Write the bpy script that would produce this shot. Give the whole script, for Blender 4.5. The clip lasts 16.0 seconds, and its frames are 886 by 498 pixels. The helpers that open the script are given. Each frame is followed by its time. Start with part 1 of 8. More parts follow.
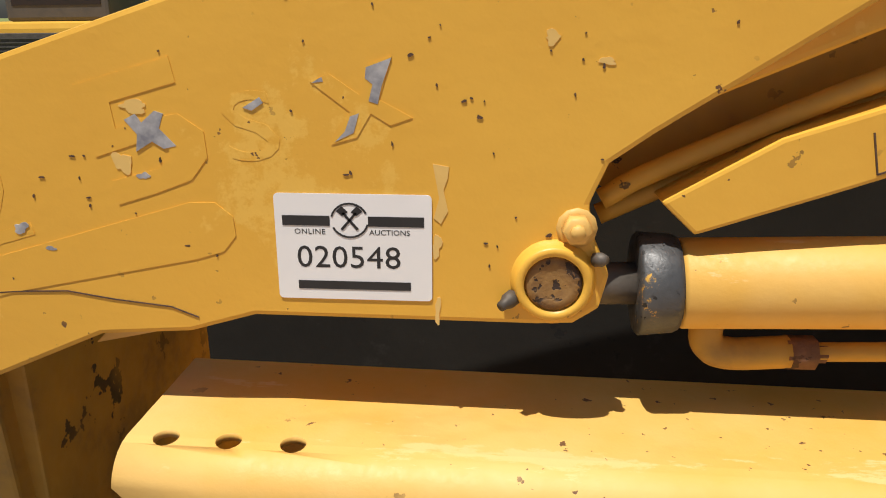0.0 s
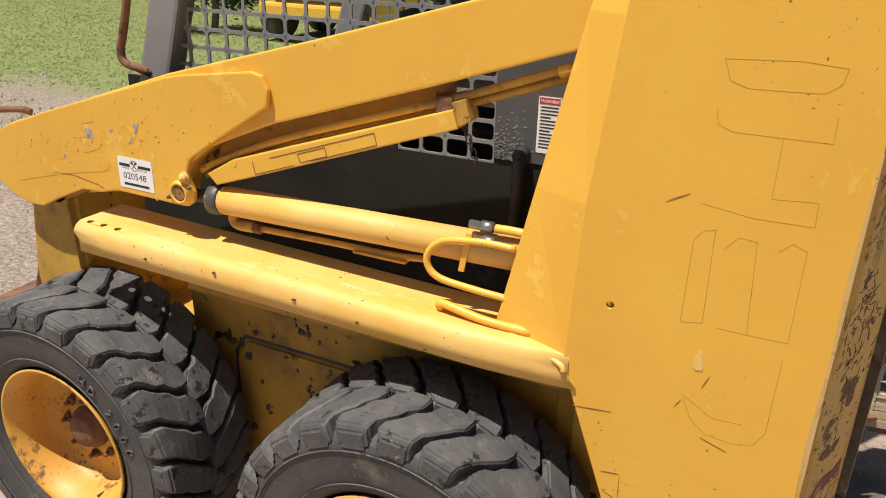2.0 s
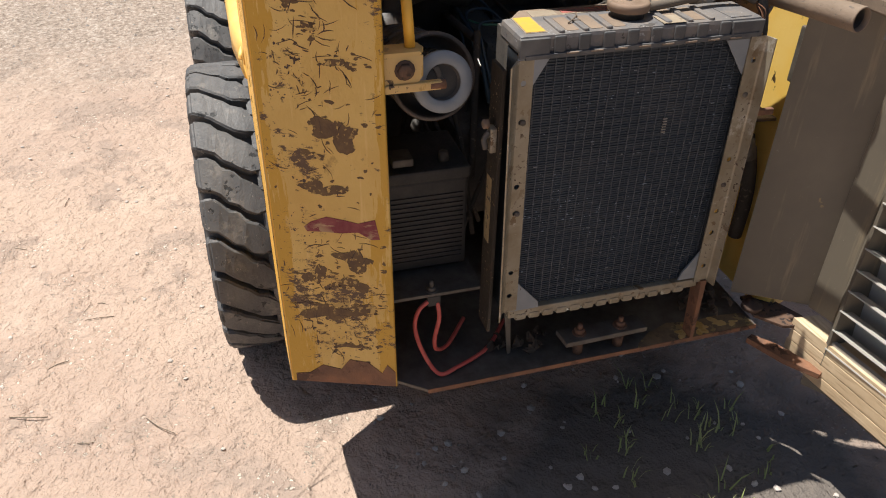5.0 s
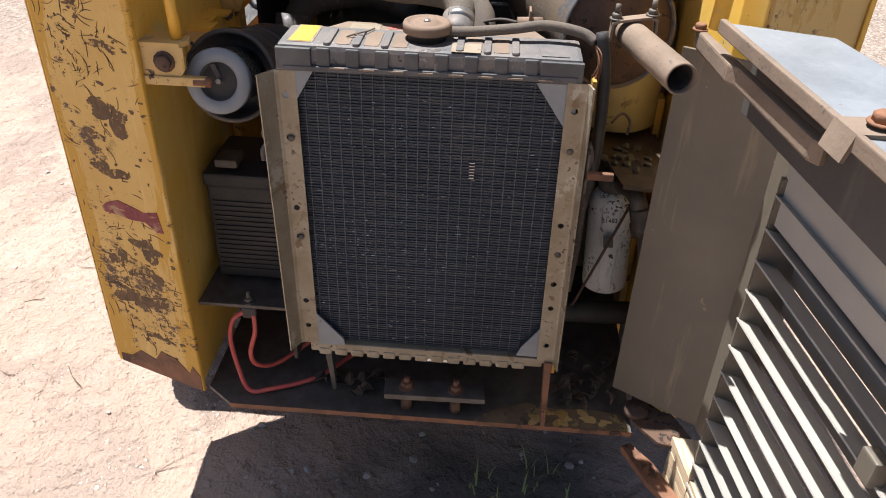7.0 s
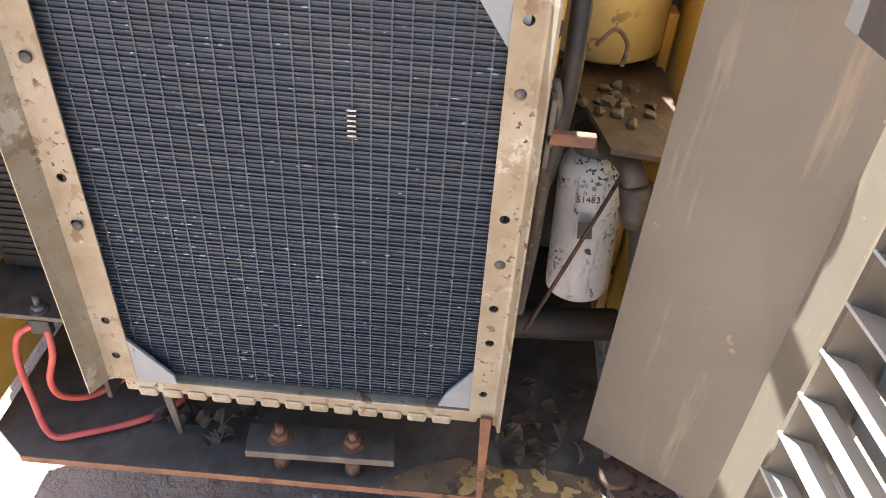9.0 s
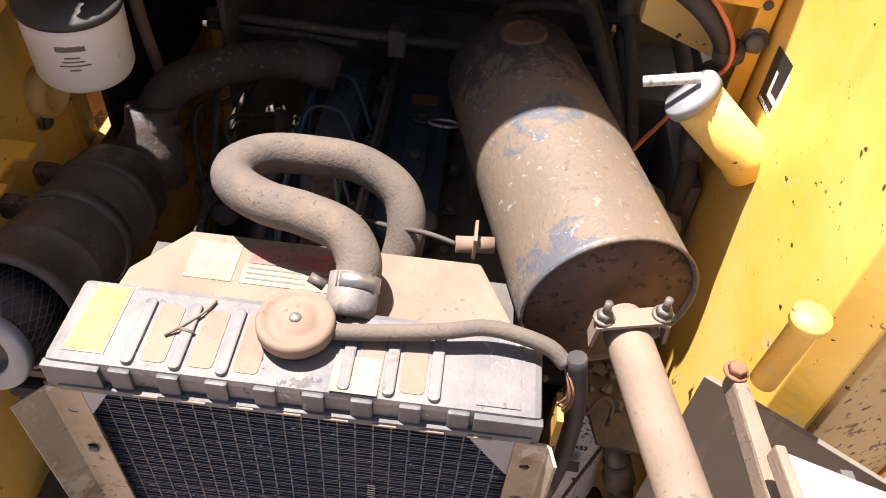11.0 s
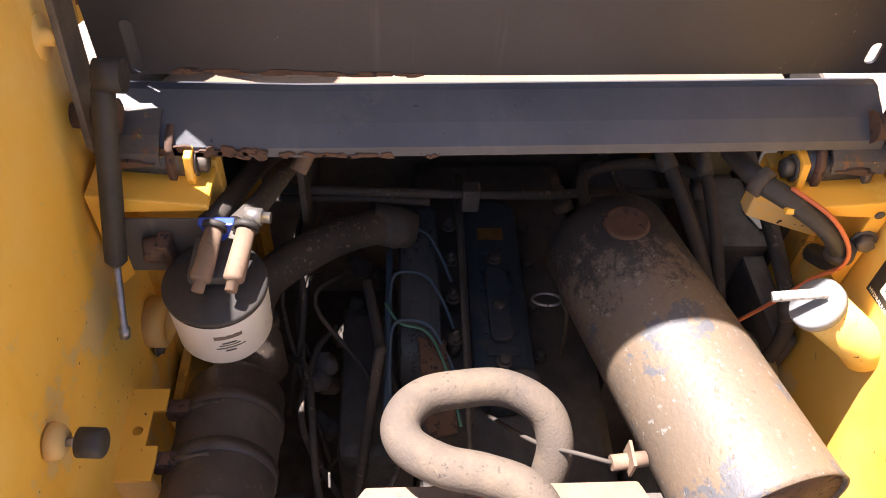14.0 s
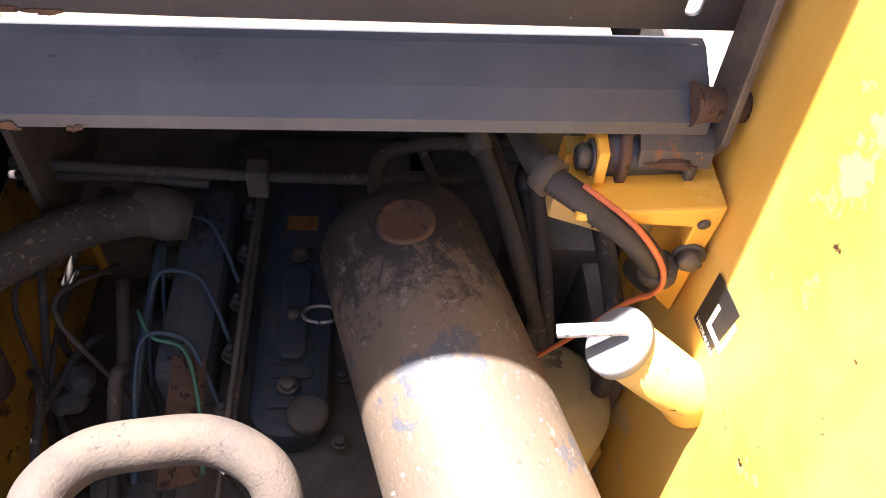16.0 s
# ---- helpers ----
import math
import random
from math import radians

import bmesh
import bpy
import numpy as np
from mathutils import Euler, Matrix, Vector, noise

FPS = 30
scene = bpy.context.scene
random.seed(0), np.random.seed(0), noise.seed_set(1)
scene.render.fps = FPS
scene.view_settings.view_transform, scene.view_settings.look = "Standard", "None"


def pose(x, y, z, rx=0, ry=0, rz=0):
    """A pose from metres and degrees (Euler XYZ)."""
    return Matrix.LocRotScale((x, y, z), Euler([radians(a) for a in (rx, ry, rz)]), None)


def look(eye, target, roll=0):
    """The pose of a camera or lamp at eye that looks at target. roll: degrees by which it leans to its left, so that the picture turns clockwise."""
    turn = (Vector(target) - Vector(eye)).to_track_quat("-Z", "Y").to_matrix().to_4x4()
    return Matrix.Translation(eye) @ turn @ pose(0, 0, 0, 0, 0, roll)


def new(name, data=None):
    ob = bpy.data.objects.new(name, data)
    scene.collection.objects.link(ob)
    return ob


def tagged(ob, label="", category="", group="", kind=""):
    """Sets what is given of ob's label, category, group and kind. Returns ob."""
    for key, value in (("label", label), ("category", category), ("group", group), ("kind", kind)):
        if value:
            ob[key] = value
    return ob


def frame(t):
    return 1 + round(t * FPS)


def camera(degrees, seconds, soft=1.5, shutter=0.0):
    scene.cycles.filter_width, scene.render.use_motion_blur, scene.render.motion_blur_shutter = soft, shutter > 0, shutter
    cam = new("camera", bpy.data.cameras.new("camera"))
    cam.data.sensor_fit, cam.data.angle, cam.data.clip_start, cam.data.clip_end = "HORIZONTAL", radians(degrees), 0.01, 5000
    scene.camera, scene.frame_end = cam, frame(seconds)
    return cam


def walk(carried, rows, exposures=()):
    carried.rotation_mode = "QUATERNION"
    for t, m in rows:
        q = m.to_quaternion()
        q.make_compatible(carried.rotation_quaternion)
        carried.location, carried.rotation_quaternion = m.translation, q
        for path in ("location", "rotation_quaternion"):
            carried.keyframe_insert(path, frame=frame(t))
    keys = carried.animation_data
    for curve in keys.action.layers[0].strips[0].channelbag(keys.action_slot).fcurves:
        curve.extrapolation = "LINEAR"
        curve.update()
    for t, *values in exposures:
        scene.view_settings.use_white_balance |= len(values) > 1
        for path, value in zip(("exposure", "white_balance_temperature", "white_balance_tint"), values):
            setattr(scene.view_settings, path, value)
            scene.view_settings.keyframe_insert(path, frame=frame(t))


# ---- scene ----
cam = camera(60.0, 16.0, soft=1.0)
PATH = [
    (0, (-1.42, -0.458, 1.327), (-1.576, 1.445, 0.733), -0.7),
    (0.3, (-1.368, -0.592, 1.412), (-1.549, 1.293, 0.769), 0.1),
    (0.5, (-1.266, -0.721, 1.495), (-1.545, 1.115, 0.755), -0.3),
    (0.8, (-1.047, -0.961, 1.566), (-1.439, 0.862, 0.841), -0.4),
    (1, (-0.882, -1.012, 1.65), (-1.401, 0.747, 0.854), -0.6),
    (1.2, (-0.71, -1.118, 1.658), (-1.274, 0.653, 0.917), 0.4),
    (1.5, (-0.453, -1.17, 1.709), (-1.095, 0.553, 0.922), 0.3),
    (2, (-0.092, -1.218, 1.732), (-0.89, 0.445, 0.958), 1.3),
    (2.5, (0.193, -1.077, 1.728), (-0.828, 0.451, 0.938), 0.8),
    (3, (0.408, -0.923, 1.688), (-0.822, 0.407, 0.841), 0.1),
    (3.5, (0.732, -0.729, 1.645), (-0.659, 0.359, 0.705), -0.4),
    (4, (0.98, -0.544, 1.621), (-0.502, 0.313, 0.586), -0.6),
    (4.5, (1.158, -0.272, 1.589), (-0.373, 0.375, 0.477), 0.0),
    (5, (1.291, -0.033, 1.607), (-0.286, 0.432, 0.468), 1.0),
    (5.2, (1.374, 0.082, 1.587), (-0.241, 0.473, 0.474), 0.7),
    (7.3, (1.196, 0.872, 1.549), (-0.45, 0.714, 0.423), 2.0),
    (7.5, (1.153, 0.922, 1.518), (-0.481, 0.736, 0.38), 1.8),
    (8, (1.056, 0.955, 1.408), (-0.567, 0.784, 0.252), 2.1),
    (8.5, (0.894, 0.928, 1.306), (-0.707, 0.817, 0.113), 3.0),
    (9, (0.751, 0.877, 1.332), (-0.817, 0.843, 0.092), 4.5),
    (9.5, (0.62, 0.884, 1.491), (-0.915, 0.884, 0.209), 5.5),
    (9.7, (0.587, 0.896, 1.541), (-0.936, 0.902, 0.245), 5.8),
    (11.8, (0.449, 0.676, 1.868), (-0.823, 0.646, 0.325), 5.5),
    (12, (0.434, 0.63, 1.876), (-0.823, 0.609, 0.321), 5.0),
    (12.5, (0.417, 0.558, 1.911), (-0.823, 0.581, 0.342), 4.4),
    (13, (0.392, 0.511, 1.951), (-0.845, 0.592, 0.382), 4.4),
    (13.5, (0.357, 0.518, 2.003), (-0.895, 0.64, 0.448), 4.6),
    (14, (0.274, 0.554, 2.031), (-1.015, 0.687, 0.507), 4.7),
    (14.5, (0.202, 0.62, 2.057), (-1.115, 0.75, 0.557), 5.0),
    (15, (0.158, 0.693, 2.06), (-1.165, 0.837, 0.567), 5.8),
    (15.5, (0.134, 0.8, 2.02), (-1.155, 0.962, 0.499), 6.3),
    (16, (0.095, 0.843, 1.882), (-1.132, 1.04, 0.314), 8.5),
]
EXPOSURES = [(0, -0.05, 6500, 11), (1, 0.1, 6500, 11), (1.5, 0.2, 6500, 10), (3, 0.3, 6500, 10), (4, 0.42, 6400, 10), (5, 0.68, 6250, 10), (7.4, 1.1, 5950, 12), (8.0, 1.3, 5950, 11), (8.5, 2.1, 5950, 9), (9.0, 2.9, 5850, 8), (9.5, 3.25, 5800, 7), (9.7, 3.2, 5800, 7), (10.2, 2.2, 6000, 12), (10.7, 1.75, 6250, 17), (11.8, 1.65, 6550, 23), (13.0, 1.85, 6550, 23), (14.0, 2.2, 6550, 23), (15, 2.5, 6250, 22), (16, 2.55, 6200, 23)]
walk(cam, [(t, look(eye, target, roll)) for t, eye, target, roll in PATH], EXPOSURES)

# ---- world and light ----
SUN_WAY = Vector((0.18, 0.30, -1.0)).normalized()
world = bpy.data.worlds.new("sky")
scene.world = world
world.use_nodes = True
wn = world.node_tree
wn.nodes.clear()
w_out = wn.nodes.new("ShaderNodeOutputWorld")
w_bg = wn.nodes.new("ShaderNodeBackground")
w_sky = wn.nodes.new("ShaderNodeTexSky")
w_sky.sky_type = "NISHITA"
w_sky.sun_disc = False
w_sky.sun_elevation = math.asin(-SUN_WAY.z)
w_sky.sun_rotation = math.atan2(-SUN_WAY.x, -SUN_WAY.y)
w_sky.dust_density = 2.0
w_bg.inputs["Strength"].default_value = 0.05
wn.links.new(w_sky.outputs[0], w_bg.inputs[0])
wn.links.new(w_bg.outputs[0], w_out.inputs[0])
sun_data = bpy.data.lights.new("sun", "SUN")
sun_data.energy = 4.8
sun_data.angle = radians(0.55)
sun_data.color = (1.0, 0.95, 0.86)
sun = new("sun", sun_data)
sun.matrix_world = look((0, 0, 20), Vector((0, 0, 20)) + SUN_WAY)


# ---- materials ----
def surf(name, c1, c2, rough=(0.45, 0.65), metal=0.0, scale=5.0, fine=90.0, bump=0.15, chips=None, dust=None, streak=None, contrast=(0.35, 0.65), rand=0.0, specks=None, patch=None, depth=0.002):
    """A worn surface: two tones at a large scale, chips and dust with edges of their own, fine grain in the relief."""
    m = bpy.data.materials.new(name)
    m.use_nodes = True
    nt = m.node_tree
    b = nt.nodes["Principled BSDF"]
    tc = nt.nodes.new("ShaderNodeTexCoord")

    def noise_node(s, detail=4.0, rough_n=0.6, stretch=None):
        n = nt.nodes.new("ShaderNodeTexNoise")
        n.inputs["Scale"].default_value = s
        n.inputs["Detail"].default_value = detail
        n.inputs["Roughness"].default_value = rough_n
        if stretch:
            mp = nt.nodes.new("ShaderNodeMapping")
            mp.inputs["Scale"].default_value = stretch
            nt.links.new(tc.outputs["Object"], mp.inputs[0])
            nt.links.new(mp.outputs[0], n.inputs["Vector"])
        else:
            nt.links.new(tc.outputs["Object"], n.inputs["Vector"])
        return n.outputs["Fac"]

    def ramp(fac, a, z):
        r = nt.nodes.new("ShaderNodeMapRange")
        r.inputs["From Min"].default_value = a
        r.inputs["From Max"].default_value = z
        nt.links.new(fac, r.inputs["Value"])
        return r.outputs[0]

    def mix(fac, a, z):
        n = nt.nodes.new("ShaderNodeMix")
        n.data_type = "RGBA"
        if isinstance(fac, float):
            n.inputs[0].default_value = fac
        else:
            nt.links.new(fac, n.inputs[0])
        for slot, v in ((6, a), (7, z)):
            if isinstance(v, tuple):
                n.inputs[slot].default_value = (*v, 1)
            else:
                nt.links.new(v, n.inputs[slot])
        return n.outputs[2]

    def math_node(op, a, z):
        n = nt.nodes.new("ShaderNodeMath")
        n.operation = op
        for slot, v in ((0, a), (1, z)):
            if isinstance(v, float):
                n.inputs[slot].default_value = v
            else:
                nt.links.new(v, n.inputs[slot])
        return n.outputs[0]

    big = noise_node(scale)
    col = mix(ramp(big, *contrast), c1, c2)
    grain = noise_node(fine, 3.0)
    if streak:
        s = ramp(noise_node(streak[1], 5.0, 0.65, streak[2]), streak[3], streak[3] + 0.14)
        col = mix(math_node("MULTIPLY", s, streak[4]), col, streak[0])
    if dust:
        d = ramp(noise_node(dust[2], 6.0, 0.7), 0.62 - dust[1] * 0.4, 0.9 - dust[1] * 0.4)
        col = mix(d, col, dust[0])
    if patch:
        p = ramp(noise_node(patch[2], 8.0, 0.72, patch[3]), patch[1], patch[1] + 0.03)
        col = mix(p, col, patch[0])
    height = grain
    rgh = ramp(grain, 0.2, 0.8)
    if chips:
        c = ramp(noise_node(chips[2], 5.0, 0.62), chips[1], chips[1] + 0.012)
        spots = ramp(noise_node(chips[2] * 0.27, 2.0), 0.42, 0.62)
        c = math_node("MULTIPLY", c, spots)
        col = mix(c, col, chips[0])
        height = math_node("SUBTRACT", height, c)
    if specks:
        c2 = ramp(noise_node(specks[2], 3.0, 0.55), specks[1], specks[1] + 0.02)
        s2 = ramp(noise_node(specks[3], 4.0, 0.7), specks[4], specks[4] + 0.08)
        c2 = math_node("MULTIPLY", c2, s2)
        col = mix(c2, col, specks[0])
        height = math_node("SUBTRACT", height, c2)
    if rand:
        oi = nt.nodes.new("ShaderNodeObjectInfo")
        hsv = nt.nodes.new("ShaderNodeHueSaturation")
        v = nt.nodes.new("ShaderNodeMapRange")
        v.inputs["To Min"].default_value, v.inputs["To Max"].default_value = 1 - rand, 1 + rand
        nt.links.new(oi.outputs["Random"], v.inputs["Value"])
        nt.links.new(v.outputs[0], hsv.inputs["Value"])
        nt.links.new(col, hsv.inputs["Color"])
        col = hsv.outputs[0]
    nt.links.new(col, b.inputs["Base Color"])
    rr = nt.nodes.new("ShaderNodeMapRange")
    rr.inputs["To Min"].default_value, rr.inputs["To Max"].default_value = rough
    nt.links.new(rgh, rr.inputs["Value"])
    nt.links.new(rr.outputs[0], b.inputs["Roughness"])
    b.inputs["Metallic"].default_value = metal
    bn = nt.nodes.new("ShaderNodeBump")
    bn.inputs["Strength"].default_value = bump
    bn.inputs["Distance"].default_value = depth
    nt.links.new(height, bn.inputs["Height"])
    nt.links.new(bn.outputs[0], b.inputs["Normal"])
    return m


YEL = (0.85, 0.485, 0.066)
yellow = surf("yellow_paint", YEL, (0.80, 0.44, 0.056), (0.32, 0.5), scale=3.0, fine=60, bump=0.22, chips=((0.12, 0.065, 0.03), 0.725, 30.0), patch=((0.86, 0.52, 0.09), 0.61, 6.0, None), streak=((0.79, 0.40, 0.045), 2.2, (1.0, 1.0, 0.6), 0.56, 0.6), specks=((0.18, 0.09, 0.035), 0.695, 100.0, 3.5, 0.52))
yellow_rail = surf("sun_bleached_yellow_paint", (0.76, 0.43, 0.075), (0.80, 0.52, 0.17), (0.45, 0.65), scale=5.0, fine=150, bump=0.15, chips=((0.15, 0.075, 0.04), 0.68, 34.0), patch=((0.82, 0.56, 0.22), 0.60, 8.0, (0.6, 2.0, 2.0)), streak=((0.56, 0.29, 0.045), 3.5, (0.7, 1.6, 1.6), 0.57, 0.55), specks=((0.18, 0.09, 0.035), 0.69, 100.0, 4.0, 0.5))
yellow_worn = surf("worn_yellow_paint", (0.50, 0.30, 0.075), (0.54, 0.34, 0.10), (0.5, 0.75), scale=6.0, fine=120, bump=0.25, chips=((0.075, 0.045, 0.03), 0.655, 21.0), patch=((0.62, 0.41, 0.155), 0.45, 6.5, (1.5, 1.5, 0.45)), streak=((0.36, 0.22, 0.03), 7.0, (4.0, 4.0, 0.5), 0.58, 0.9), specks=((0.07, 0.04, 0.028), 0.58, 75.0, 6.0, 0.52))
yellow_gold = surf("golden_old_paint", (0.44, 0.255, 0.03), (0.50, 0.30, 0.045), (0.45, 0.65), scale=8.0, fine=120, chips=((0.07, 0.045, 0.03), 0.66, 24.0), streak=((0.55, 0.35, 0.10), 8.0, (5.0, 5.0, 0.4), 0.62, 0.7), specks=((0.07, 0.04, 0.028), 0.62, 90.0, 6.0, 0.5))
yellow_old = surf("old_tan_undercoat", (0.66, 0.44, 0.17), (0.58, 0.36, 0.10), (0.55, 0.8), scale=9.0, fine=120, chips=((0.09, 0.055, 0.035), 0.64, 22.0))
yellow_dirty = surf("dirty_yellow_paint", (0.68, 0.38, 0.05), (0.42, 0.24, 0.05), (0.45, 0.75), scale=6.0, fine=80, chips=((0.035, 0.025, 0.02), 0.60, 20.0), dust=((0.12, 0.085, 0.055), 0.20, 6.0))
# faded inner paint, its colour lifted paler for the glare of the sunlit wall
yellow_bright = surf("faded_glare_yellow_paint", (0.88, 0.60, 0.17), (0.84, 0.48, 0.045), (0.35, 0.5), streak=((0.74, 0.42, 0.05), 3.0, (2.0, 2.0, 0.5), 0.55, 0.7), scale=4.0, fine=120, chips=((0.07, 0.04, 0.02), 0.70, 18.0), patch=((0.70, 0.50, 0.20), 0.57, 4.0, None), specks=((0.07, 0.04, 0.02), 0.68, 80.0, 3.0, 0.5))
louvre_grey = surf("louvre_grey_paint", (0.38, 0.36, 0.325), (0.45, 0.42, 0.37), (0.42, 0.6), scale=5.0, fine=150, streak=((0.36, 0.32, 0.26), 6.0, (5.0, 5.0, 0.5), 0.60, 0.5), chips=((0.13, 0.09, 0.06), 0.70, 18.0))
yellow_rim = surf("rusty_yellow_rim", (0.68, 0.36, 0.06), (0.60, 0.30, 0.05), (0.4, 0.6), scale=5.0, fine=140, chips=((0.09, 0.05, 0.03), 0.66, 22.0), patch=((0.25, 0.12, 0.045), 0.58, 7.0, (1.0, 1.0, 0.5)), specks=((0.10, 0.05, 0.03), 0.62, 90.0, 5.0, 0.5))
# near-black brown with tan specks
dark_frame = surf("dark_brown_frame", (0.040, 0.030, 0.020), (0.028, 0.021, 0.015), (0.6, 0.8), scale=8.0, fine=120, chips=((0.05, 0.032, 0.02), 0.62, 20.0), specks=((0.30, 0.22, 0.12), 0.62, 100.0, 7.0, 0.5))
rust_pin = surf("golden_rust", (0.36, 0.20, 0.06), (0.16, 0.08, 0.035), (0.6, 0.9), scale=45.0, fine=160, bump=0.5, specks=((0.05, 0.03, 0.02), 0.56, 110.0, 25.0, 0.45))
rust_brown = surf("brown_rust", (0.17, 0.10, 0.042), (0.11, 0.062, 0.032), (0.7, 0.9), scale=30.0, fine=180, bump=0.4, specks=((0.50, 0.32, 0.10), 0.56, 100.0, 14.0, 0.45))
rust = surf("rusted_steel", (0.15, 0.075, 0.045), (0.26, 0.12, 0.06), (0.7, 0.95), scale=18.0, fine=160, bump=0.5, chips=((0.06, 0.03, 0.02), 0.55, 30.0))
rust_dark = surf("dark_rust", (0.075, 0.045, 0.034), (0.13, 0.072, 0.042), (0.75, 0.95), scale=25.0, fine=200, bump=0.5, specks=((0.03, 0.02, 0.016), 0.58, 90.0, 14.0, 0.45))
rubber = surf("tyre_rubber", (0.068, 0.067, 0.068), (0.110, 0.105, 0.101), (0.5, 0.8), scale=14.0, fine=170, bump=0.6, dust=((0.27, 0.24, 0.205), 0.16, 11.0), chips=((0.22, 0.20, 0.175), 0.64, 60.0), specks=((0.02, 0.02, 0.02), 0.58, 45.0, 10.0, 0.5))
rubber_side = surf("tyre_sidewall", (0.05, 0.05, 0.052), (0.075, 0.073, 0.070), (0.5, 0.75), scale=8.0, fine=120, bump=0.25, dust=((0.30, 0.25, 0.18), 0.06, 5.0), specks=((0.13, 0.12, 0.105), 0.60, 90.0, 5.0, 0.5))
black_rubber = surf("black_rubber", (0.022, 0.022, 0.022), (0.045, 0.04, 0.036), (0.5, 0.75), scale=12.0, fine=150)
hose_dusty = surf("dusty_hose_rubber", (0.14, 0.112, 0.085), (0.10, 0.082, 0.068), (0.75, 0.95), scale=9.0, fine=260, bump=0.5, dust=((0.19, 0.145, 0.10), 0.25, 12.0), specks=((0.075, 0.06, 0.052), 0.62, 160.0, 10.0, 0.5))
hose_dark = surf("dark_dusty_hose", (0.045, 0.039, 0.035), (0.080, 0.067, 0.056), (0.7, 0.9), scale=9.0, fine=200, specks=((0.17, 0.135, 0.10), 0.60, 120.0, 8.0, 0.5))
canister = surf("dusty_black_canister", (0.050, 0.043, 0.040), (0.110, 0.088, 0.074), (0.38, 0.7), scale=8.0, fine=160, bump=0.35, dust=((0.15, 0.112, 0.088), 0.07, 14.0), specks=((0.16, 0.12, 0.09), 0.62, 140.0, 8.0, 0.5))
grey_paint = surf("dark_grey_paint", (0.075, 0.072, 0.07), (0.10, 0.092, 0.085), (0.4, 0.6), scale=5.0, fine=150, bump=0.1, streak=((0.19, 0.165, 0.135), 6.0, (5.0, 5.0, 0.5), 0.60, 0.5), chips=((0.16, 0.085, 0.05), 0.70, 18.0))
door_paint = surf("door_grey_paint", (0.125, 0.108, 0.085), (0.165, 0.14, 0.105), (0.38, 0.55), scale=4.0, fine=160, bump=0.1, streak=((0.30, 0.24, 0.155), 8.0, (4.5, 4.5, 0.35), 0.57, 0.7), chips=((0.40, 0.28, 0.13), 0.71, 20.0), specks=((0.30, 0.26, 0.20), 0.71, 120.0, 4.0, 0.5))
hood_paint = surf("hood_charcoal_paint", (0.021, 0.0235, 0.030), (0.031, 0.033, 0.041), (0.35, 0.55), scale=4.0, fine=170, bump=0.08, streak=((0.07, 0.068, 0.066), 6.0, (5.0, 5.0, 0.4), 0.60, 0.6), specks=((0.12, 0.11, 0.10), 0.70, 90.0, 4.0, 0.5))
cross_paint = surf("slate_blue_grey_paint", (0.05, 0.058, 0.073), (0.075, 0.083, 0.098), (0.35, 0.55), scale=6.0, fine=170, bump=0.15, chips=((0.16, 0.07, 0.04), 0.76, 26.0), dust=((0.115, 0.112, 0.112), 0.10, 9.0), streak=((0.10, 0.108, 0.122), 5.0, (0.6, 2.0, 1.0), 0.55, 0.6), specks=((0.022, 0.022, 0.025), 0.70, 120.0, 7.0, 0.5))
gland_mat = surf("chipped_grey_gland", (0.075, 0.078, 0.082), (0.11, 0.112, 0.115), (0.35, 0.6), 0.3, scale=30.0, fine=160, bump=0.3, patch=((0.70, 0.40, 0.07), 0.60, 30.0, None), specks=((0.03, 0.03, 0.03), 0.60, 140.0, 18.0, 0.48))
rusty_slate = surf("rusting_slate_paint", (0.055, 0.06, 0.07), (0.10, 0.085, 0.07), (0.5, 0.75), scale=16.0, fine=170, bump=0.4, patch=((0.17, 0.085, 0.04), 0.57, 26.0, None), specks=((0.42, 0.24, 0.06), 0.62, 60.0, 12.0, 0.5))
cab_paint = surf("cab_grey_paint", (0.20, 0.205, 0.21), (0.25, 0.25, 0.25), (0.5, 0.7), scale=6.0, fine=140, chips=((0.15, 0.08, 0.05), 0.69, 22.0))
cab_panel = surf("cab_panel_grey", (0.075, 0.077, 0.08), (0.10, 0.102, 0.103), (0.45, 0.65), scale=5.0, fine=150, dust=((0.22, 0.27, 0.29), 0.02, 10.0), chips=((0.03, 0.03, 0.03), 0.66, 24.0))
# darkened copy of the grey cab panel; the arm's shadow is in its colour
panel_shaded = surf("shaded_panel_paint", (0.022, 0.021, 0.019), (0.032, 0.030, 0.026), (0.5, 0.7), scale=5.0, fine=150, dust=((0.10, 0.095, 0.085), 0.08, 7.0), chips=((0.02, 0.02, 0.02), 0.66, 24.0))
panel_shaded.node_tree.nodes["Principled BSDF"].inputs["Specular IOR Level"].default_value = 0.12
galv = surf("galvanised_bracket", (0.235, 0.19, 0.125), (0.325, 0.285, 0.215), (0.4, 0.6), 0.35, scale=16.0, fine=140, chips=((0.14, 0.085, 0.04), 0.59, 26.0), patch=((0.40, 0.365, 0.30), 0.58, 9.0, None), specks=((0.08, 0.05, 0.03), 0.60, 110.0, 8.0, 0.5))
gusset_grey = surf("grey_primer_plate", (0.21, 0.225, 0.24), (0.28, 0.295, 0.31), (0.45, 0.65), 0.2, scale=9.0, fine=120, chips=((0.12, 0.09, 0.07), 0.66, 30.0))
tank_metal = surf("dusty_black_tank", (0.115, 0.113, 0.116), (0.175, 0.156, 0.142), (0.45, 0.75), scale=14.0, fine=170, bump=0.3, dust=((0.29, 0.222, 0.165), 0.26, 11.0), chips=((0.035, 0.032, 0.032), 0.62, 40.0), specks=((0.30, 0.30, 0.30), 0.62, 120.0, 9.0, 0.5))
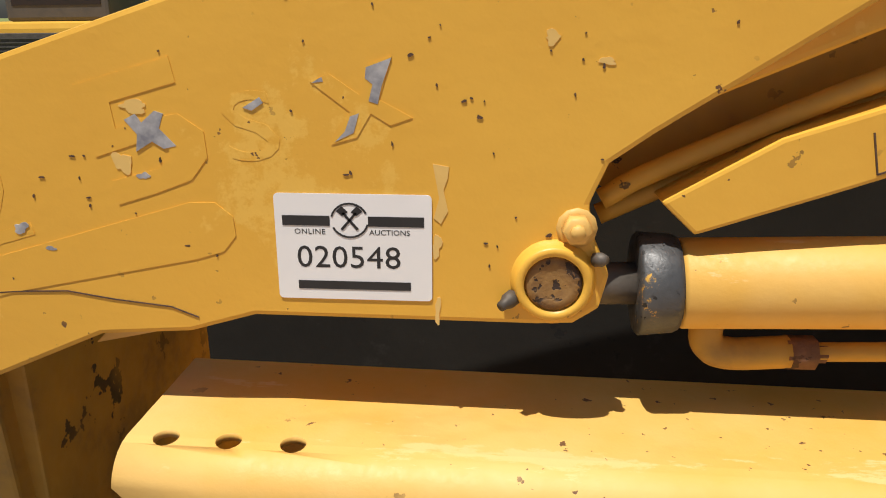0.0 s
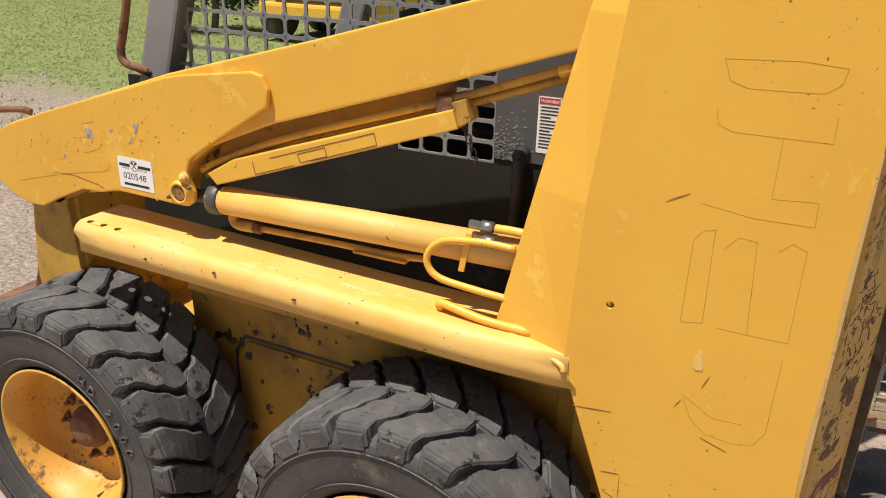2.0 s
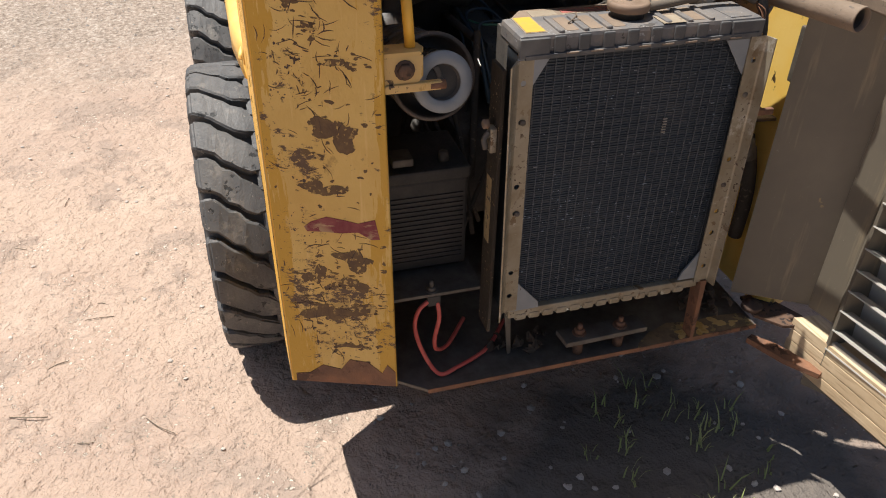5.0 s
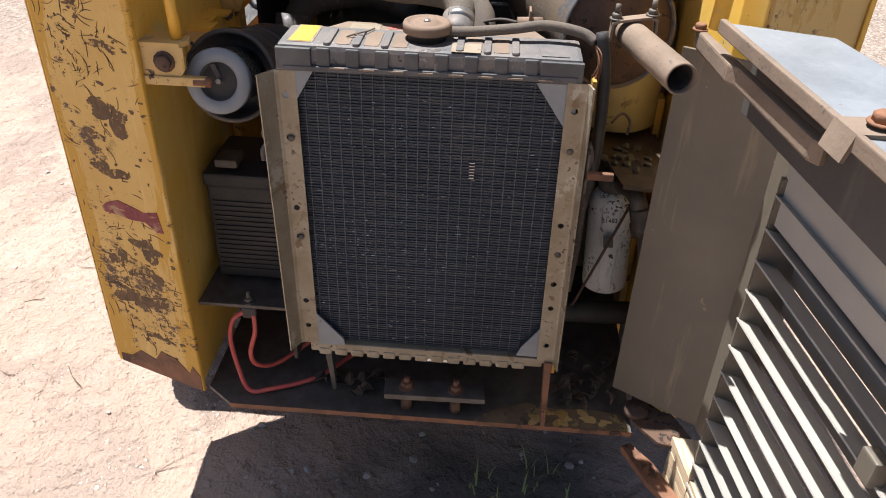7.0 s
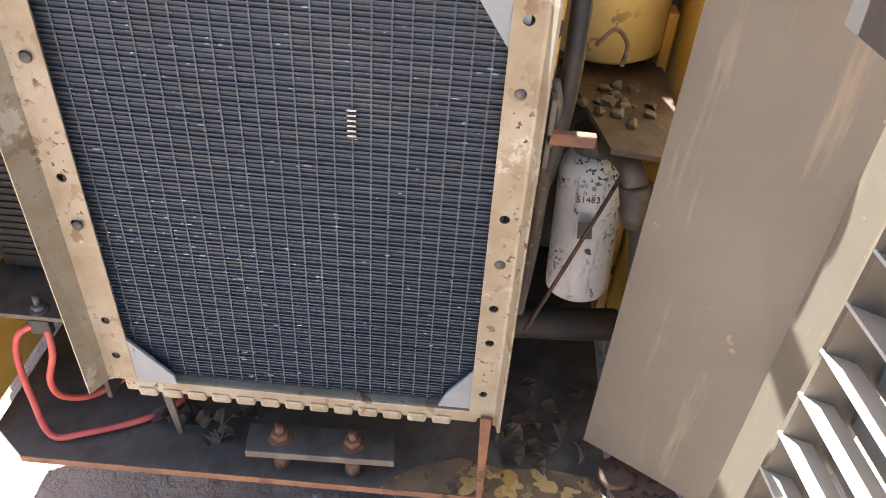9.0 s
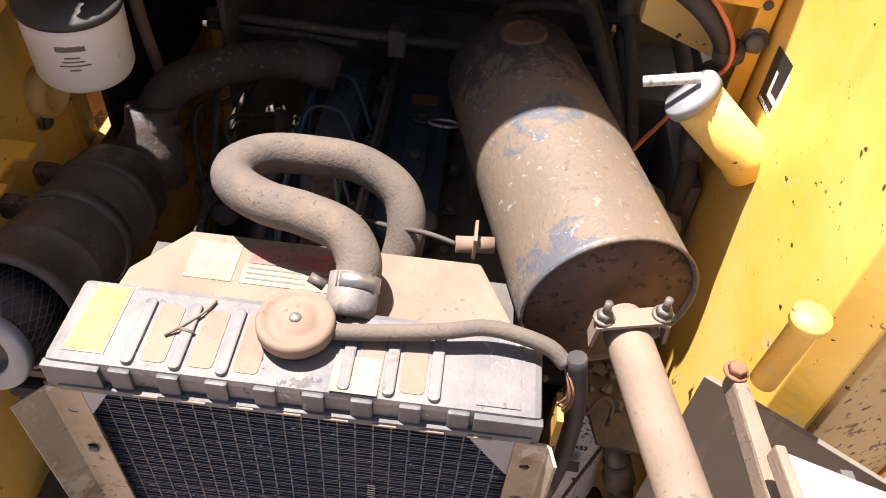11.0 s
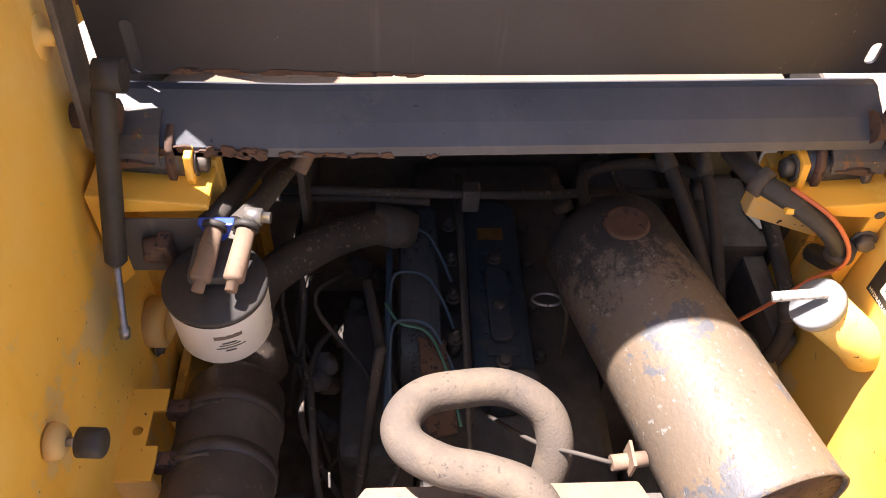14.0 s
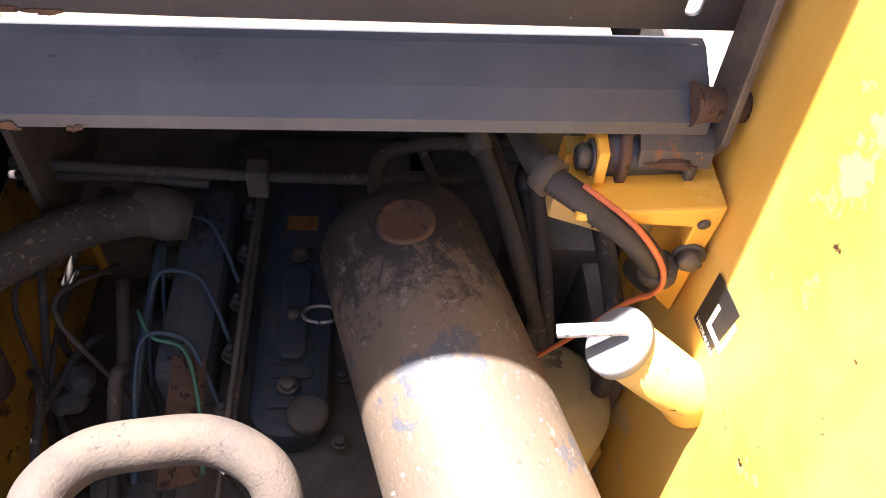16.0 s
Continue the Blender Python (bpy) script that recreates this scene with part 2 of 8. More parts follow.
tank_front = surf("black_tank_side", (0.07, 0.07, 0.072), (0.13, 0.125, 0.12), (0.45, 0.7), scale=12.0, fine=150, chips=((0.35, 0.33, 0.30), 0.69, 30.0))
dust_tan = surf("dust_covered_plate", (0.23, 0.170, 0.122), (0.185, 0.136, 0.097), (0.75, 0.95), scale=12.0, fine=170, bump=0.35, dust=((0.245, 0.182, 0.132), 0.3, 9.0), specks=((0.13, 0.105, 0.085), 0.62, 130.0, 8.0, 0.5))
fin_metal = surf("dusty_fin_metal", (0.062, 0.075, 0.094), (0.040, 0.049, 0.062), (0.5, 0.75), 0.3, scale=6.0, fine=70, dust=((0.13, 0.122, 0.118), 0.20, 8.0), chips=((0.30, 0.35, 0.42), 0.68, 40.0), specks=((0.30, 0.35, 0.42), 0.64, 120.0, 9.0, 0.5))
tube_metal = surf("core_tube_metal", (0.065, 0.076, 0.092), (0.095, 0.103, 0.114), (0.45, 0.7), 0.4, scale=10.0, fine=80)
steel = surf("bare_steel", (0.42, 0.41, 0.40), (0.30, 0.28, 0.26), (0.3, 0.5), 0.8, scale=30.0, fine=160)
steel_dirty = surf("dirty_steel", (0.16, 0.14, 0.12), (0.10, 0.085, 0.07), (0.5, 0.75), 0.4, scale=25.0, fine=160)
white_paint = surf("white_filter_paint", (0.62, 0.605, 0.565), (0.56, 0.54, 0.50), (0.35, 0.5), scale=7.0, fine=100, bump=0.05, specks=((0.38, 0.34, 0.29), 0.62, 70.0, 6.0, 0.5))
white_dirty = surf("dirty_white_filter", (0.70, 0.70, 0.68), (0.52, 0.51, 0.48), (0.4, 0.6), scale=10.0, fine=140, chips=((0.12, 0.11, 0.10), 0.63, 60.0), streak=((0.16, 0.15, 0.14), 30.0, (3.0, 3.0, 0.5), 0.56, 0.6), specks=((0.06, 0.055, 0.05), 0.56, 150.0, 9.0, 0.5))
plate_ochre = surf("ochre_rusted_plate", (0.26, 0.17, 0.085), (0.15, 0.10, 0.062), (0.6, 0.85), scale=22.0, fine=160, bump=0.4, chips=((0.06, 0.042, 0.03), 0.56, 40.0), patch=((0.36, 0.25, 0.10), 0.55, 18.0, None), specks=((0.04, 0.03, 0.025), 0.60, 120.0, 9.0, 0.5))
shelf_grime = surf("oily_grime_steel", (0.045, 0.034, 0.026), (0.095, 0.062, 0.040), (0.5, 0.85), scale=22.0, fine=150, bump=0.5, specks=((0.16, 0.10, 0.06), 0.60, 90.0, 10.0, 0.5))
cream = surf("grimy_cream_paint", (0.44, 0.36, 0.18), (0.33, 0.26, 0.12), (0.4, 0.6), scale=7.0, fine=100, chips=((0.07, 0.05, 0.03), 0.585, 22.0), dust=((0.20, 0.16, 0.10), 0.25, 9.0))
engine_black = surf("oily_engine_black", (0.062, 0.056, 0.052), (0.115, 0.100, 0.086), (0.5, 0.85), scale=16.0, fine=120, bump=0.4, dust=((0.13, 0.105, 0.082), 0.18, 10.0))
manifold_mat = surf("dusty_blue_grey_manifold", (0.062, 0.078, 0.088), (0.085, 0.090, 0.092), (0.5, 0.8), scale=14.0, fine=120, bump=0.35, dust=((0.13, 0.115, 0.10), 0.2, 12.0), specks=((0.025, 0.025, 0.026), 0.58, 90.0, 10.0, 0.48))
engine_blue = surf("engine_blue_paint", (0.030, 0.044, 0.058), (0.044, 0.056, 0.066), (0.5, 0.75), scale=12.0, fine=120, bump=0.3, dust=((0.10, 0.085, 0.07), 0.24, 12.0))
line_blue = surf("blue_fuel_line", (0.035, 0.07, 0.105), (0.05, 0.08, 0.11), (0.4, 0.6), scale=30.0)
red_rubber = surf("red_cable", (0.50, 0.075, 0.06), (0.62, 0.13, 0.10), (0.4, 0.6), scale=20.0)
orange_wire = surf("orange_wire", (0.62, 0.17, 0.06), (0.5, 0.13, 0.05), (0.4, 0.6), scale=20.0)
green_wire = surf("green_wire", (0.06, 0.19, 0.13), (0.08, 0.22, 0.16), (0.4, 0.6), scale=20.0)
blue_plastic = surf("blue_plastic", (0.03, 0.07, 0.45), (0.04, 0.09, 0.5), (0.3, 0.45), scale=20.0)
paper = surf("white_label_paper", (0.92, 0.92, 0.92), (0.88, 0.88, 0.88), (0.35, 0.45), scale=12.0, fine=60, bump=0.03)
paper_old = surf("aged_label_paper", (0.30, 0.25, 0.185), (0.23, 0.18, 0.125), (0.6, 0.8), scale=16.0, fine=90, dust=((0.26, 0.20, 0.135), 0.32, 20.0), specks=((0.21, 0.16, 0.11), 0.56, 120.0, 12.0, 0.45))
fin_dark = surf("dark_core_metal", (0.058, 0.068, 0.080), (0.042, 0.048, 0.056), (0.5, 0.75), 0.2, scale=7.0, fine=90, dust=((0.07, 0.067, 0.064), 0.2, 9.0))
label_dim = surf("grimy_tan_label", (0.36, 0.27, 0.14), (0.28, 0.20, 0.10), (0.6, 0.8), scale=30.0, fine=90, chips=((0.05, 0.04, 0.03), 0.56, 70.0))
ink = surf("black_ink", (0.02, 0.02, 0.022), (0.03, 0.03, 0.032), (0.45, 0.55), scale=20.0)
faded_red = surf("dusty_faded_red", (0.36, 0.085, 0.075), (0.30, 0.12, 0.09), (0.6, 0.8), scale=30.0, dust=((0.27, 0.19, 0.135), 0.20, 30.0))
ink_red = surf("red_ink", (0.52, 0.05, 0.045), (0.45, 0.06, 0.05), (0.5, 0.6), scale=20.0)
maroon = surf("worn_maroon_label", (0.17, 0.018, 0.028), (0.24, 0.05, 0.05), (0.5, 0.7), scale=40.0, fine=120, chips=((0.50, 0.36, 0.18), 0.54, 38.0), streak=((0.50, 0.36, 0.18), 20.0, (1.0, 1.0, 4.0), 0.58, 0.9))
label_orange = surf("grimy_orange_label", (0.26, 0.125, 0.03), (0.18, 0.085, 0.022), (0.5, 0.7), scale=40.0)
label_yellow = surf("yellow_label", (0.60, 0.36, 0.045), (0.55, 0.33, 0.055), (0.5, 0.65), scale=25.0, dust=((0.36, 0.27, 0.15), 0.18, 22.0))
tan_plastic = surf("dusty_tan_plastic", (0.228, 0.155, 0.108), (0.184, 0.126, 0.087), (0.7, 0.9), scale=20.0, specks=((0.13, 0.10, 0.075), 0.62, 140.0, 12.0, 0.5))
lamp_glass = surf("smoked_lamp_lens", (0.02, 0.017, 0.016), (0.03, 0.02, 0.02), (0.35, 0.5), scale=10.0, bump=0.02)
silver_patch = surf("old_silver_decal", (0.55, 0.56, 0.58), (0.25, 0.26, 0.30), (0.35, 0.55), 0.3, scale=60.0, fine=120)
paint_drip = surf("pale_yellow_drip", (0.82, 0.56, 0.19), (0.80, 0.53, 0.16), (0.35, 0.5), scale=20.0)
wood = surf("weathered_plywood", (0.62, 0.48, 0.31), (0.52, 0.38, 0.23), (0.7, 0.9), scale=8.0, fine=120, streak=((0.35, 0.24, 0.14), 12.0, (0.6, 6.0, 10.0), 0.5, 0.7))
leaf_green = surf("leaf_green", (0.05, 0.10, 0.022), (0.09, 0.14, 0.035), (0.5, 0.7), scale=8.0, fine=60)
grass_green = surf("grass_green", (0.20, 0.27, 0.07), (0.38, 0.38, 0.16), (0.6, 0.8), scale=1.4, fine=40)
dry_leaf = surf("dry_leaf", (0.06, 0.042, 0.03), (0.10, 0.068, 0.045), (0.7, 0.9), scale=20.0)
bark = surf("bark", (0.12, 0.09, 0.065), (0.18, 0.14, 0.1), (0.8, 0.95), scale=12.0, bump=0.6)
stone = surf("pale_stone", (0.36, 0.31, 0.27), (0.50, 0.45, 0.40), (0.75, 0.95), scale=30.0, fine=90, rand=0.2)


def muffler_material():
    """Heat-scaled muffler steel: black soot at the hot end, tan dust over pale grey scale."""
    m = surf("muffler_steel", (0.135, 0.106, 0.080), (0.165, 0.122, 0.082), (0.42, 0.70), 0.05, scale=9.0, fine=150, bump=0.45, dust=((0.175, 0.125, 0.080), 0.25, 6.0), patch=((0.088, 0.092, 0.102), 0.55, 9.0, None), chips=((0.24, 0.23, 0.21), 0.60, 95.0), specks=((0.12, 0.085, 0.06), 0.62, 90.0, 8.0, 0.5))
    nt = m.node_tree
    b = nt.nodes["Principled BSDF"]
    old = b.inputs["Base Color"].links[0].from_socket
    tc = nt.nodes.new("ShaderNodeTexCoord")
    sep = nt.nodes.new("ShaderNodeSeparateXYZ")
    nt.links.new(tc.outputs["Object"], sep.inputs[0])
    n = nt.nodes.new("ShaderNodeTexNoise")
    n.inputs["Scale"].default_value, n.inputs["Detail"].default_value = 30.0, 12.0
    n.inputs["Roughness"].default_value = 0.85
    nt.links.new(tc.outputs["Object"], n.inputs["Vector"])
    madd = nt.nodes.new("ShaderNodeMath")
    madd.operation = "MULTIPLY_ADD"
    madd.inputs[1].default_value = 0.75
    nt.links.new(n.outputs["Fac"], madd.inputs[0])
    nt.links.new(sep.outputs["X"], madd.inputs[2])
    r = nt.nodes.new("ShaderNodeMapRange")
    r.inputs["From Min"].default_value, r.inputs["From Max"].default_value = 1.215, 1.165
    nt.links.new(madd.outputs[0], r.inputs["Value"])
    mx = nt.nodes.new("ShaderNodeMix")
    mx.data_type = "RGBA"
    mx.inputs[7].default_value = (0.038, 0.035, 0.034, 1)
    nt.links.new(r.outputs[0], mx.inputs[0])
    nt.links.new(old, mx.inputs[6])
    nt.links.new(mx.outputs[2], b.inputs["Base Color"])
    return m


muffler_mat = muffler_material()


def scraped_material():
    """The upright's rear face: golden paint left along both edges and in runs, tan undercoat between, rubbed brown."""
    m = surf("scraped_plate_paint", (0.68, 0.45, 0.135), (0.60, 0.37, 0.095), (0.5, 0.78), scale=7.0, fine=130, bump=0.3, chips=((0.075, 0.045, 0.03), 0.665, 26.0), streak=((0.76, 0.53, 0.20), 9.0, (4.0, 4.0, 0.35), 0.58, 0.8), specks=((0.07, 0.04, 0.028), 0.62, 95.0, 6.0, 0.52))
    nt = m.node_tree
    b = nt.nodes["Principled BSDF"]
    old = b.inputs["Base Color"].links[0].from_socket
    tc = nt.nodes.new("ShaderNodeTexCoord")

    def op(kind, a, z):
        k = nt.nodes.new("ShaderNodeMath")
        k.operation = kind
        for slot, v in ((0, a), (1, z)):
            if isinstance(v, float):
                k.inputs[slot].default_value = v
            else:
                nt.links.new(v, k.inputs[slot])
        return k.outputs[0]

    def step(v, lo, hi):
        r = nt.nodes.new("ShaderNodeMapRange")
        r.inputs["From Min"].default_value, r.inputs["From Max"].default_value = lo, hi
        nt.links.new(v, r.inputs["Value"])
        return r.outputs[0]

    def grain(stretch, detail, rough_n):
        mp = nt.nodes.new("ShaderNodeMapping")
        mp.inputs["Scale"].default_value = stretch
        nt.links.new(tc.outputs["Object"], mp.inputs[0])
        k = nt.nodes.new("ShaderNodeTexNoise")
        k.inputs["Scale"].default_value, k.inputs["Detail"].default_value = 1.0, detail
        k.inputs["Roughness"].default_value = rough_n
        nt.links.new(mp.outputs[0], k.inputs["Vector"])
        return k.outputs["Fac"]

    def over(fac, below, colour):
        k = nt.nodes.new("ShaderNodeMix")
        k.data_type = "RGBA"
        nt.links.new(fac, k.inputs[0])
        nt.links.new(below, k.inputs[6])
        k.inputs[7].default_value = (*colour, 1)
        return k.outputs[2]

    sep = nt.nodes.new("ShaderNodeSeparateXYZ")
    nt.links.new(tc.outputs["Object"], sep.inputs[0])
    across = op("ADD", op("ADD", op("MULTIPLY", sep.outputs["X"], 0.344), op("MULTIPLY", sep.outputs["Y"], 0.939)), 0.2304)
    off_middle = op("ABSOLUTE", op("SUBTRACT", across, 0.122), 0.0)
    runs = grain((26.0, 26.0, 3.2), 9.0, 0.66)
    gold = step(op("ADD", op("MULTIPLY", off_middle, 2.6), runs), 0.735, 0.755)
    col = over(gold, old, (0.56, 0.315, 0.038))
    olive = step(op("ADD", grain((11.0, 11.0, 6.0), 8.0, 0.7), op("MULTIPLY", off_middle, -1.2)), 0.555, 0.60)
    col = over(op("MULTIPLY", olive, 0.55), col, (0.30, 0.18, 0.05))
    rubbed = step(op("ADD", grain((30.0, 30.0, 60.0), 10.0, 0.8), op("MULTIPLY", grain((6.0, 6.0, 5.0), 5.0, 0.6), 0.9)), 1.075, 1.11)
    col = over(rubbed, col, (0.115, 0.065, 0.036))
    nt.links.new(col, b.inputs["Base Color"])
    return m


scraped_mat = scraped_material()


def ground_material():
    m = surf("dirt_ground", (0.475, 0.355, 0.275), (0.385, 0.285, 0.225), (0.85, 1.0), scale=0.9, fine=26, bump=0.9, depth=0.018, patch=((0.355, 0.27, 0.215), 0.53, 1.9, None), dust=((0.55, 0.43, 0.345), 0.22, 3.0), chips=((0.30, 0.275, 0.225), 0.66, 60.0), specks=((0.66, 0.56, 0.46), 0.62, 70.0, 4.0, 0.5))
    nt = m.node_tree
    b = nt.nodes["Principled BSDF"]
    b.inputs["Specular IOR Level"].default_value = 0.15
    old = b.inputs["Base Color"].links[0].from_socket
    tc = nt.nodes.new("ShaderNodeTexCoord")
    sep = nt.nodes.new("ShaderNodeSeparateXYZ")
    nt.links.new(tc.outputs["Object"], sep.inputs[0])
    n = nt.nodes.new("ShaderNodeTexNoise")
    n.inputs["Scale"].default_value, n.inputs["Detail"].default_value = 0.9, 12.0
    n.inputs["Roughness"].default_value = 0.68
    nt.links.new(tc.outputs["Object"], n.inputs["Vector"])

    def op(kind, a, z):
        k = nt.nodes.new("ShaderNodeMath")
        k.operation = kind
        for slot, v in ((0, a), (1, z)):
            if isinstance(v, float):
                k.inputs[slot].default_value = v
            else:
                nt.links.new(v, k.inputs[slot])
        return k.outputs[0]

    # the lawn begins behind the gravel, past a ragged line
    far = op("ADD", op("MULTIPLY", sep.outputs["Y"], 1.0), op("MULTIPLY", sep.outputs["X"], -0.17))
    edge = op("ADD", far, op("MULTIPLY", n.outputs["Fac"], 2.4))
    r = nt.nodes.new("ShaderNodeMapRange")
    r.inputs["From Min"].default_value, r.inputs["From Max"].default_value = 6.7, 7.6
    nt.links.new(edge, r.inputs["Value"])
    g = nt.nodes.new("ShaderNodeTexNoise")
    g.inputs["Scale"].default_value, g.inputs["Detail"].default_value = 2.4, 12.0
    g.inputs["Roughness"].default_value = 0.75
    nt.links.new(tc.outputs["Object"], g.inputs["Vector"])
    gm = nt.nodes.new("ShaderNodeMix")
    gm.data_type = "RGBA"
    gm.inputs[6].default_value, gm.inputs[7].default_value = (0.13, 0.20, 0.045, 1), (0.34, 0.33, 0.15, 1)
    nt.links.new(g.outputs["Fac"], gm.inputs[0])
    mx = nt.nodes.new("ShaderNodeMix")
    mx.data_type = "RGBA"
    nt.links.new(r.outputs[0], mx.inputs[0])
    # littered soil round the rear, darkened in colour to deepen the machine's shade
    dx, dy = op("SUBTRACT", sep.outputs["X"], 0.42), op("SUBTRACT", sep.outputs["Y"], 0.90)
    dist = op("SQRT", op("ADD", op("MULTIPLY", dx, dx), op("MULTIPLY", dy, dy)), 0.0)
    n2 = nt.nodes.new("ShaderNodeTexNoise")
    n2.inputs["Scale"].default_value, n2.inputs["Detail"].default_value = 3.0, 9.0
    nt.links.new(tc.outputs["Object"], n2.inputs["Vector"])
    soil_shade = nt.nodes.new("ShaderNodeMapRange")
    soil_shade.inputs["From Min"].default_value, soil_shade.inputs["From Max"].default_value = 1.05, 0.85
    nt.links.new(op("ADD", dist, op("MULTIPLY", n2.outputs["Fac"], 0.7)), soil_shade.inputs["Value"])
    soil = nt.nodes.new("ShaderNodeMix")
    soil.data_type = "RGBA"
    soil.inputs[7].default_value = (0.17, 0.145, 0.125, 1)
    nt.links.new(soil_shade.outputs[0], soil.inputs[0])
    # gravel and leaf litter in front of the machine
    n3 = nt.nodes.new("ShaderNodeTexNoise")
    n3.inputs["Scale"].default_value, n3.inputs["Detail"].default_value = 1.6, 12.0
    n3.inputs["Roughness"].default_value = 0.7
    nt.links.new(tc.outputs["Object"], n3.inputs["Vector"])
    grit = nt.nodes.new("ShaderNodeTexNoise")
    grit.inputs["Scale"].default_value, grit.inputs["Detail"].default_value = 38.0, 6.0
    grit.inputs["Roughness"].default_value = 0.75
    nt.links.new(tc.outputs["Object"], grit.inputs["Vector"])
    gravel_ramp = nt.nodes.new("ShaderNodeValToRGB")
    cr = gravel_ramp.color_ramp
    cr.elements[0].position, cr.elements[0].color = 0.33, (0.12, 0.092, 0.07, 1)
    cr.elements[1].position, cr.elements[1].color = 0.68, (0.56, 0.49, 0.42, 1)
    mid = cr.elements.new(0.50)
    mid.color = (0.31, 0.25, 0.20, 1)
    nt.links.new(grit.outputs["Fac"], gravel_ramp.inputs[0])
    zone = nt.nodes.new("ShaderNodeMapRange")
    zone.inputs["From Min"].default_value, zone.inputs["From Max"].default_value = 3.35, 4.4
    nt.links.new(op("ADD", op("MULTIPLY", sep.outputs["X"], -1.0), op("MULTIPLY", n3.outputs["Fac"], 1.6)), zone.inputs["Value"])
    stony = nt.nodes.new("ShaderNodeMix")
    stony.data_type = "RGBA"
    nt.links.new(op("MULTIPLY", zone.outputs[0], 0.8), stony.inputs[0])
    nt.links.new(old, stony.inputs[6])
    nt.links.new(gravel_ramp.outputs[0], stony.inputs[7])
    # trodden lumps under the fine grain
    lump = nt.nodes.new("ShaderNodeTexNoise")
    lump.inputs["Scale"].default_value, lump.inputs["Detail"].default_value = 9.0, 8.0
    lump.inputs["Roughness"].default_value = 0.62
    nt.links.new(tc.outputs["Object"], lump.inputs["Vector"])
    coarse = nt.nodes.new("ShaderNodeBump")
    coarse.inputs["Strength"].default_value, coarse.inputs["Distance"].default_value = 0.8, 0.07
    nt.links.new(lump.outputs["Fac"], coarse.inputs["Height"])
    fine_bump = b.inputs["Normal"].links[0].from_node
    nt.links.new(coarse.outputs[0], fine_bump.inputs["Normal"])
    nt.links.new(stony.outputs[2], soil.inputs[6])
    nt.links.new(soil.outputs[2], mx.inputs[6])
    nt.links.new(gm.outputs[2], mx.inputs[7])
    nt.links.new(mx.outputs[2], b.inputs["Base Color"])
    return m


ground_mat = ground_material()


# ---- shapes ----
def finish(bm, bevel=0.0, seg=2):
    if bevel:
        bmesh.ops.bevel(bm, geom=[e for e in bm.edges if len(e.link_faces) == 2 and e.calc_face_angle(0) > 0.6], offset=bevel, segments=seg, profile=0.6, affect="EDGES", clamp_overlap=True)
    return bm


def box(lo, hi, bevel=0.0, m=None, bm=None):
    bm2 = bmesh.new()
    c = [(a + z) / 2 for a, z in zip(lo, hi)]
    s = [abs(z - a) for a, z in zip(lo, hi)]
    bmesh.ops.create_cube(bm2, size=1, matrix=Matrix.LocRotScale(c, None, s))
    finish(bm2, bevel)
    if m is not None:
        bm2.transform(m)
    return join(bm, bm2)


def join(bm, other):
    """Adds other's geometry to bm."""
    if bm is None:
        return other
    me = bpy.data.meshes.new("temporary")
    other.to_mesh(me)
    other.free()
    bm.from_mesh(me)
    bpy.data.meshes.remove(me)
    return bm


def prism(points, axis, lo, hi, bevel=0.0, bm=None, seg=2):
    """A plate: an outline in the two other axes, from lo to hi along axis."""
    bm2 = bmesh.new()
    n = "xyz".index(axis)

    def put(p, v):
        q = list(p)
        q.insert(n, v)
        return bm2.verts.new(q)

    a = [put(p, lo) for p in points]
    z = [put(p, hi) for p in points]
    bm2.faces.new(a)
    bm2.faces.new(z[::-1])
    for i in range(len(points)):
        k = (i + 1) % len(points)
        bm2.faces.new((a[i], z[i], z[k], a[k]))
    bmesh.ops.recalc_face_normals(bm2, faces=bm2.faces)
    finish(bm2, bevel, seg)
    return join(bm, bm2)


def sheet(points, thick, bm=None):
    """A folded sheet: sections along a strip, each a list of the same number of places, given thickness along its normals."""
    bm2 = bmesh.new()
    rows = [[bm2.verts.new(p) for p in row] for row in points]
    for a, z in zip(rows, rows[1:]):
        for i in range(len(a) - 1):
            bm2.faces.new((a[i], a[i + 1], z[i + 1], z[i]))
    bmesh.ops.recalc_face_normals(bm2, faces=bm2.faces)
    bmesh.ops.solidify(bm2, geom=bm2.faces[:], thickness=thick)
    return join(bm, bm2)


def smooth_line(pts, steps=6):
    """A rounded line through the places."""
    pts = [Vector(p) for p in pts]
    if len(pts) < 3:
        return pts
    out = []
    ext = [2 * pts[0] - pts[1], *pts, 2 * pts[-1] - pts[-2]]
    for i in range(1, len(ext) - 2):
        a, b, c, d = ext[i - 1 : i + 3]
        for k in range(steps):
            t = k / steps
            out.append(0.5 * (2 * b + (c - a) * t + (2 * a - 5 * b + 4 * c - d) * t * t + (3 * b - a - 3 * c + d) * t ** 3))
    return out + [pts[-1]]


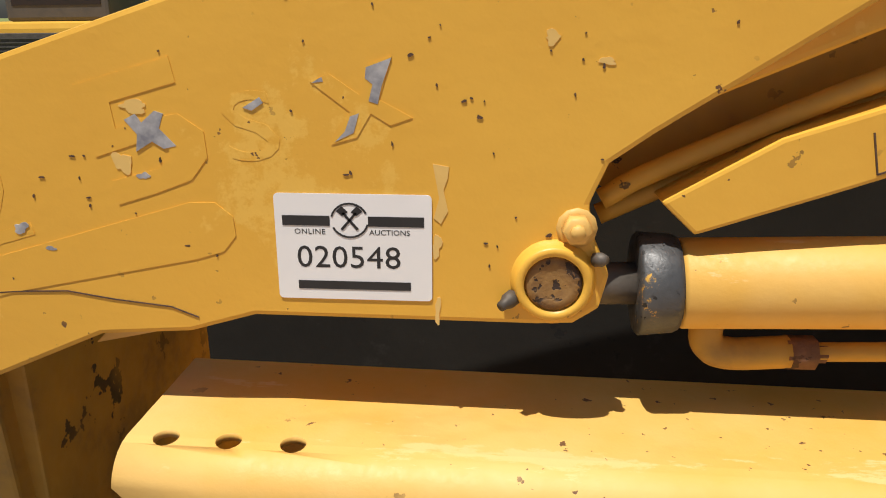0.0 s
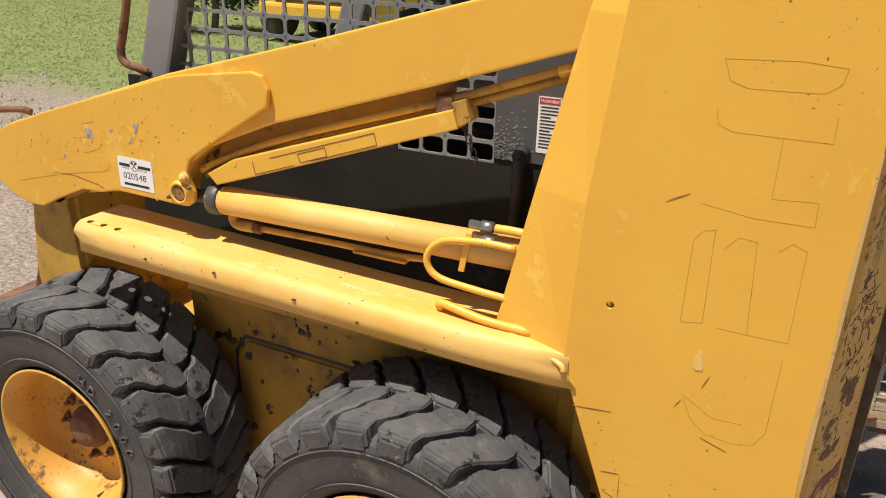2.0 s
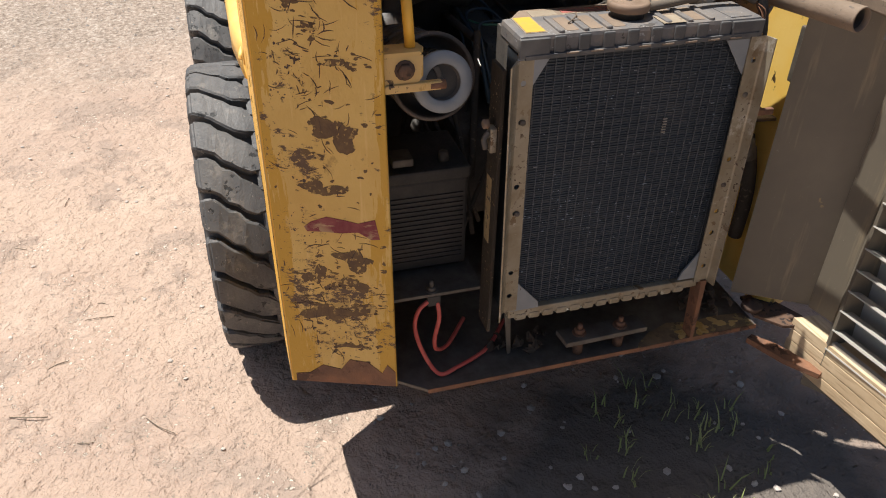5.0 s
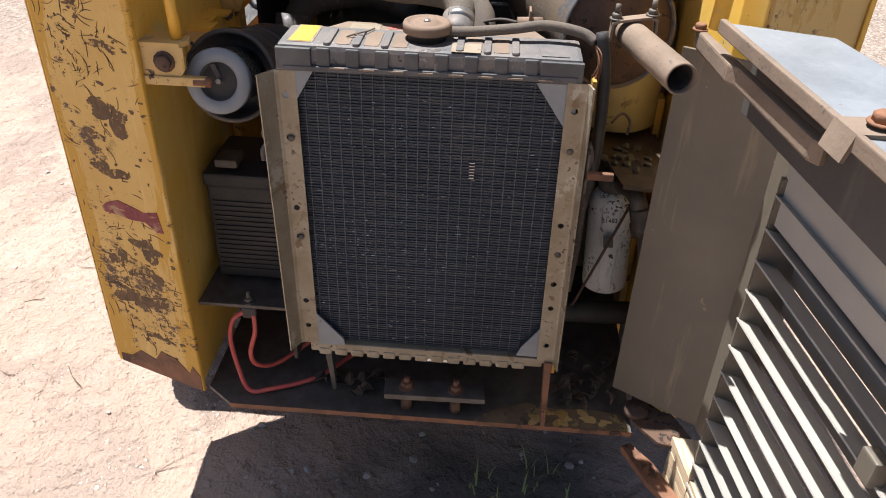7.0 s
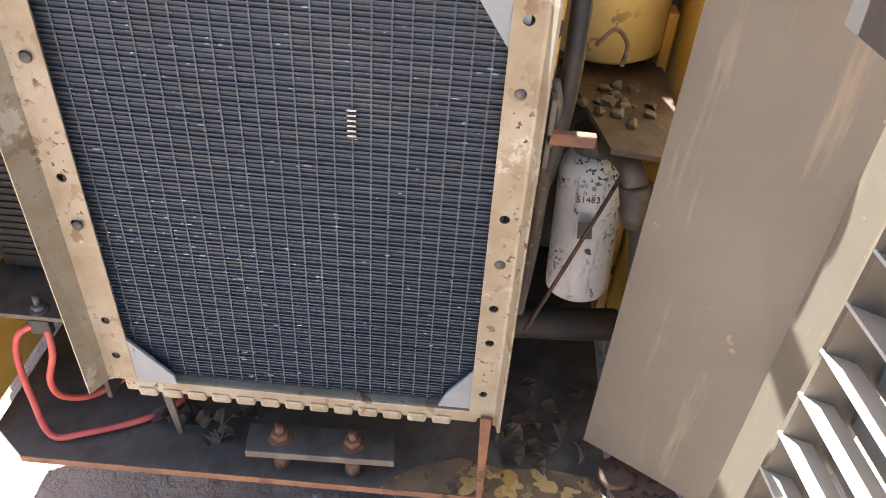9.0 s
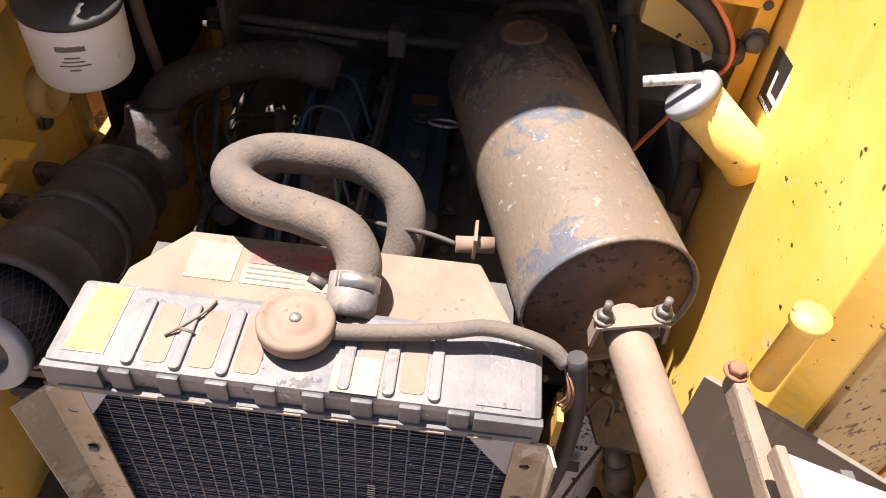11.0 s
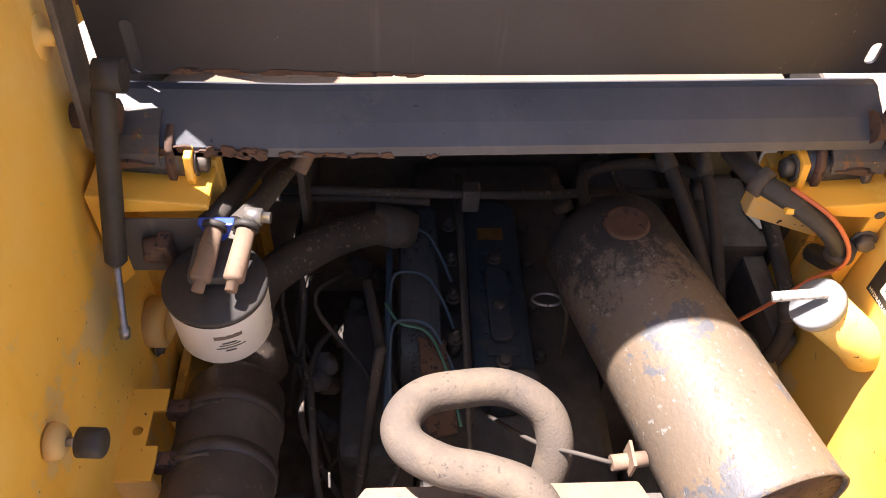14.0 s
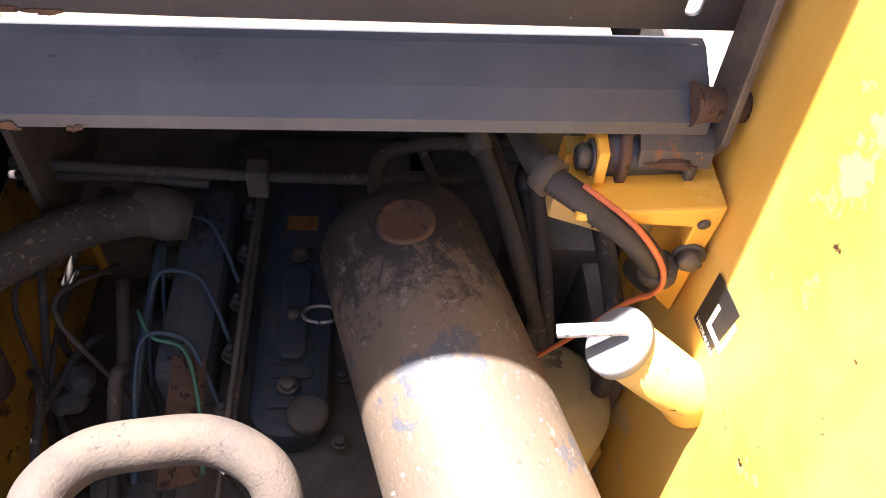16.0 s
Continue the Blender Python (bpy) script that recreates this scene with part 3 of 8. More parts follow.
def tube(pts, r, sides=12, steps=6, bm=None, caps=True, wave=0.0):
    """A round tube along a rounded line; wave: ribs on the skin."""
    line = smooth_line(pts, steps)
    bm2 = bmesh.new()
    up = Vector((0.13, 0.31, 0.94)).normalized()
    rings = []
    for i, p in enumerate(line):
        d = (line[min(i + 1, len(line) - 1)] - line[max(i - 1, 0)]).normalized()
        side = d.cross(up)
        if side.length < 1e-3:
            side = d.cross(Vector((1, 0, 0)))
        side.normalize()
        up2 = side.cross(d)
        rr = r * (1 + (wave if i % 2 else 0))
        rings.append([bm2.verts.new(p + rr * (math.cos(2 * math.pi * k / sides) * side + math.sin(2 * math.pi * k / sides) * up2)) for k in range(sides)])
    for a, z in zip(rings, rings[1:]):
        for k in range(sides):
            bm2.faces.new((a[k], a[(k + 1) % sides], z[(k + 1) % sides], z[k])).smooth = True
    if caps:
        bm2.faces.new(rings[0][::-1])
        bm2.faces.new(rings[-1])
    return join(bm, bm2)


def lathe(profile, origin, along, sides=32, bm=None, sharp=True, caps=True):
    """A turned body: (distance along, radius) pairs round an axis."""
    along = Vector(along).normalized()
    q = along.to_track_quat("Z", "Y").to_matrix()
    bm2 = bmesh.new()
    rings = []
    for h, r in profile:
        rings.append([bm2.verts.new(Vector(origin) + q @ Vector((max(r, 1e-4) * math.cos(2 * math.pi * k / sides), max(r, 1e-4) * math.sin(2 * math.pi * k / sides), h))) for k in range(sides)])
    for a, z in zip(rings, rings[1:]):
        for k in range(sides):
            bm2.faces.new((a[k], a[(k + 1) % sides], z[(k + 1) % sides], z[k])).smooth = True
    if caps and profile[0][1] > 1e-4 and profile[0] != profile[-1]:
        bm2.faces.new(rings[0][::-1])
    if caps and profile[-1][1] > 1e-4 and profile[0] != profile[-1]:
        bm2.faces.new(rings[-1])
    if sharp:
        for e in bm2.edges:
            if len(e.link_faces) == 2 and e.calc_face_angle(0) > 0.6:
                e.smooth = False
    return join(bm, bm2)


def hexbolt(at, along, r=0.012, h=0.009, washer=True, stud=0.0, bm=None):
    bm2 = bmesh.new()
    prof = [(0, r * 1.35), (0.002, r * 1.35), (0.002, r * 0.9)] if washer else [(0, r)]
    bm2 = lathe(prof, at, along, 12, bm2)
    a = Vector(along).normalized()
    bm2 = lathe([(0.002, r), (h * 0.85, r), (h, r * 0.85), (h, 0)], at, along, 6, bm2)
    if stud:
        bm2 = lathe([(h, r * 0.5), (h + stud, r * 0.5), (h + stud, 0)], at, along, 8, bm2)
    return join(bm, bm2)


def blot(cx, cy, rx, ry, seed, n=26, rough_edge=0.35):
    """A ragged outline round a middle."""
    rnd = random.Random(seed)
    ph = [rnd.uniform(0, 6.28) for _ in range(5)]
    pts = []
    for i in range(n):
        a = 2 * math.pi * i / n
        k = 1 + rough_edge * sum(math.sin((j + 2) * a + ph[j]) / (j + 1.5) for j in range(5)) + rnd.uniform(-0.08, 0.08)
        pts.append((cx + rx * k * math.cos(a), cy + ry * k * math.sin(a)))
    return pts


def words(text, size, m, depth=0.0006, align="LEFT", spacing=1.0, bm=None):
    """Lettering in the built-in font, laid by a pose whose x runs along the line and y up the letters."""
    cu = bpy.data.curves.new("lettering", "FONT")
    cu.body, cu.size, cu.align_x, cu.extrude, cu.resolution_u = text, size, align, depth / 2, 3
    cu.space_character = spacing
    ob = bpy.data.objects.new("lettering", cu)
    scene.collection.objects.link(ob)
    dg = bpy.context.evaluated_depsgraph_get()
    me = bpy.data.meshes.new_from_object(ob.evaluated_get(dg))
    bm2 = bmesh.new()
    bm2.from_mesh(me)
    bpy.data.objects.remove(ob)
    bpy.data.curves.remove(cu)
    bpy.data.meshes.remove(me)
    bm2.transform(m)
    return join(bm, bm2)


def flat(points, m, depth=0.0006, bm=None):
    """A thin plate from an outline in the plane of the pose m."""
    bm2 = prism(points, "z", 0, depth)
    bm2.transform(m)
    return join(bm, bm2)


def rect(x0, y0, x1, y1, r=0.0, n=4):
    if not r:
        return [(x0, y0), (x1, y0), (x1, y1), (x0, y1)]
    pts = []
    for cx, cy, a0 in ((x1 - r, y0 + r, -90), (x1 - r, y1 - r, 0), (x0 + r, y1 - r, 90), (x0 + r, y0 + r, 180)):
        for i in range(n + 1):
            a = radians(a0 + 90 * i / n)
            pts.append((cx + r * math.cos(a), cy + r * math.sin(a)))
    return pts


def thing(name, at, label, category, group="", kind=""):
    ob = new(name)
    ob.location = at
    return tagged(ob, label, category, group, kind)




def part(name, bm, material, parent, label=""):
    """Links a bmesh, given in world places, as one mesh object under a thing or a part."""
    top = parent
    while top.parent:
        top = top.parent
    bm.transform(Matrix.Translation(-top.location))
    me = bpy.data.meshes.new(name)
    bm.to_mesh(me)
    bm.free()
    me.materials.append(material)
    ob = new(name, me)
    ob.parent = parent
    return tagged(ob, label)


def solo(name, bm, material, at, label, category, group="", kind=""):
    """A thing of one mesh."""
    bm.transform(Matrix.Translation(-Vector(at)))
    me = bpy.data.meshes.new(name)
    bm.to_mesh(me)
    bm.free()
    me.materials.append(material)
    ob = new(name, me)
    ob.location = at
    return tagged(ob, label, category, group, kind)


def frame_pose(origin, right, up):
    """A pose with x along right and y along up."""
    r = Vector(right).normalized()
    u = Vector(up)
    u = (u - u.dot(r) * r).normalized()
    n = r.cross(u)
    m = Matrix((r, u, n)).transposed().to_4x4()
    m.translation = origin
    return m


def cut(bm, cutters):
    """Real holes: each cutter is taken out of bm."""
    me = bpy.data.meshes.new("temporary")
    bm.to_mesh(me)
    bm.free()
    ob = new("temporary", me)
    others = []
    for c in cutters:
        cm = bpy.data.meshes.new("temporary")
        c.to_mesh(cm)
        c.free()
        co = new("temporary", cm)
        others.append(co)
        md = ob.modifiers.new("hole", "BOOLEAN")
        md.object, md.operation, md.solver = co, "DIFFERENCE", "EXACT"
    dg = bpy.context.evaluated_depsgraph_get()
    res = bpy.data.meshes.new_from_object(ob.evaluated_get(dg))
    out = bmesh.new()
    out.from_mesh(res)
    for o in (ob, *others):
        bpy.data.objects.remove(o)
    return out


# ---- the ground ----
def ground_z(x, y):
    """The height of the trodden dirt."""
    return 0.010 * noise.noise((x * 1.1, y * 1.1, 0)) + 0.007 * noise.noise((x * 3.7, y * 3.7, 2)) + 0.009 * noise.noise((x * 8.0, y * 8.0, 5)) + 0.005 * noise.noise((x * 19.0, y * 19.0, 8)) - 0.008


def build_ground():
    xs = [-400, -120, -50, -25, -14, -9, -7] + [-6 + 0.12 * i for i in range(20)] + [-3.6 + 0.04 * i for i in range(145)] + [2.5, 4, 7, 12, 25, 60, 200, 400]
    ys = [-400, -120, -40, -15, -8, -5] + [-3 + 0.1 * i for i in range(15)] + [-1.5 + 0.04 * i for i in range(98)] + [2.7, 3.2, 3.8, 4.6, 5.5, 7, 9, 12, 18, 30, 60, 150, 400]
    bm = bmesh.new()
    grid = [[bm.verts.new((x, y, ground_z(x, y))) for y in ys] for x in xs]
    for i in range(len(xs) - 1):
        for j in range(len(ys) - 1):
            bm.faces.new((grid[i][j], grid[i + 1][j], grid[i + 1][j + 1], grid[i][j + 1])).smooth = True
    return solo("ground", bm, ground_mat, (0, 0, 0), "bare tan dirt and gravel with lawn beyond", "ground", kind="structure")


build_ground()

# ---- the loader ----
loader = thing("skid_steer_loader", (-1.2, 0.685, 0), "worn yellow skid steer loader with its rear door and hood open", "loader")
MID = 0.685


def mirrored(bm):
    """The same shape on the machine's other side."""
    bm.transform(Matrix.Translation((0, MID, 0)) @ Matrix.Diagonal((1, -1, 1, 1)) @ Matrix.Translation((0, -MID, 0)))
    bmesh.ops.reverse_faces(bm, faces=bm.faces)
    return bm


def both(name, make, material, label=""):
    a = part(name, make(), material, loader, label)
    z = part(name, mirrored(make()), material, loader, label)
    return a, z


# rear uprights
UP_TOP = 1.875
SIDE = [(0.010, 0.385), (0.010, UP_TOP), (-0.345, UP_TOP), (-0.376, 1.614), (-0.41, 1.30), (-0.424, 0.985), (-0.402, 0.925), (-0.319, 0.70), (-0.288, 0.618), (-0.185, 0.35), (-0.12, 0.352)]


def upright_side():
    return cut(prism(SIDE, "y", 0, 0.009, 0.002), [lathe([(-0.02, 0.0075), (0.03, 0.0075)], (-0.348, 0, 1.125), (0, 1, 0), 14)])


def upright_chamfer():
    rows = [[(-0.424, 0.002, 0.985), (-0.586, 0.052, 0.985)], [(-0.41, 0.002, 1.30), (-0.517, 0.052, 1.30)], [(-0.376, 0.002, 1.614), (-0.447, 0.052, 1.614)], [(-0.345, 0.002, UP_TOP), (-0.36, 0.052, UP_TOP)]]
    return sheet(rows, 0.008)


def upright_rear():
    bm = prism([(0, 0.385), (0.232, 0.385), (0.215, UP_TOP), (0, UP_TOP)], "z", -0.01, 0.0, 0.0035, None, 3)
    bm.transform(REAR_POSE)
    return bm


# a pose on the rear face of the near upright: x across it, y up, z outwards
REAR_POSE = frame_pose((0.011, 0.003, 0), (0.085, 0.232, 0), (0, 0, 1))


def upright_inner():
    return prism([(0.076, 0.204), (-0.34, 0.199), (-0.44, 0.192), (-0.44, 0.200), (-0.34, 0.207), (0.079, 0.2115)], "z", 0.39, UP_TOP, 0.002)


up_l, up_r = both("side_plate", upright_side, yellow)
both("corner_plate", upright_chamfer, yellow)
rear_l = part("rear_plate", upright_rear(), scraped_mat, loader, "scraped and rusted yellow plate")
part("rear_plate", mirrored(prism([(0.002, 0.0), (0.066, 0.17), (0.058, 0.175), (-0.008, 0.004)], "z", 0.385, UP_TOP, 0.002)), yellow_worn, loader, "scraped yellow plate")
part("inner_plate", upright_inner(), yellow_bright, loader)
part("inner_plate", mirrored(prism([(0.058, 0.172), (0.03, 0.20), (-0.34, 0.199), (-0.44, 0.192), (-0.44, 0.200), (-0.34, 0.207), (0.034, 0.207), (0.063, 0.178)], "z", 0.39, UP_TOP, 0.002)), yellow_bright, loader)


def upright_cap():
    return prism([(0.0, 0.0), (0.085, 0.232), (-0.34, 0.205), (-0.36, 0.052), (-0.345, 0.0)], "z", UP_TOP, UP_TOP + 0.008)


both("top_plate", upright_cap, yellow)


# wear on the near upright's rear face
def on_rear(points, depth=0.0008):
    return flat(points, REAR_POSE, depth)


spots = bmesh.new()
for i, (u, v, a, b) in enumerate(((0.135, 1.00, 0.040, 0.032), (0.10, 0.885, 0.036, 0.018), (0.155, 0.725, 0.042, 0.020), (0.075, 0.685, 0.022, 0.022), (0.15, 0.665, 0.028, 0.018), (0.09, 0.59, 0.040, 0.028), (0.17, 0.60, 0.032, 0.013), (0.13, 0.50, 0.03, 0.008), (0.10, 1.19, 0.008, 0.006), (0.07, 1.23, 0.006, 0.010), (0.15, 1.13, 0.022, 0.006))):
    rr = random.Random(700 + i)
    part("rust_patch", on_rear(blot(u, v, a * 0.9, b * 0.9, 40 + i, 60, 0.5), 0.0006), rust_brown, rear_l)
    for k in range(16):
        w = rr.uniform(0.0015, 0.006)
        spots = join(spots, on_rear(blot(min(0.212, max(0.012, u + rr.gauss(0, a * 1.1))), v + rr.gauss(0, b * 1.2), w * rr.uniform(0.6, 2), w * rr.uniform(0.4, 1), 900 + 20 * i + k, 10, 0.4), 0.0005))
tagged(part("rust_specks", spots, rust_brown, rear_l), "small rust specks", kind="stuff")
part("rust_band", on_rear([(0.008, 0.388), (0.229, 0.388), (0.229, 0.43), (0.212, 0.45), (0.20, 0.425), (0.17, 0.455), (0.13, 0.46), (0.11, 0.43), (0.07, 0.44), (0.04, 0.415), (0.008, 0.41)], 0.0012), rust, rear_l, "rusted lower edge")
part("maroon_label", on_rear([(0.060, 0.800), (0.075, 0.812), (0.105, 0.824), (0.140, 0.818), (0.165, 0.812), (0.198, 0.822), (0.206, 0.778), (0.190, 0.776), (0.165, 0.792), (0.130, 0.788), (0.095, 0.790), (0.065, 0.789)], 0.001), maroon, rear_l, "scratched maroon warning label")
rnd = random.Random(5)
scr = bmesh.new()
for i in range(190):
    # the knocks crowd above the rubbed patch and round the lower spots
    u = min(0.205, max(0.012, rnd.gauss(0.110, 0.050)))
    v = rnd.choice((rnd.gauss(1.13, 0.07), rnd.gauss(0.63, 0.10), rnd.uniform(0.44, 1.45)))
    a = rnd.choice((0.1, 0.2, 1.3, 1.5, 1.8, 2.6)) + rnd.uniform(-0.35, 0.35)
    ln, w = rnd.uniform(0.006, 0.04), rnd.uniform(0.0003, 0.0011)
    bend = rnd.uniform(-0.15, 0.15) * ln
    if not 0.40 < v < 1.50:
        continue
    d, q = Vector((math.cos(a), math.sin(a))), Vector((-math.sin(a), math.cos(a)))
    c = Vector((u, v))
    line = [c - d * ln / 2, c - d * ln * 0.15 + q * bend, c + d * ln * 0.2 + q * bend * 0.8, c + d * ln / 2]
    side = [(p + q * w * k)[:] for p, k in zip(line, (0.15, 1, 0.7, 0.1))] + [(p - q * w * k)[:] for p, k in zip(line[::-1], (0.1, 0.8, 1, 0.15))]
    scr = join(scr, on_rear(side, 0.0007))
tagged(part("scratching", scr, rust_dark, rear_l), "dark scratches", kind="stuff")
bl = part("black_label", on_rear(rect(0.060, 1.435, 0.145, 1.512), 0.001), ink, rear_l, "black square label with a torn middle")
part("torn_spot", on_rear([(0.082, 1.462), (0.098, 1.480), (0.112, 1.500), (0.124, 1.503), (0.112, 1.484), (0.094, 1.462)], 0.0014), rust_brown, bl)
lamp_hole = prism(rect(0.030, 1.530, 0.190, 1.78, 0.03), "z", 0.0, 0.004, 0.001)
lamp_hole.transform(REAR_POSE)
lamp = part("tail_lamp", lamp_hole, black_rubber, rear_l, "black tail lamp with smoked lens")
lens = prism(rect(0.048, 1.550, 0.172, 1.76, 0.022), "z", 0.004, 0.010, 0.004)
lens.transform(REAR_POSE)
part("lens", lens, lamp_glass, lamp)

# painted-over lettering on the near upright, standing on end: plain raised bars
def outline(points, w=0.0016, h=0.0011, y=0.0, closed=True, bm=None):
    """Raised rims of old decals on a side face: points are (x, z)."""
    bm2 = bmesh.new()
    n = len(points)
    for i in range(n if closed else n - 1):
        (x0, z0), (x1, z1) = points[i], points[(i + 1) % n]
        d = math.hypot(x1 - x0, z1 - z0) or 1
        px, pz = -(z1 - z0) / d * w / 2, (x1 - x0) / d * w / 2
        bm2 = prism([(x0 + px, z0 + pz), (x1 + px, z1 + pz), (x1 - px, z1 - pz), (x0 - px, z0 - pz)], "y", y - h, y + 0.001, 0, bm2)
    return join(bm, bm2)


DECALS = (
    ([(-0.222, 1.562), (-0.210, 1.531), (-0.184, 1.522), (-0.127, 1.523), (-0.081, 1.525), (-0.061, 1.539), (-0.057, 1.562), (-0.117, 1.567)], True),
    ([(-0.223, 1.489), (-0.217, 1.464), (-0.194, 1.455), (-0.056, 1.455), (-0.057, 1.494)], False),
    ([(-0.123, 1.455), (-0.123, 1.360), (-0.058, 1.365), (-0.056, 1.326), (-0.144, 1.325), (-0.222, 1.336)], False),
    ([(-0.226, 1.274), (-0.213, 1.291), (-0.195, 1.296), (-0.192, 1.129), (-0.227, 1.123)], True),
    ([(-0.178, 1.266), (-0.158, 1.290), (-0.131, 1.287), (-0.121, 1.125), (-0.168, 1.126)], False),
    ([(-0.099, 1.276), (-0.081, 1.294), (-0.059, 1.286), (-0.058, 1.126), (-0.121, 1.125)], False),
    ([(-0.203, 0.978), (-0.185, 0.940), (-0.156, 0.916), (-0.110, 0.912), (-0.077, 0.921), (-0.062, 0.950), (-0.060, 1.094)], False),
    ([(-0.205, 0.985), (-0.150, 0.952), (-0.100, 0.955)], False),
)
for pts, shut in DECALS:
    part("old_decal_rim", outline(pts, 0.0009, 0.00025, 0.0, shut), yellow_gold, up_l, "rim of a painted-over decal")
sc = bmesh.new()
for x, z, a, ln in ((-0.36, 0.905, 0.12, 0.075), (-0.27, 0.70, 1.4, 0.06), (-0.17, 1.02, 1.2, 0.03), (-0.21, 0.965, 1.1, 0.02), (-0.14, 0.90, -0.3, 0.05), (-0.26, 1.34, 0.5, 0.04), (-0.30, 0.72, -0.4, 0.05), (-0.312, 0.775, 0.15, 0.035), (-0.292, 0.747, 1.6, 0.06)):
    dx, dz = math.cos(a) * ln / 2, math.sin(a) * ln / 2
    sc = prism([(x - dx, z - dz), (x + 0.0004, z - 0.0005), (x + dx, z + dz), (x - 0.0004, z + 0.0005)], "y", -0.0009, 0.001, 0, sc)
tagged(part("scratching", sc, rust_dark, up_l), "dark scratches", kind="stuff")
part("dent_mark", prism(blot(-0.187, 1.055, 0.006, 0.022, 3), "y", -0.0012, 0.001), paint_drip, up_l)
part("chipped_edge", prism([(0.006, 0.40), (0.002, 0.62), (0.007, 0.75), (0.001, 0.95), (0.006, 1.12), (0.003, 1.25), (0.008, 1.45), (0.011, 1.45), (0.011, 0.40)], "y", -0.0007, 0.001), yellow_worn, up_l)

# side rails
def rail_row(x, t):
    zt, zb = 1.037 - 0.034 * t, 0.966 - 0.029 * t
    k = 1 if t < 0.86 else 1 - 0.8 * (t - 0.86) / 0.14
    sec = [(0.145, zt - 0.03), (0.14, zt), (0.08, zt), (0.012, zt)]
    for i in range(1, 6):
        a = radians(90 * i / 6)
        sec.append((0.012 - 0.032 * math.sin(a), zt - 0.032 * (1 - math.cos(a))))
    sec += [(-0.021, (zt + zb) / 2 - 0.005), (-0.022, zb), (0.0, zb - 0.003)]
    return [(x + (0.018 if z < zt - 0.04 else 0), y if y > 0.01 else y * k, z) for y, z in sec]


def rail():
    bm = sheet([rail_row(-1.689 + 1.277 * i / 14, i / 14) for i in range(15)], 0.006)
    for f in bm.faces:
        f.smooth = True
    holes = [lathe([(-0.05, 0.0095), (0.05, 0.0095)], (x, 0.012, 1.03), (0, 0, 1), 16) for x in (-1.660, -1.614, -1.567)]
    out = cut(bm, holes)
    for f in out.faces:
        f.smooth = abs(f.normal.z) < 0.97
    return out


rail_l, rail_r = both("side_rail", rail, yellow_rail, "sun-bleached yellow rail")
bead = tube([(-0.59, 0.045, 1.003), (-0.50, 0.015, 1.0), (-0.43, -0.004, 0.985), (-0.418, -0.008, 0.972)], 0.0055, 8, wave=0.12)
part("weld_bead", bead, yellow_rail, rail_l)
for x, z in ((-1.45, 0.99), (-1.02, 0.985), (-0.70, 0.95), (-1.24, 1.0), (-0.86, 0.97)):
    part("paint_chip", prism(blot(x, z, 0.004, 0.0022, int(-x * 100), 14), "y", -0.0245, -0.0205), rust_dark, rail_l)

# lift arms
ARM = [(-2.062, 1.19), (-1.965, 1.239), (-1.40, 1.418), (-1.0, 1.522), (-0.30, 1.716), (-0.05, 1.83), (-0.03, 1.70), (-0.30, 1.593), (-0.45, 1.549), (-0.72, 1.462), (-1.12, 1.337), (-1.30, 1.262), (-1.362, 1.215), (-1.40, 1.118), (-1.60, 1.118), (-1.65, 1.104), (-1.72, 1.10), (-1.82, 1.06), (-1.885, 1.027), (-1.94, 1.027), (-2.02, 1.055), (-2.06, 1.10), (-2.064, 1.14)]
PLATE = [(-2.055, 1.188), (-1.965, 1.236), (-1.79, 1.294), (-1.60, 1.352), (-1.40, 1.411), (-1.355, 1.421), (-1.155, 1.447), (-1.128, 1.441), (-1.113, 1.412), (-1.118, 1.376), (-1.22, 1.312), (-1.32, 1.249), (-1.350, 1.228), (-1.362, 1.20), (-1.357, 1.175), (-1.346, 1.15), (-1.352, 1.125), (-1.370, 1.113), (-1.395, 1.112), (-1.60, 1.115), (-1.65, 1.101), (-1.72, 1.097), (-1.82, 1.055), (-1.885, 1.023), (-1.94, 1.023), (-2.0, 1.04), (-2.045, 1.07), (-2.063, 1.12)]
arm_l, arm_r = both("lift_arm", lambda: prism(ARM, "y", 0.066, 0.125, 0.006, None, 3), yellow)
both("arm_plate", lambda: prism(PLATE, "y", 0.052, 0.0655, 0.004), yellow)
# front edge lip, and the toe under it
# the darker dirty paint stands in for shade under the arm plate
both("arm_lip", lambda: prism([(-1.72, 1.094), (-1.885, 1.018), (-1.945, 1.016), (-1.90, 1.032), (-1.72, 1.099)], "y", 0.100, 0.128, 0.002), yellow_dirty)


# painted-over model lettering, proud by a hair, with torn silver foil
def arm_pose(x, z, tilt):
    return frame_pose((x, 0.0522, z), (math.cos(radians(tilt)), 0, math.sin(radians(tilt))), (-math.sin(radians(tilt)), 0, math.cos(radians(tilt))))


def plate_pose(x, z, tilt, kx, kz):
    return arm_pose(x, z, tilt) @ Matrix.Diagonal((kx, kz, 1, 1))


def raised(points, name, label):
    return part(name, prism(points, "y", 0.0514, 0.053), yellow, arm_l, label)


part("raised_lettering", words("46", 0.115, plate_pose(-1.965, 1.108, 16, 1.05, 0.95), 0.0010), yellow, arm_l, "painted-over model number")
part("raised_lettering", words("2", 0.098, plate_pose(-1.812, 1.160, 16, 1.22, 1.0), 0.0010), yellow, arm_l, "painted-over model number")
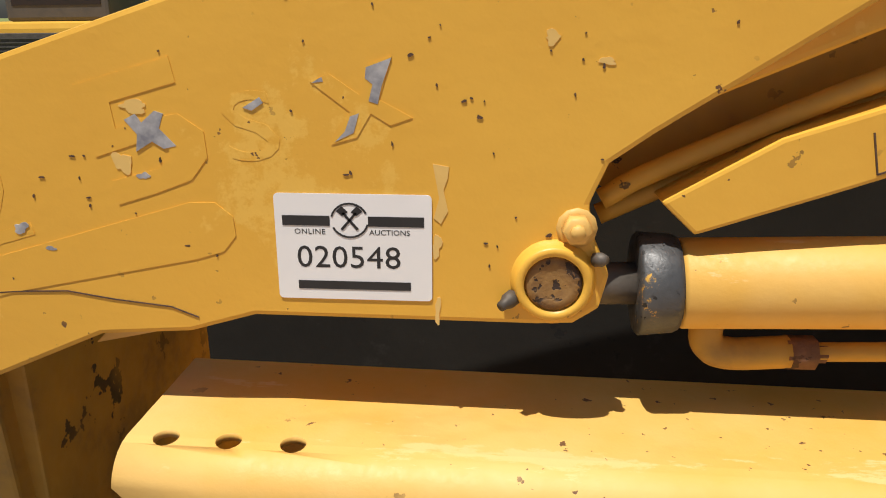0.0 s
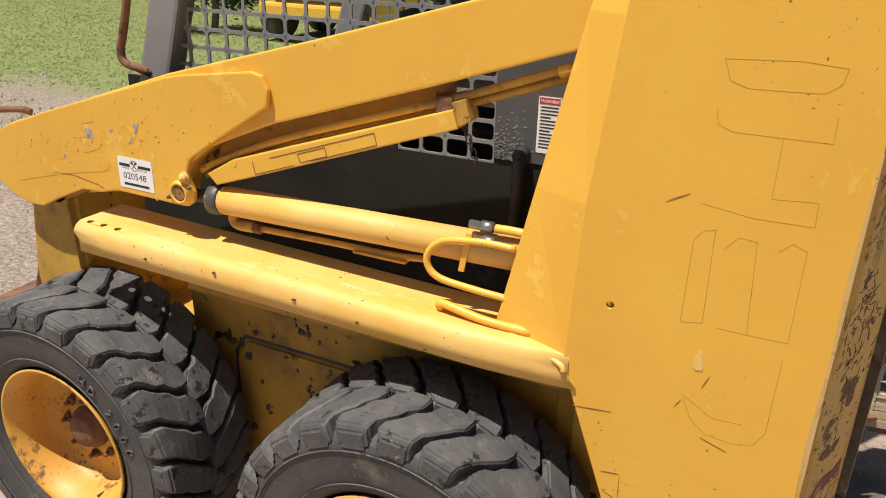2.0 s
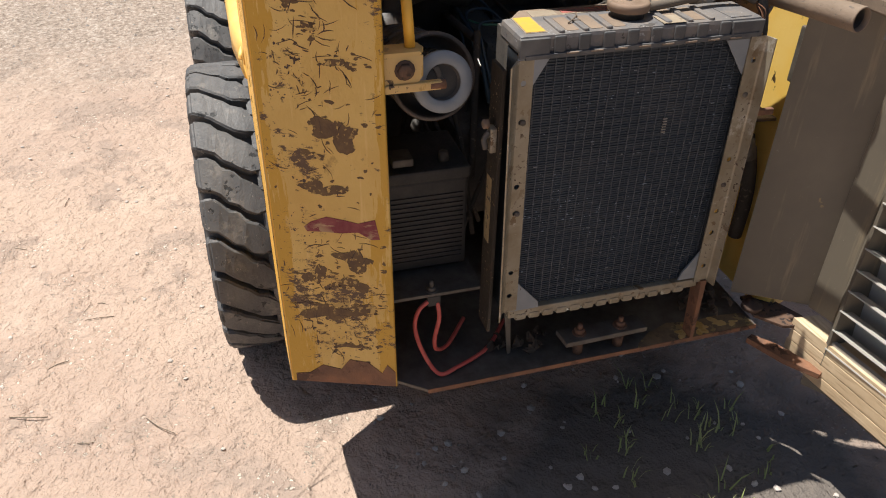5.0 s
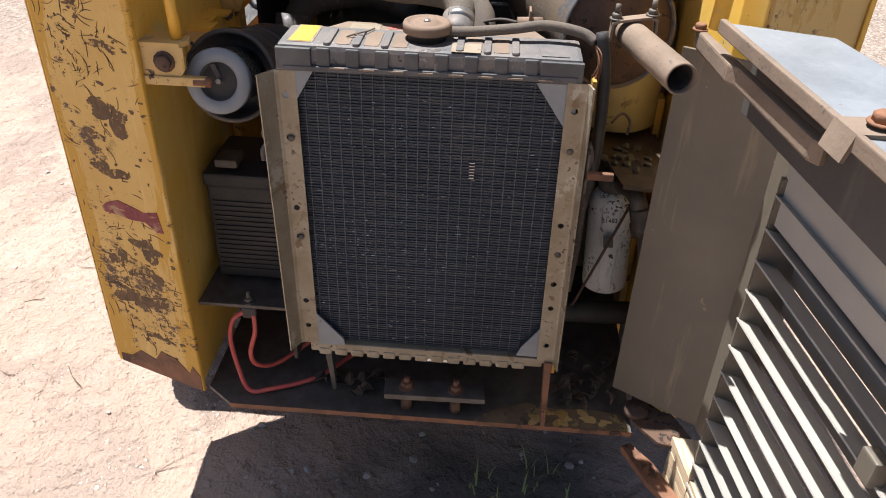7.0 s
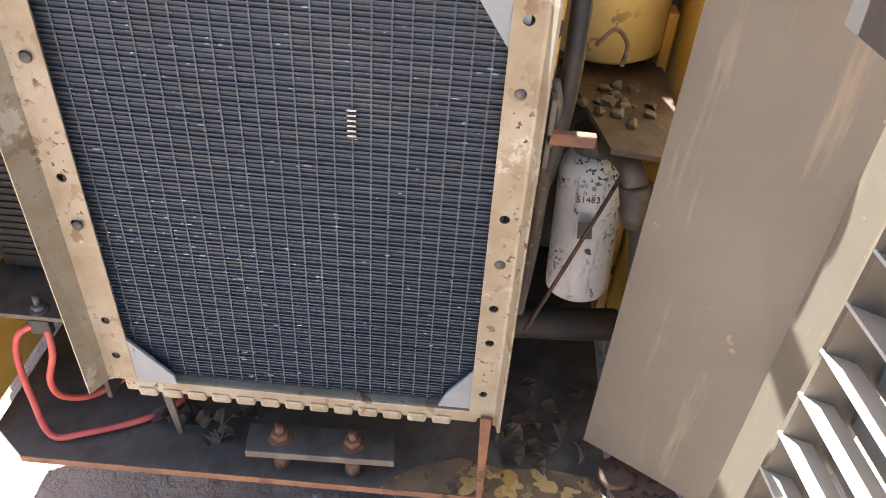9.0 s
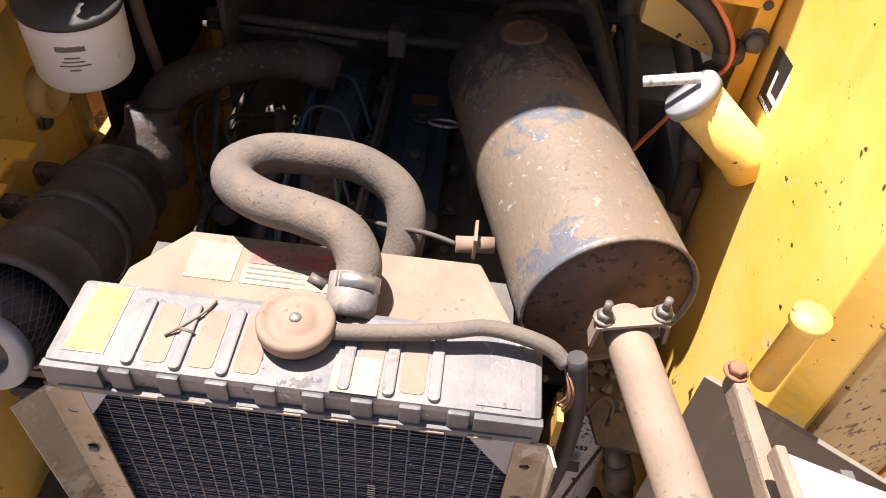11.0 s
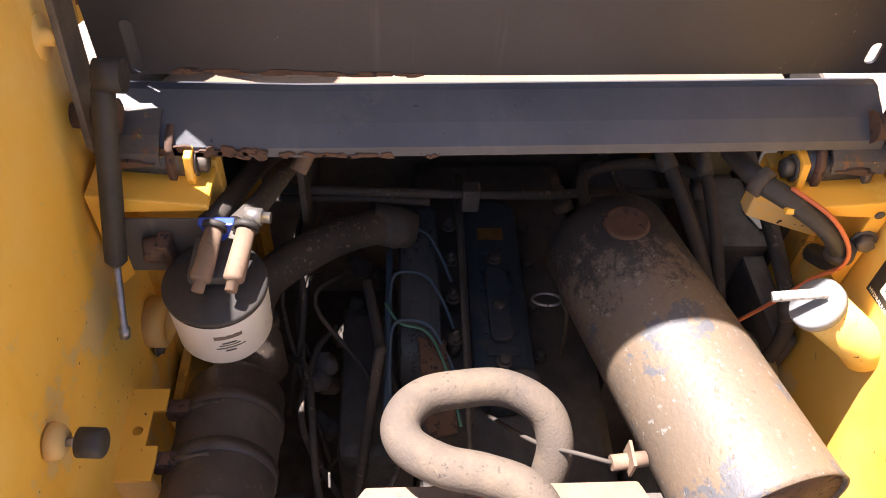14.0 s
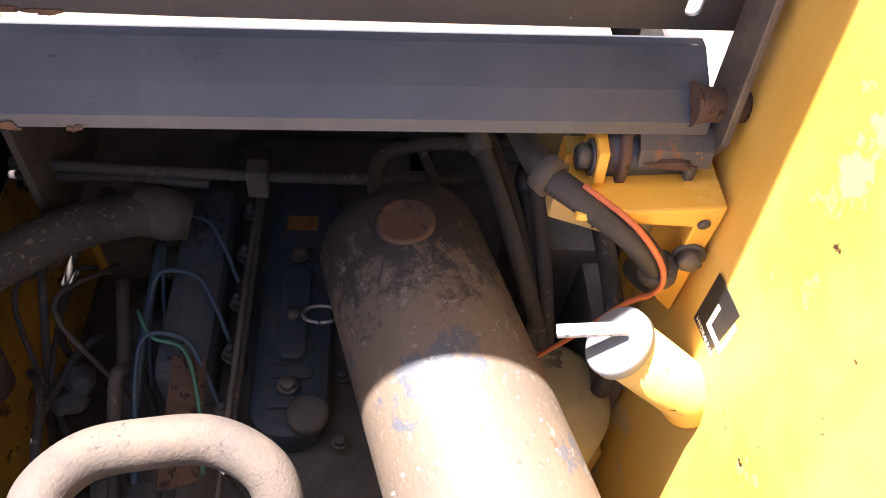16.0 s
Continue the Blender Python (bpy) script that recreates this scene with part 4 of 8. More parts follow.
raised([(-1.714, 1.281), (-1.644, 1.300), (-1.641, 1.283), (-1.689, 1.270), (-1.687, 1.252), (-1.671, 1.258), (-1.642, 1.262), (-1.625, 1.250), (-1.624, 1.232), (-1.637, 1.216), (-1.665, 1.206), (-1.692, 1.198), (-1.695, 1.215), (-1.660, 1.224), (-1.650, 1.233), (-1.652, 1.243), (-1.672, 1.242), (-1.704, 1.232)], "raised_lettering", "painted-over model number")
part("raised_lettering", words("S", 0.068, plate_pose(-1.610, 1.2275, 8, 1.38, 1.0), 0.0010), yellow, arm_l, "painted-over model letter")
raised([(-1.549, 1.283), (-1.536, 1.288), (-1.516, 1.274), (-1.510, 1.294), (-1.494, 1.299), (-1.503, 1.271), (-1.481, 1.259), (-1.496, 1.254), (-1.509, 1.262), (-1.519, 1.246), (-1.537, 1.241), (-1.523, 1.263)], "raised_lettering", "painted-over model letter")
raised([(-1.96, 1.112), (-1.772, 1.163), (-1.640, 1.200), (-1.622, 1.200), (-1.610, 1.190), (-1.609, 1.176), (-1.619, 1.164), (-1.640, 1.158), (-1.779, 1.131), (-1.96, 1.085)], "raised_stripe", "painted-over stripe")
for pts in ([(-1.680, 1.258), (-1.672, 1.262), (-1.668, 1.256), (-1.658, 1.264), (-1.652, 1.262), (-1.656, 1.252), (-1.645, 1.240), (-1.654, 1.238), (-1.662, 1.243), (-1.674, 1.236), (-1.672, 1.248)], [(-1.511, 1.292), (-1.494, 1.298), (-1.497, 1.290), (-1.501, 1.280), (-1.504, 1.268), (-1.510, 1.270), (-1.507, 1.281), (-1.512, 1.285)], [(-1.534, 1.243), (-1.521, 1.249), (-1.517, 1.262), (-1.523, 1.260), (-1.527, 1.250)], [(-1.596, 1.266), (-1.584, 1.273), (-1.582, 1.269), (-1.590, 1.264)], [(-1.548, 1.282), (-1.541, 1.286), (-1.540, 1.283)], blot(-1.768, 1.180, 0.005, 0.004, 15), blot(-1.748, 1.165, 0.003, 0.002, 16), blot(-1.671, 1.219, 0.004, 0.0025, 18)):
    part("foil_remnant", prism(pts, "y", 0.0511, 0.053), silver_patch, arm_l, "torn silver foil")
for pts in ([(-1.468, 1.228), (-1.457, 1.226), (-1.458, 1.218), (-1.461, 1.210), (-1.458, 1.195), (-1.463, 1.186), (-1.468, 1.190), (-1.464, 1.204), (-1.466, 1.216)], blot(-1.466, 1.170, 0.003, 0.008, 22), blot(-1.466, 1.122, 0.002, 0.010, 23), blot(-1.672, 1.267, 0.010, 0.004, 24), blot(-1.685, 1.228, 0.006, 0.008, 25), blot(-1.39, 1.31, 0.005, 0.004, 26), blot(-1.355, 1.295, 0.006, 0.002, 27)):
    part("paint_drip", prism(pts, "y", 0.0514, 0.053), paint_drip, arm_l)
rnd = random.Random(8)
for i in range(120):
    x = rnd.uniform(-1.95, -1.15)
    z = rnd.uniform(1.14, 1.40)
    zt = 1.411 + (x + 1.40) * 0.31 - 0.02
    if z > zt or (x > -1.35 and z < 1.27 + 0.6 * (x + 1.35)):
        continue
    part("paint_chip", prism(blot(x, z, rnd.choice((0.0006, 0.0008, 0.001, 0.0018)), rnd.choice((0.0006, 0.0008, 0.001, 0.0015)), 60 + i, 9), "y", 0.0512, 0.053), rust_dark, arm_l)
crack = bmesh.new()
for p in (((-1.82, 1.128), (-1.779, 1.131), (-1.741, 1.132), (-1.705, 1.126)), ((-1.705, 1.126), (-1.663, 1.121), (-1.643, 1.113))):
    crack = outline(list(p), 0.0009, 0.0008, 0.052, False, crack)
part("paint_crack", crack, rust_dark, arm_l)

# sale sticker with the lot number
ST = frame_pose((-1.5805, 0.0515, 1.130), (0.1, 0, -0.001), (0, 0, 1)) @ Matrix.Diagonal((1.085, 1.02, 1, 1))
sticker = part("lot_sticker", flat(rect(0, 0, 0.102, 0.076, 0.003), ST, 0.0006), paper, arm_l, "white sticker with a lot number")
ST2 = ST @ Matrix.Translation((0, 0, 0.0005))
part("lot_number", words("020548", 0.0225, ST2 @ Matrix.Translation((0.013, 0.0235, 0)), 0.0006, spacing=1.03), ink, sticker)
part("small_words", words("ONLINE", 0.0053, ST2 @ Matrix.Translation((0.0125, 0.0475, 0)), 0.0006, spacing=1.1), ink, sticker)
part("small_words", words("AUCTIONS", 0.0053, ST2 @ Matrix.Translation((0.0615, 0.0475, 0)), 0.0006), ink, sticker)
logo = flat(rect(0.005, 0.0535, 0.036, 0.0605), ST2, 0.0005)
logo = flat(rect(0.061, 0.0535, 0.097, 0.0605), ST2, 0.0005, logo)
ring = [(0.049 + 0.0125 * math.cos(2 * math.pi * i / 28), 0.0575 + 0.0125 * math.sin(2 * math.pi * i / 28)) for i in range(28)]
for i in range(28):
    if i in (0, 1, 27, 13, 14, 15):
        continue
    (x0, y0), (x1, y1) = ring[i], ring[(i + 1) % 28]
    logo = flat([(x0, y0), (x1, y1), (0.049 + (x1 - 0.049) * 0.9, 0.0575 + (y1 - 0.0575) * 0.9), (0.049 + (x0 - 0.049) * 0.9, 0.0575 + (y0 - 0.0575) * 0.9)], ST2, 0.0005, logo)
for s in (1, -1):
    logo = flat([(0.049 - s * 0.006, 0.0515), (0.049 - s * 0.0045, 0.0505), (0.049 + s * 0.005, 0.0625), (0.049 + s * 0.0038, 0.0635)], ST2, 0.0005, logo)
    logo = flat([(0.049 + s * 0.001, 0.0635), (0.049 + s * 0.0045, 0.0605), (0.049 + s * 0.0085, 0.0640), (0.049 + s * 0.005, 0.0675)], ST2, 0.0005, logo)
part("logo_mark", logo, ink, sticker)
part("address_bar", flat(rect(0.0135, 0.0075, 0.088, 0.0135), ST2, 0.0005), ink, sticker)

# arm pin, bolt and grease fittings
pin = part("pivot_boss", lathe([(0, 0.034), (0.004, 0.0285), (0.012, 0.0268), (0.014, 0.0255), (0.014, 0.0205), (0.006, 0.0205)], (-1.385, 0.055, 1.146), (0, -1, 0), 36), yellow, loader, "raised pivot boss")
part("pivot_pin", lathe([(0, 0.0198), (0.010, 0.0198), (0.012, 0.0185), (0.0115, 0.013), (0.0105, 0.010), (0.0112, 0.006), (0.010, 0)], (-1.385, 0.055, 1.146), (0, -1, 0), 30), rust_pin, pin, "rusted pin end")
part("keeper_bolt", hexbolt((-1.370, 0.053, 1.184), (0, -1, 0), 0.0105, 0.012, True, 0.004), yellow_rail, pin)
part("grease_fitting", lathe([(0, 0.006), (0.006, 0.006), (0.010, 0.004), (0.014, 0.0035), (0.014, 0)], (-1.412, 0.050, 1.134), (-0.6, -0.6, -0.3), 10), steel_dirty, pin)
part("grease_fitting", lathe([(0, 0.005), (0.006, 0.005), (0.010, 0.003), (0.010, 0)], (-1.357, 0.050, 1.162), (0.7, -0.6, 0.2), 10), steel_dirty, pin)

# lift cylinder
CY0, CY1 = Vector((-1.292, 0.092, 1.131)), Vector((-0.46, 0.092, 1.146))
axis = (CY1 - CY0).normalized()
cyl = part("lift_cylinder", lathe([(0, 0.031), (0.004, 0.034), (0.83, 0.034), (0.83, 0.0)], CY0, axis, 36), yellow_rail, loader, "yellow hydraulic cylinder")
part("gland_nut", lathe([(-0.030, 0.022), (-0.030, 0.037), (-0.028, 0.039), (-0.004, 0.037), (0.0, 0.035), (0.0, 0.02)], CY0, axis, 36), gland_mat, cyl, "bare dark grey gland nut")
part("rod", lathe([(-0.085, 0.016), (-0.02, 0.016)], CY0, axis, 24), steel_dirty, cyl)
part("port_elbow", tube([(-1.265, 0.092, 1.11), (-1.266, 0.090, 1.086), (-1.250, 0.090, 1.076), (-1.205, 0.090, 1.078)], 0.0125, 12), yellow_dirty, cyl)
part("port_nut", lathe([(0, 0.013), (0.022, 0.013), (0.022, 0.008), (0.03, 0.008)], (-1.208, 0.090, 1.078), (1, 0, 0), 6), rust, cyl)
part("supply_line", tube([(-1.20, 0.090, 1.078), (-1.0, 0.090, 1.083), (-0.84, 0.090, 1.085), (-0.76, 0.090, 1.092)], 0.0075, 10), yellow_dirty, cyl)
part("hose_clip", box((-0.93, 0.075, 1.076), (-0.80, 0.105, 1.082), 0.002), yellow_dirty, cyl)
part("steel_fitting", lathe([(0, 0.009), (0.025, 0.009), (0.025, 0.012), (0.05, 0.012), (0.05, 0.008), (0.075, 0.008)], (-0.655, 0.075, 1.196), (1, 0, 0.0), 6), steel, cyl, "plated hose fitting")
part("steel_fitting", lathe([(0, 0.009), (0.025, 0.009), (0.025, 0.012), (0.05, 0.012), (0.05, 0.008), (0.085, 0.008)], (-0.645, 0.060, 1.172), (1, 0, 0.0), 6), steel, cyl, "plated hose fitting")
part("return_line", tube([(-0.55, 0.055, 1.17), (-0.62, 0.050, 1.172), (-0.70, 0.048, 1.160), (-0.735, 0.048, 1.12), (-0.715, 0.048, 1.082), (-0.64, 0.052, 1.068), (-0.52, 0.06, 1.058)], 0.0075, 10), yellow, cyl)
part("return_line", tube([(-0.60, 0.075, 1.196), (-0.56, 0.075, 1.197), (-0.52, 0.075, 1.195)], 0.009, 10), yellow, cyl)
part("strap", prism([(-0.668, 1.10), (-0.655, 1.10), (-0.640, 1.185), (-0.653, 1.185)], "y", 0.052, 0.056, 0.001), yellow, cyl)
part("supply_line", tube([(-0.70, 0.04, 1.018), (-0.69, 0.035, 1.03), (-0.60, 0.03, 1.018), (-0.50, 0.035, 1.012)], 0.009, 10), yellow, rail_l)

# arm lock bar with a stamped rail, and the lines under the arm
LOCK = [(-1.312, 1.199), (-1.287, 1.175), (-1.20, 1.204), (-0.684, 1.382), (-0.696, 1.418), (-1.235, 1.243)]
lock = part("arm_lock_bar", prism(LOCK, "y", 0.066, 0.11, 0.003), yellow, loader, "yellow cylinder lock bar")
rim = outline([(-1.178, 1.247), (-1.172, 1.219), (-1.065, 1.256)], 0.0012, 0.0008, 0.066, False)
rim = outline([(-1.02, 1.272), (-0.86, 1.328), (-0.866, 1.352), (-1.13, 1.262)], 0.0012, 0.0008, 0.066, False, rim)
rim = outline([(-1.055, 1.282), (-1.049, 1.264), (-0.98, 1.288), (-0.986, 1.306)], 0.0012, 0.0008, 0.066, True, rim)
part("old_decal_rim", rim, rust_dark, lock)
part("lock_bracket", prism([(-0.70, 1.43), (-0.672, 1.44), (-0.66, 1.40), (-0.684, 1.385)], "y", 0.07, 0.115, 0.002), yellow_dirty, lock)
both("arm_line", lambda: tube([(-1.35, 0.09, 1.195), (-1.30, 0.09, 1.222), (-1.1, 0.088, 1.305), (-0.7, 0.088, 1.435), (-0.42, 0.09, 1.535)], 0.008, 10), yellow_dirty)
both("arm_line", lambda: tube([(-1.35, 0.105, 1.180), (-1.28, 0.105, 1.212), (-1.1, 0.105, 1.288), (-0.7, 0.105, 1.418), (-0.42, 0.105, 1.515)], 0.008, 10), yellow_dirty)
both("arm_inner", lambda: prism([(-1.37, 1.215), (-1.30, 1.262), (-1.12, 1.337), (-0.72, 1.462), (-0.72, 1.415), (-1.12, 1.285), (-1.33, 1.185)], "y", 0.126, 0.136), yellow_dirty)
part("line_clamp", box((-0.735, 0.075, 1.405), (-0.700, 0.12, 1.44), 0.003), rust, loader)
part("line_nut", lathe([(0, 0.012), (0.03, 0.012), (0.03, 0.009), (0.045, 0.009)], (-0.50, 0.088, 1.503), (0.93, 0, 0.33), 8), yellow, loader)
chain = bmesh.new()
for i in range(7):
    c = Vector((-0.715 + 0.006 * i, 0.15, 1.385 - 0.014 * i))
    a = [c + Vector((0.006 * math.cos(k * 1.047) * (i % 2), 0.006 * math.cos(k * 1.047) * (1 - i % 2), 0.010 * math.sin(k * 1.047))) for k in range(7)]
    chain = tube(a, 0.0018, 6, 2, chain)
part("chain", chain, steel_dirty, loader, "short steel chain")

# front grab handle, front frame leg
part("grab_handle", tube([(-2.085, 0.085, 1.195), (-2.085, 0.085, 1.232), (-2.06, 0.085, 1.255), (-1.96, 0.09, 1.268), (-1.93, 0.10, 1.262)], 0.009, 10), rust, loader, "rusted tube handle")
both("front_leg", lambda: prism([(-1.99, 1.03), (-1.855, 1.06), (-1.845, 0.83), (-1.90, 0.55), (-2.02, 0.55), (-2.03, 0.80)], "y", 0.10, 0.16, 0.004), yellow_dirty)
part("front_plate", box((-1.86, 0.12, 0.5), (-1.835, 1.25, 1.08), 0.003), yellow_dirty, loader)
part("hose_guard", tube([(-1.87, 0.07, 1.06), (-1.80, 0.07, 1.085), (-1.70, 0.08, 1.105), (-1.62, 0.09, 1.13)], 0.010, 10), rust, loader)
part("lever", prism([(-1.745, 1.075), (-1.735, 1.085), (-1.62, 1.112), (-1.615, 1.102)], "y", 0.085, 0.105, 0.001), yellow_rail, loader)
both("quick_hitch", lambda: prism([(-2.05, 1.02), (-2.12, 0.75), (-2.30, 0.30), (-2.35, 0.12), (-2.28, 0.12), (-2.18, 0.38), (-2.02, 0.62), (-1.96, 1.02)], "y", 0.16, 0.24, 0.004), rust)

# chassis
def hull():
    bm = box((-1.56, 0.215, 0.24), (-0.995, 1.155, 0.95), 0.01)
    return box((-1.95, 0.215, 0.24), (-1.562, 1.155, 0.62), 0.01, None, bm)


part("chassis", hull(), yellow_dirty, loader, "grimy yellow chassis")
both("chassis_side", lambda: box((-1.04, 0.2145, 0.24), (-0.30, 0.23, 0.95), 0.003), yellow_dirty, "grimy yellow chassis side")
part("access_cover", prism([(-1.40, 0.36), (-1.00, 0.36), (-0.98, 0.60), (-1.02, 0.67), (-1.36, 0.675), (-1.40, 0.62)], "y", 0.205, 0.215, 0.003), yellow_dirty, loader)
for x, z in ((-1.36, 0.63), (-1.02, 0.62), (-1.36, 0.40), (-1.02, 0.40)):
    part("cover_bolt", hexbolt((x, 0.205, z), (0, -1, 0), 0.009), steel_dirty, loader)
both("rail_web", lambda: box((-1.45, 0.10, 0.86), (-0.45, 0.212, 0.89), 0.002), yellow_dirty)
both("axle", lambda: lathe([(0, 0.07), (0.12, 0.07)], (-0.728, 0.10, 0.415), (0, 1, 0), 20), yellow_dirty)
both("axle", lambda: lathe([(0, 0.07), (0.12, 0.07)], (-1.732, 0.10, 0.43), (0, 1, 0), 20), yellow_dirty)
rnd = random.Random(3)
for i in range(26):
    x, z = rnd.uniform(-1.45, -0.95), rnd.uniform(0.45, 0.92)
    part("grime_spot", prism(blot(x, z, rnd.uniform(0.002, 0.008), rnd.uniform(0.002, 0.010), 200 + i, 12), "y", 0.2035 if z < 0.67 else 0.2135, 0.2155), engine_black, loader)

seam = outline([(-1.41, 0.30), (-1.41, 0.63), (-1.375, 0.685), (-1.01, 0.682), (-0.97, 0.61), (-0.985, 0.30)], 0.009, 0.002, 0.2155, False)
part("oily_seam", seam, engine_black, loader, "dark oily seam round the cover")

# wheels
TYRE_R = 0.415


def tyre_mesh():
    prof = [(-0.105, 0.222), (-0.132, 0.232), (-0.146, 0.262), (-0.151, 0.300), (-0.150, 0.335), (-0.152, 0.345), (-0.152, 0.352), (-0.147, 0.360), (-0.138, 0.378), (-0.118, TYRE_R - 0.030), (-0.06, TYRE_R - 0.027), (0, TYRE_R - 0.026)]
    prof = prof + [(-a, r) for a, r in prof[-2::-1]]
    return lathe(prof, (0, 0, 0), (0, 1, 0), 72, caps=False)


def lug_mesh():
    """Worn traction lugs, two rows that mesh at the middle."""
    bm = bmesh.new()
    n = 25
    for side in (-1, 1):
        for i in range(n):
            a0 = 2 * math.pi * (i + (0.5 if side > 0 else 0)) / n
            rows = []
            for s, (w, da, half) in enumerate(((0.154, 0.098, 0.082), (0.145, 0.098, 0.099), (0.120, 0.082, 0.106), (0.102, 0.050, 0.105), (0.086, 0.008, 0.104), (0.064, -0.018, 0.108), (0.046, -0.066, 0.102), (0.020, -0.090, 0.098), (-0.008, -0.122, 0.060))):
                top = TYRE_R - 0.001 - (0.020 if s == 0 else 0.004 if s == 1 else 0) - (0.005 if s == 8 else 0)
                base = TYRE_R - (0.060 if s == 0 else 0.040)
                w2, a = side * w, a0 + da * (1 if side > 0 else 1)
                jit = 0.007 * math.sin(5.1 * i + 2.3 * s)
                row = []
                for ang, r in ((a - half - 0.008, base), (a - half + jit, top), (a + half + jit, top), (a + half + 0.008, base)):
                    row.append(bm.verts.new((r * math.cos(ang), w2, r * math.sin(ang))))
                rows.append(row)
            for p, q in zip(rows, rows[1:]):
                for k in range(3):
                    bm.faces.new((p[k], p[k + 1], q[k + 1], q[k]))
            bm.faces.new(rows[0])
            bm.faces.new(rows[-1][::-1])
    bmesh.ops.recalc_face_normals(bm, faces=bm.faces)
    bmesh.ops.bevel(bm, geom=[e for e in bm.edges if len(e.link_faces) == 2 and e.calc_face_angle(0) > 0.5], offset=0.0058, segments=2, affect="EDGES", clamp_overlap=True)
    for f in bm.faces:
        f.smooth = f.calc_area() < 1.5e-4
    return bm


def rim_mesh():
    prof = [(0.10, 0.20), (-0.10, 0.205), (-0.122, 0.212), (-0.134, 0.226), (-0.140, 0.228), (-0.141, 0.221), (-0.132, 0.213), (-0.112, 0.199), (-0.075, 0.190), (-0.050, 0.187), (-0.032, 0.180), (-0.022, 0.165), (-0.022, 0.105), (-0.030, 0.095), (-0.038, 0.075), (-0.038, 0.0)]
    return lathe(prof, (0, 0, 0), (0, 1, 0), 56)


def wheel(at, flip, spin, first=None):
    def place(bm):
        bm.transform(Matrix.Translation(at) @ Matrix.Rotation(spin, 4, "Y") @ Matrix.Diagonal((1, -1 if flip else 1, 1, 1)))
        if flip:
            bmesh.ops.reverse_faces(bm, faces=bm.faces)
        return bm

    hub = part("wheel", place(lathe([(-0.030, 0.066), (-0.052, 0.060), (-0.058, 0.050), (-0.070, 0.048), (-0.076, 0.042), (-0.076, 0)], (0, 0, 0), (0, 1, 0), 24)), rust, loader, "loader wheel with heavy lugged tyre")
    part("tyre", place(tyre_mesh()), rubber_side, hub, "black lugged rubber tyre")
    part("tread", place(lug_mesh()), rubber, hub, "worn chevron lugs")
    part("rim", place(rim_mesh()), yellow_rim, hub, "yellow steel rim with rust runs")
    for k in range(8):
        a = 2 * math.pi * k / 8
        part("wheel_nut", place(hexbolt((0.090 * math.cos(a), -0.028, 0.090 * math.sin(a)), (0, -1, 0), 0.0135, 0.02, True, 0.012)), rust, hub)
    part("valve_stem", place(tube([(0.05, -0.06, -0.188), (0.05, -0.095, -0.183)], 0.004, 8)), black_rubber, hub)
    ridge = bmesh.new()
    for r in (0.262, 0.345):
        ridge = lathe([(0, r - 0.0015), (-0.0025, r - 0.001), (-0.0025, r + 0.001), (0, r + 0.0015)], (0, -0.1525 if r > 0.3 else -0.1465, 0), (0, 1, 0), 72, ridge, caps=False)
    for i, ch in enumerate("HD 2000"):
        if ch == " ":
            continue
        a = radians(62 - 7.2 * i)
        r = 0.283
        m = frame_pose((r * math.cos(a), -0.1525, r * math.sin(a)), (math.sin(a), 0, -math.cos(a)), (math.cos(a), 0, math.sin(a)))
        ridge = words(ch, 0.036, m, 0.005, bm=ridge)
    part("sidewall_lettering", place(ridge), rubber, hub, "raised moulded lettering and rings")
    return hub


wheel((-1.732, 0.0, 0.43), False, 0.0)
wheel((-0.728, 0.0, 0.415), False, 0.35)
wheel((-1.732, 2 * MID, 0.43), True, 0.2)
wheel((-0.728, 2 * MID, 0.415), True, 0.6)

# bucket
def bucket_side():
    return prism([(-2.42, 0.10), (-2.46, 0.50), (-2.78, 0.55), (-3.05, 0.50), (-3.02, 0.42), (-2.62, 0.025), (-2.56, 0.02)], "y", -0.15, -0.135, 0.003)


bk = part("bucket", sheet([[(-2.46, y, 0.50), (-2.40, y, 0.32), (-2.42, y, 0.12), (-2.56, y, 0.02), (-3.06, y, 0.012)] for y in (-0.135, 1.5)], 0.012), rust, loader, "rusted steel bucket")
part("bucket_side", bucket_side(), rust, bk)
part("bucket_side", mirrored(bucket_side()), rust, bk)
part("cutting_edge", box((-3.20, -0.15, 0.006), (-3.04, 1.52, 0.024), 0.002), steel_dirty, bk)
part("top_lip", box((-2.52, -0.15, 0.485), (-2.40, 1.52, 0.515), 0.004), rust, bk)
part("side_edge", prism([(-3.05, 0.50), (-3.08, 0.50), (-2.64, 0.02), (-2.60, 0.02), (-2.62, 0.06), (-3.02, 0.44)], "y", -0.158, -0.134, 0.002), rust, bk)

# cab
CAB_Y = 0.245
cab = part("cab_frame", prism([(-1.721, 1.15), (-1.621, 1.15), (-1.345, 2.0), (-1.44, 2.0)], "y", CAB_Y - 0.03, CAB_Y + 0.03, 0.01), cab_paint, loader, "grey cab post and screens")
part("cab_post", box((-0.675, CAB_Y + 0.008, 1.3), (-0.60, CAB_Y + 0.06, 2.0), 0.01), cab_paint, cab)
part("cab_roof", box((-1.50, 0.2, 2.0), (-0.8, 1.17, 2.04), 0.012), cab_paint, cab)
part("cab_post", prism([(-1.775, 0.98), (-1.675, 0.98), (-1.345, 2.0), (-1.44, 2.0)], "y", 1.095, 1.155, 0.01), cab_paint, cab)
part("cab_post", box((-0.82, 1.095, 1.4), (-0.75, 1.155, 2.0), 0.01), cab_paint, cab)


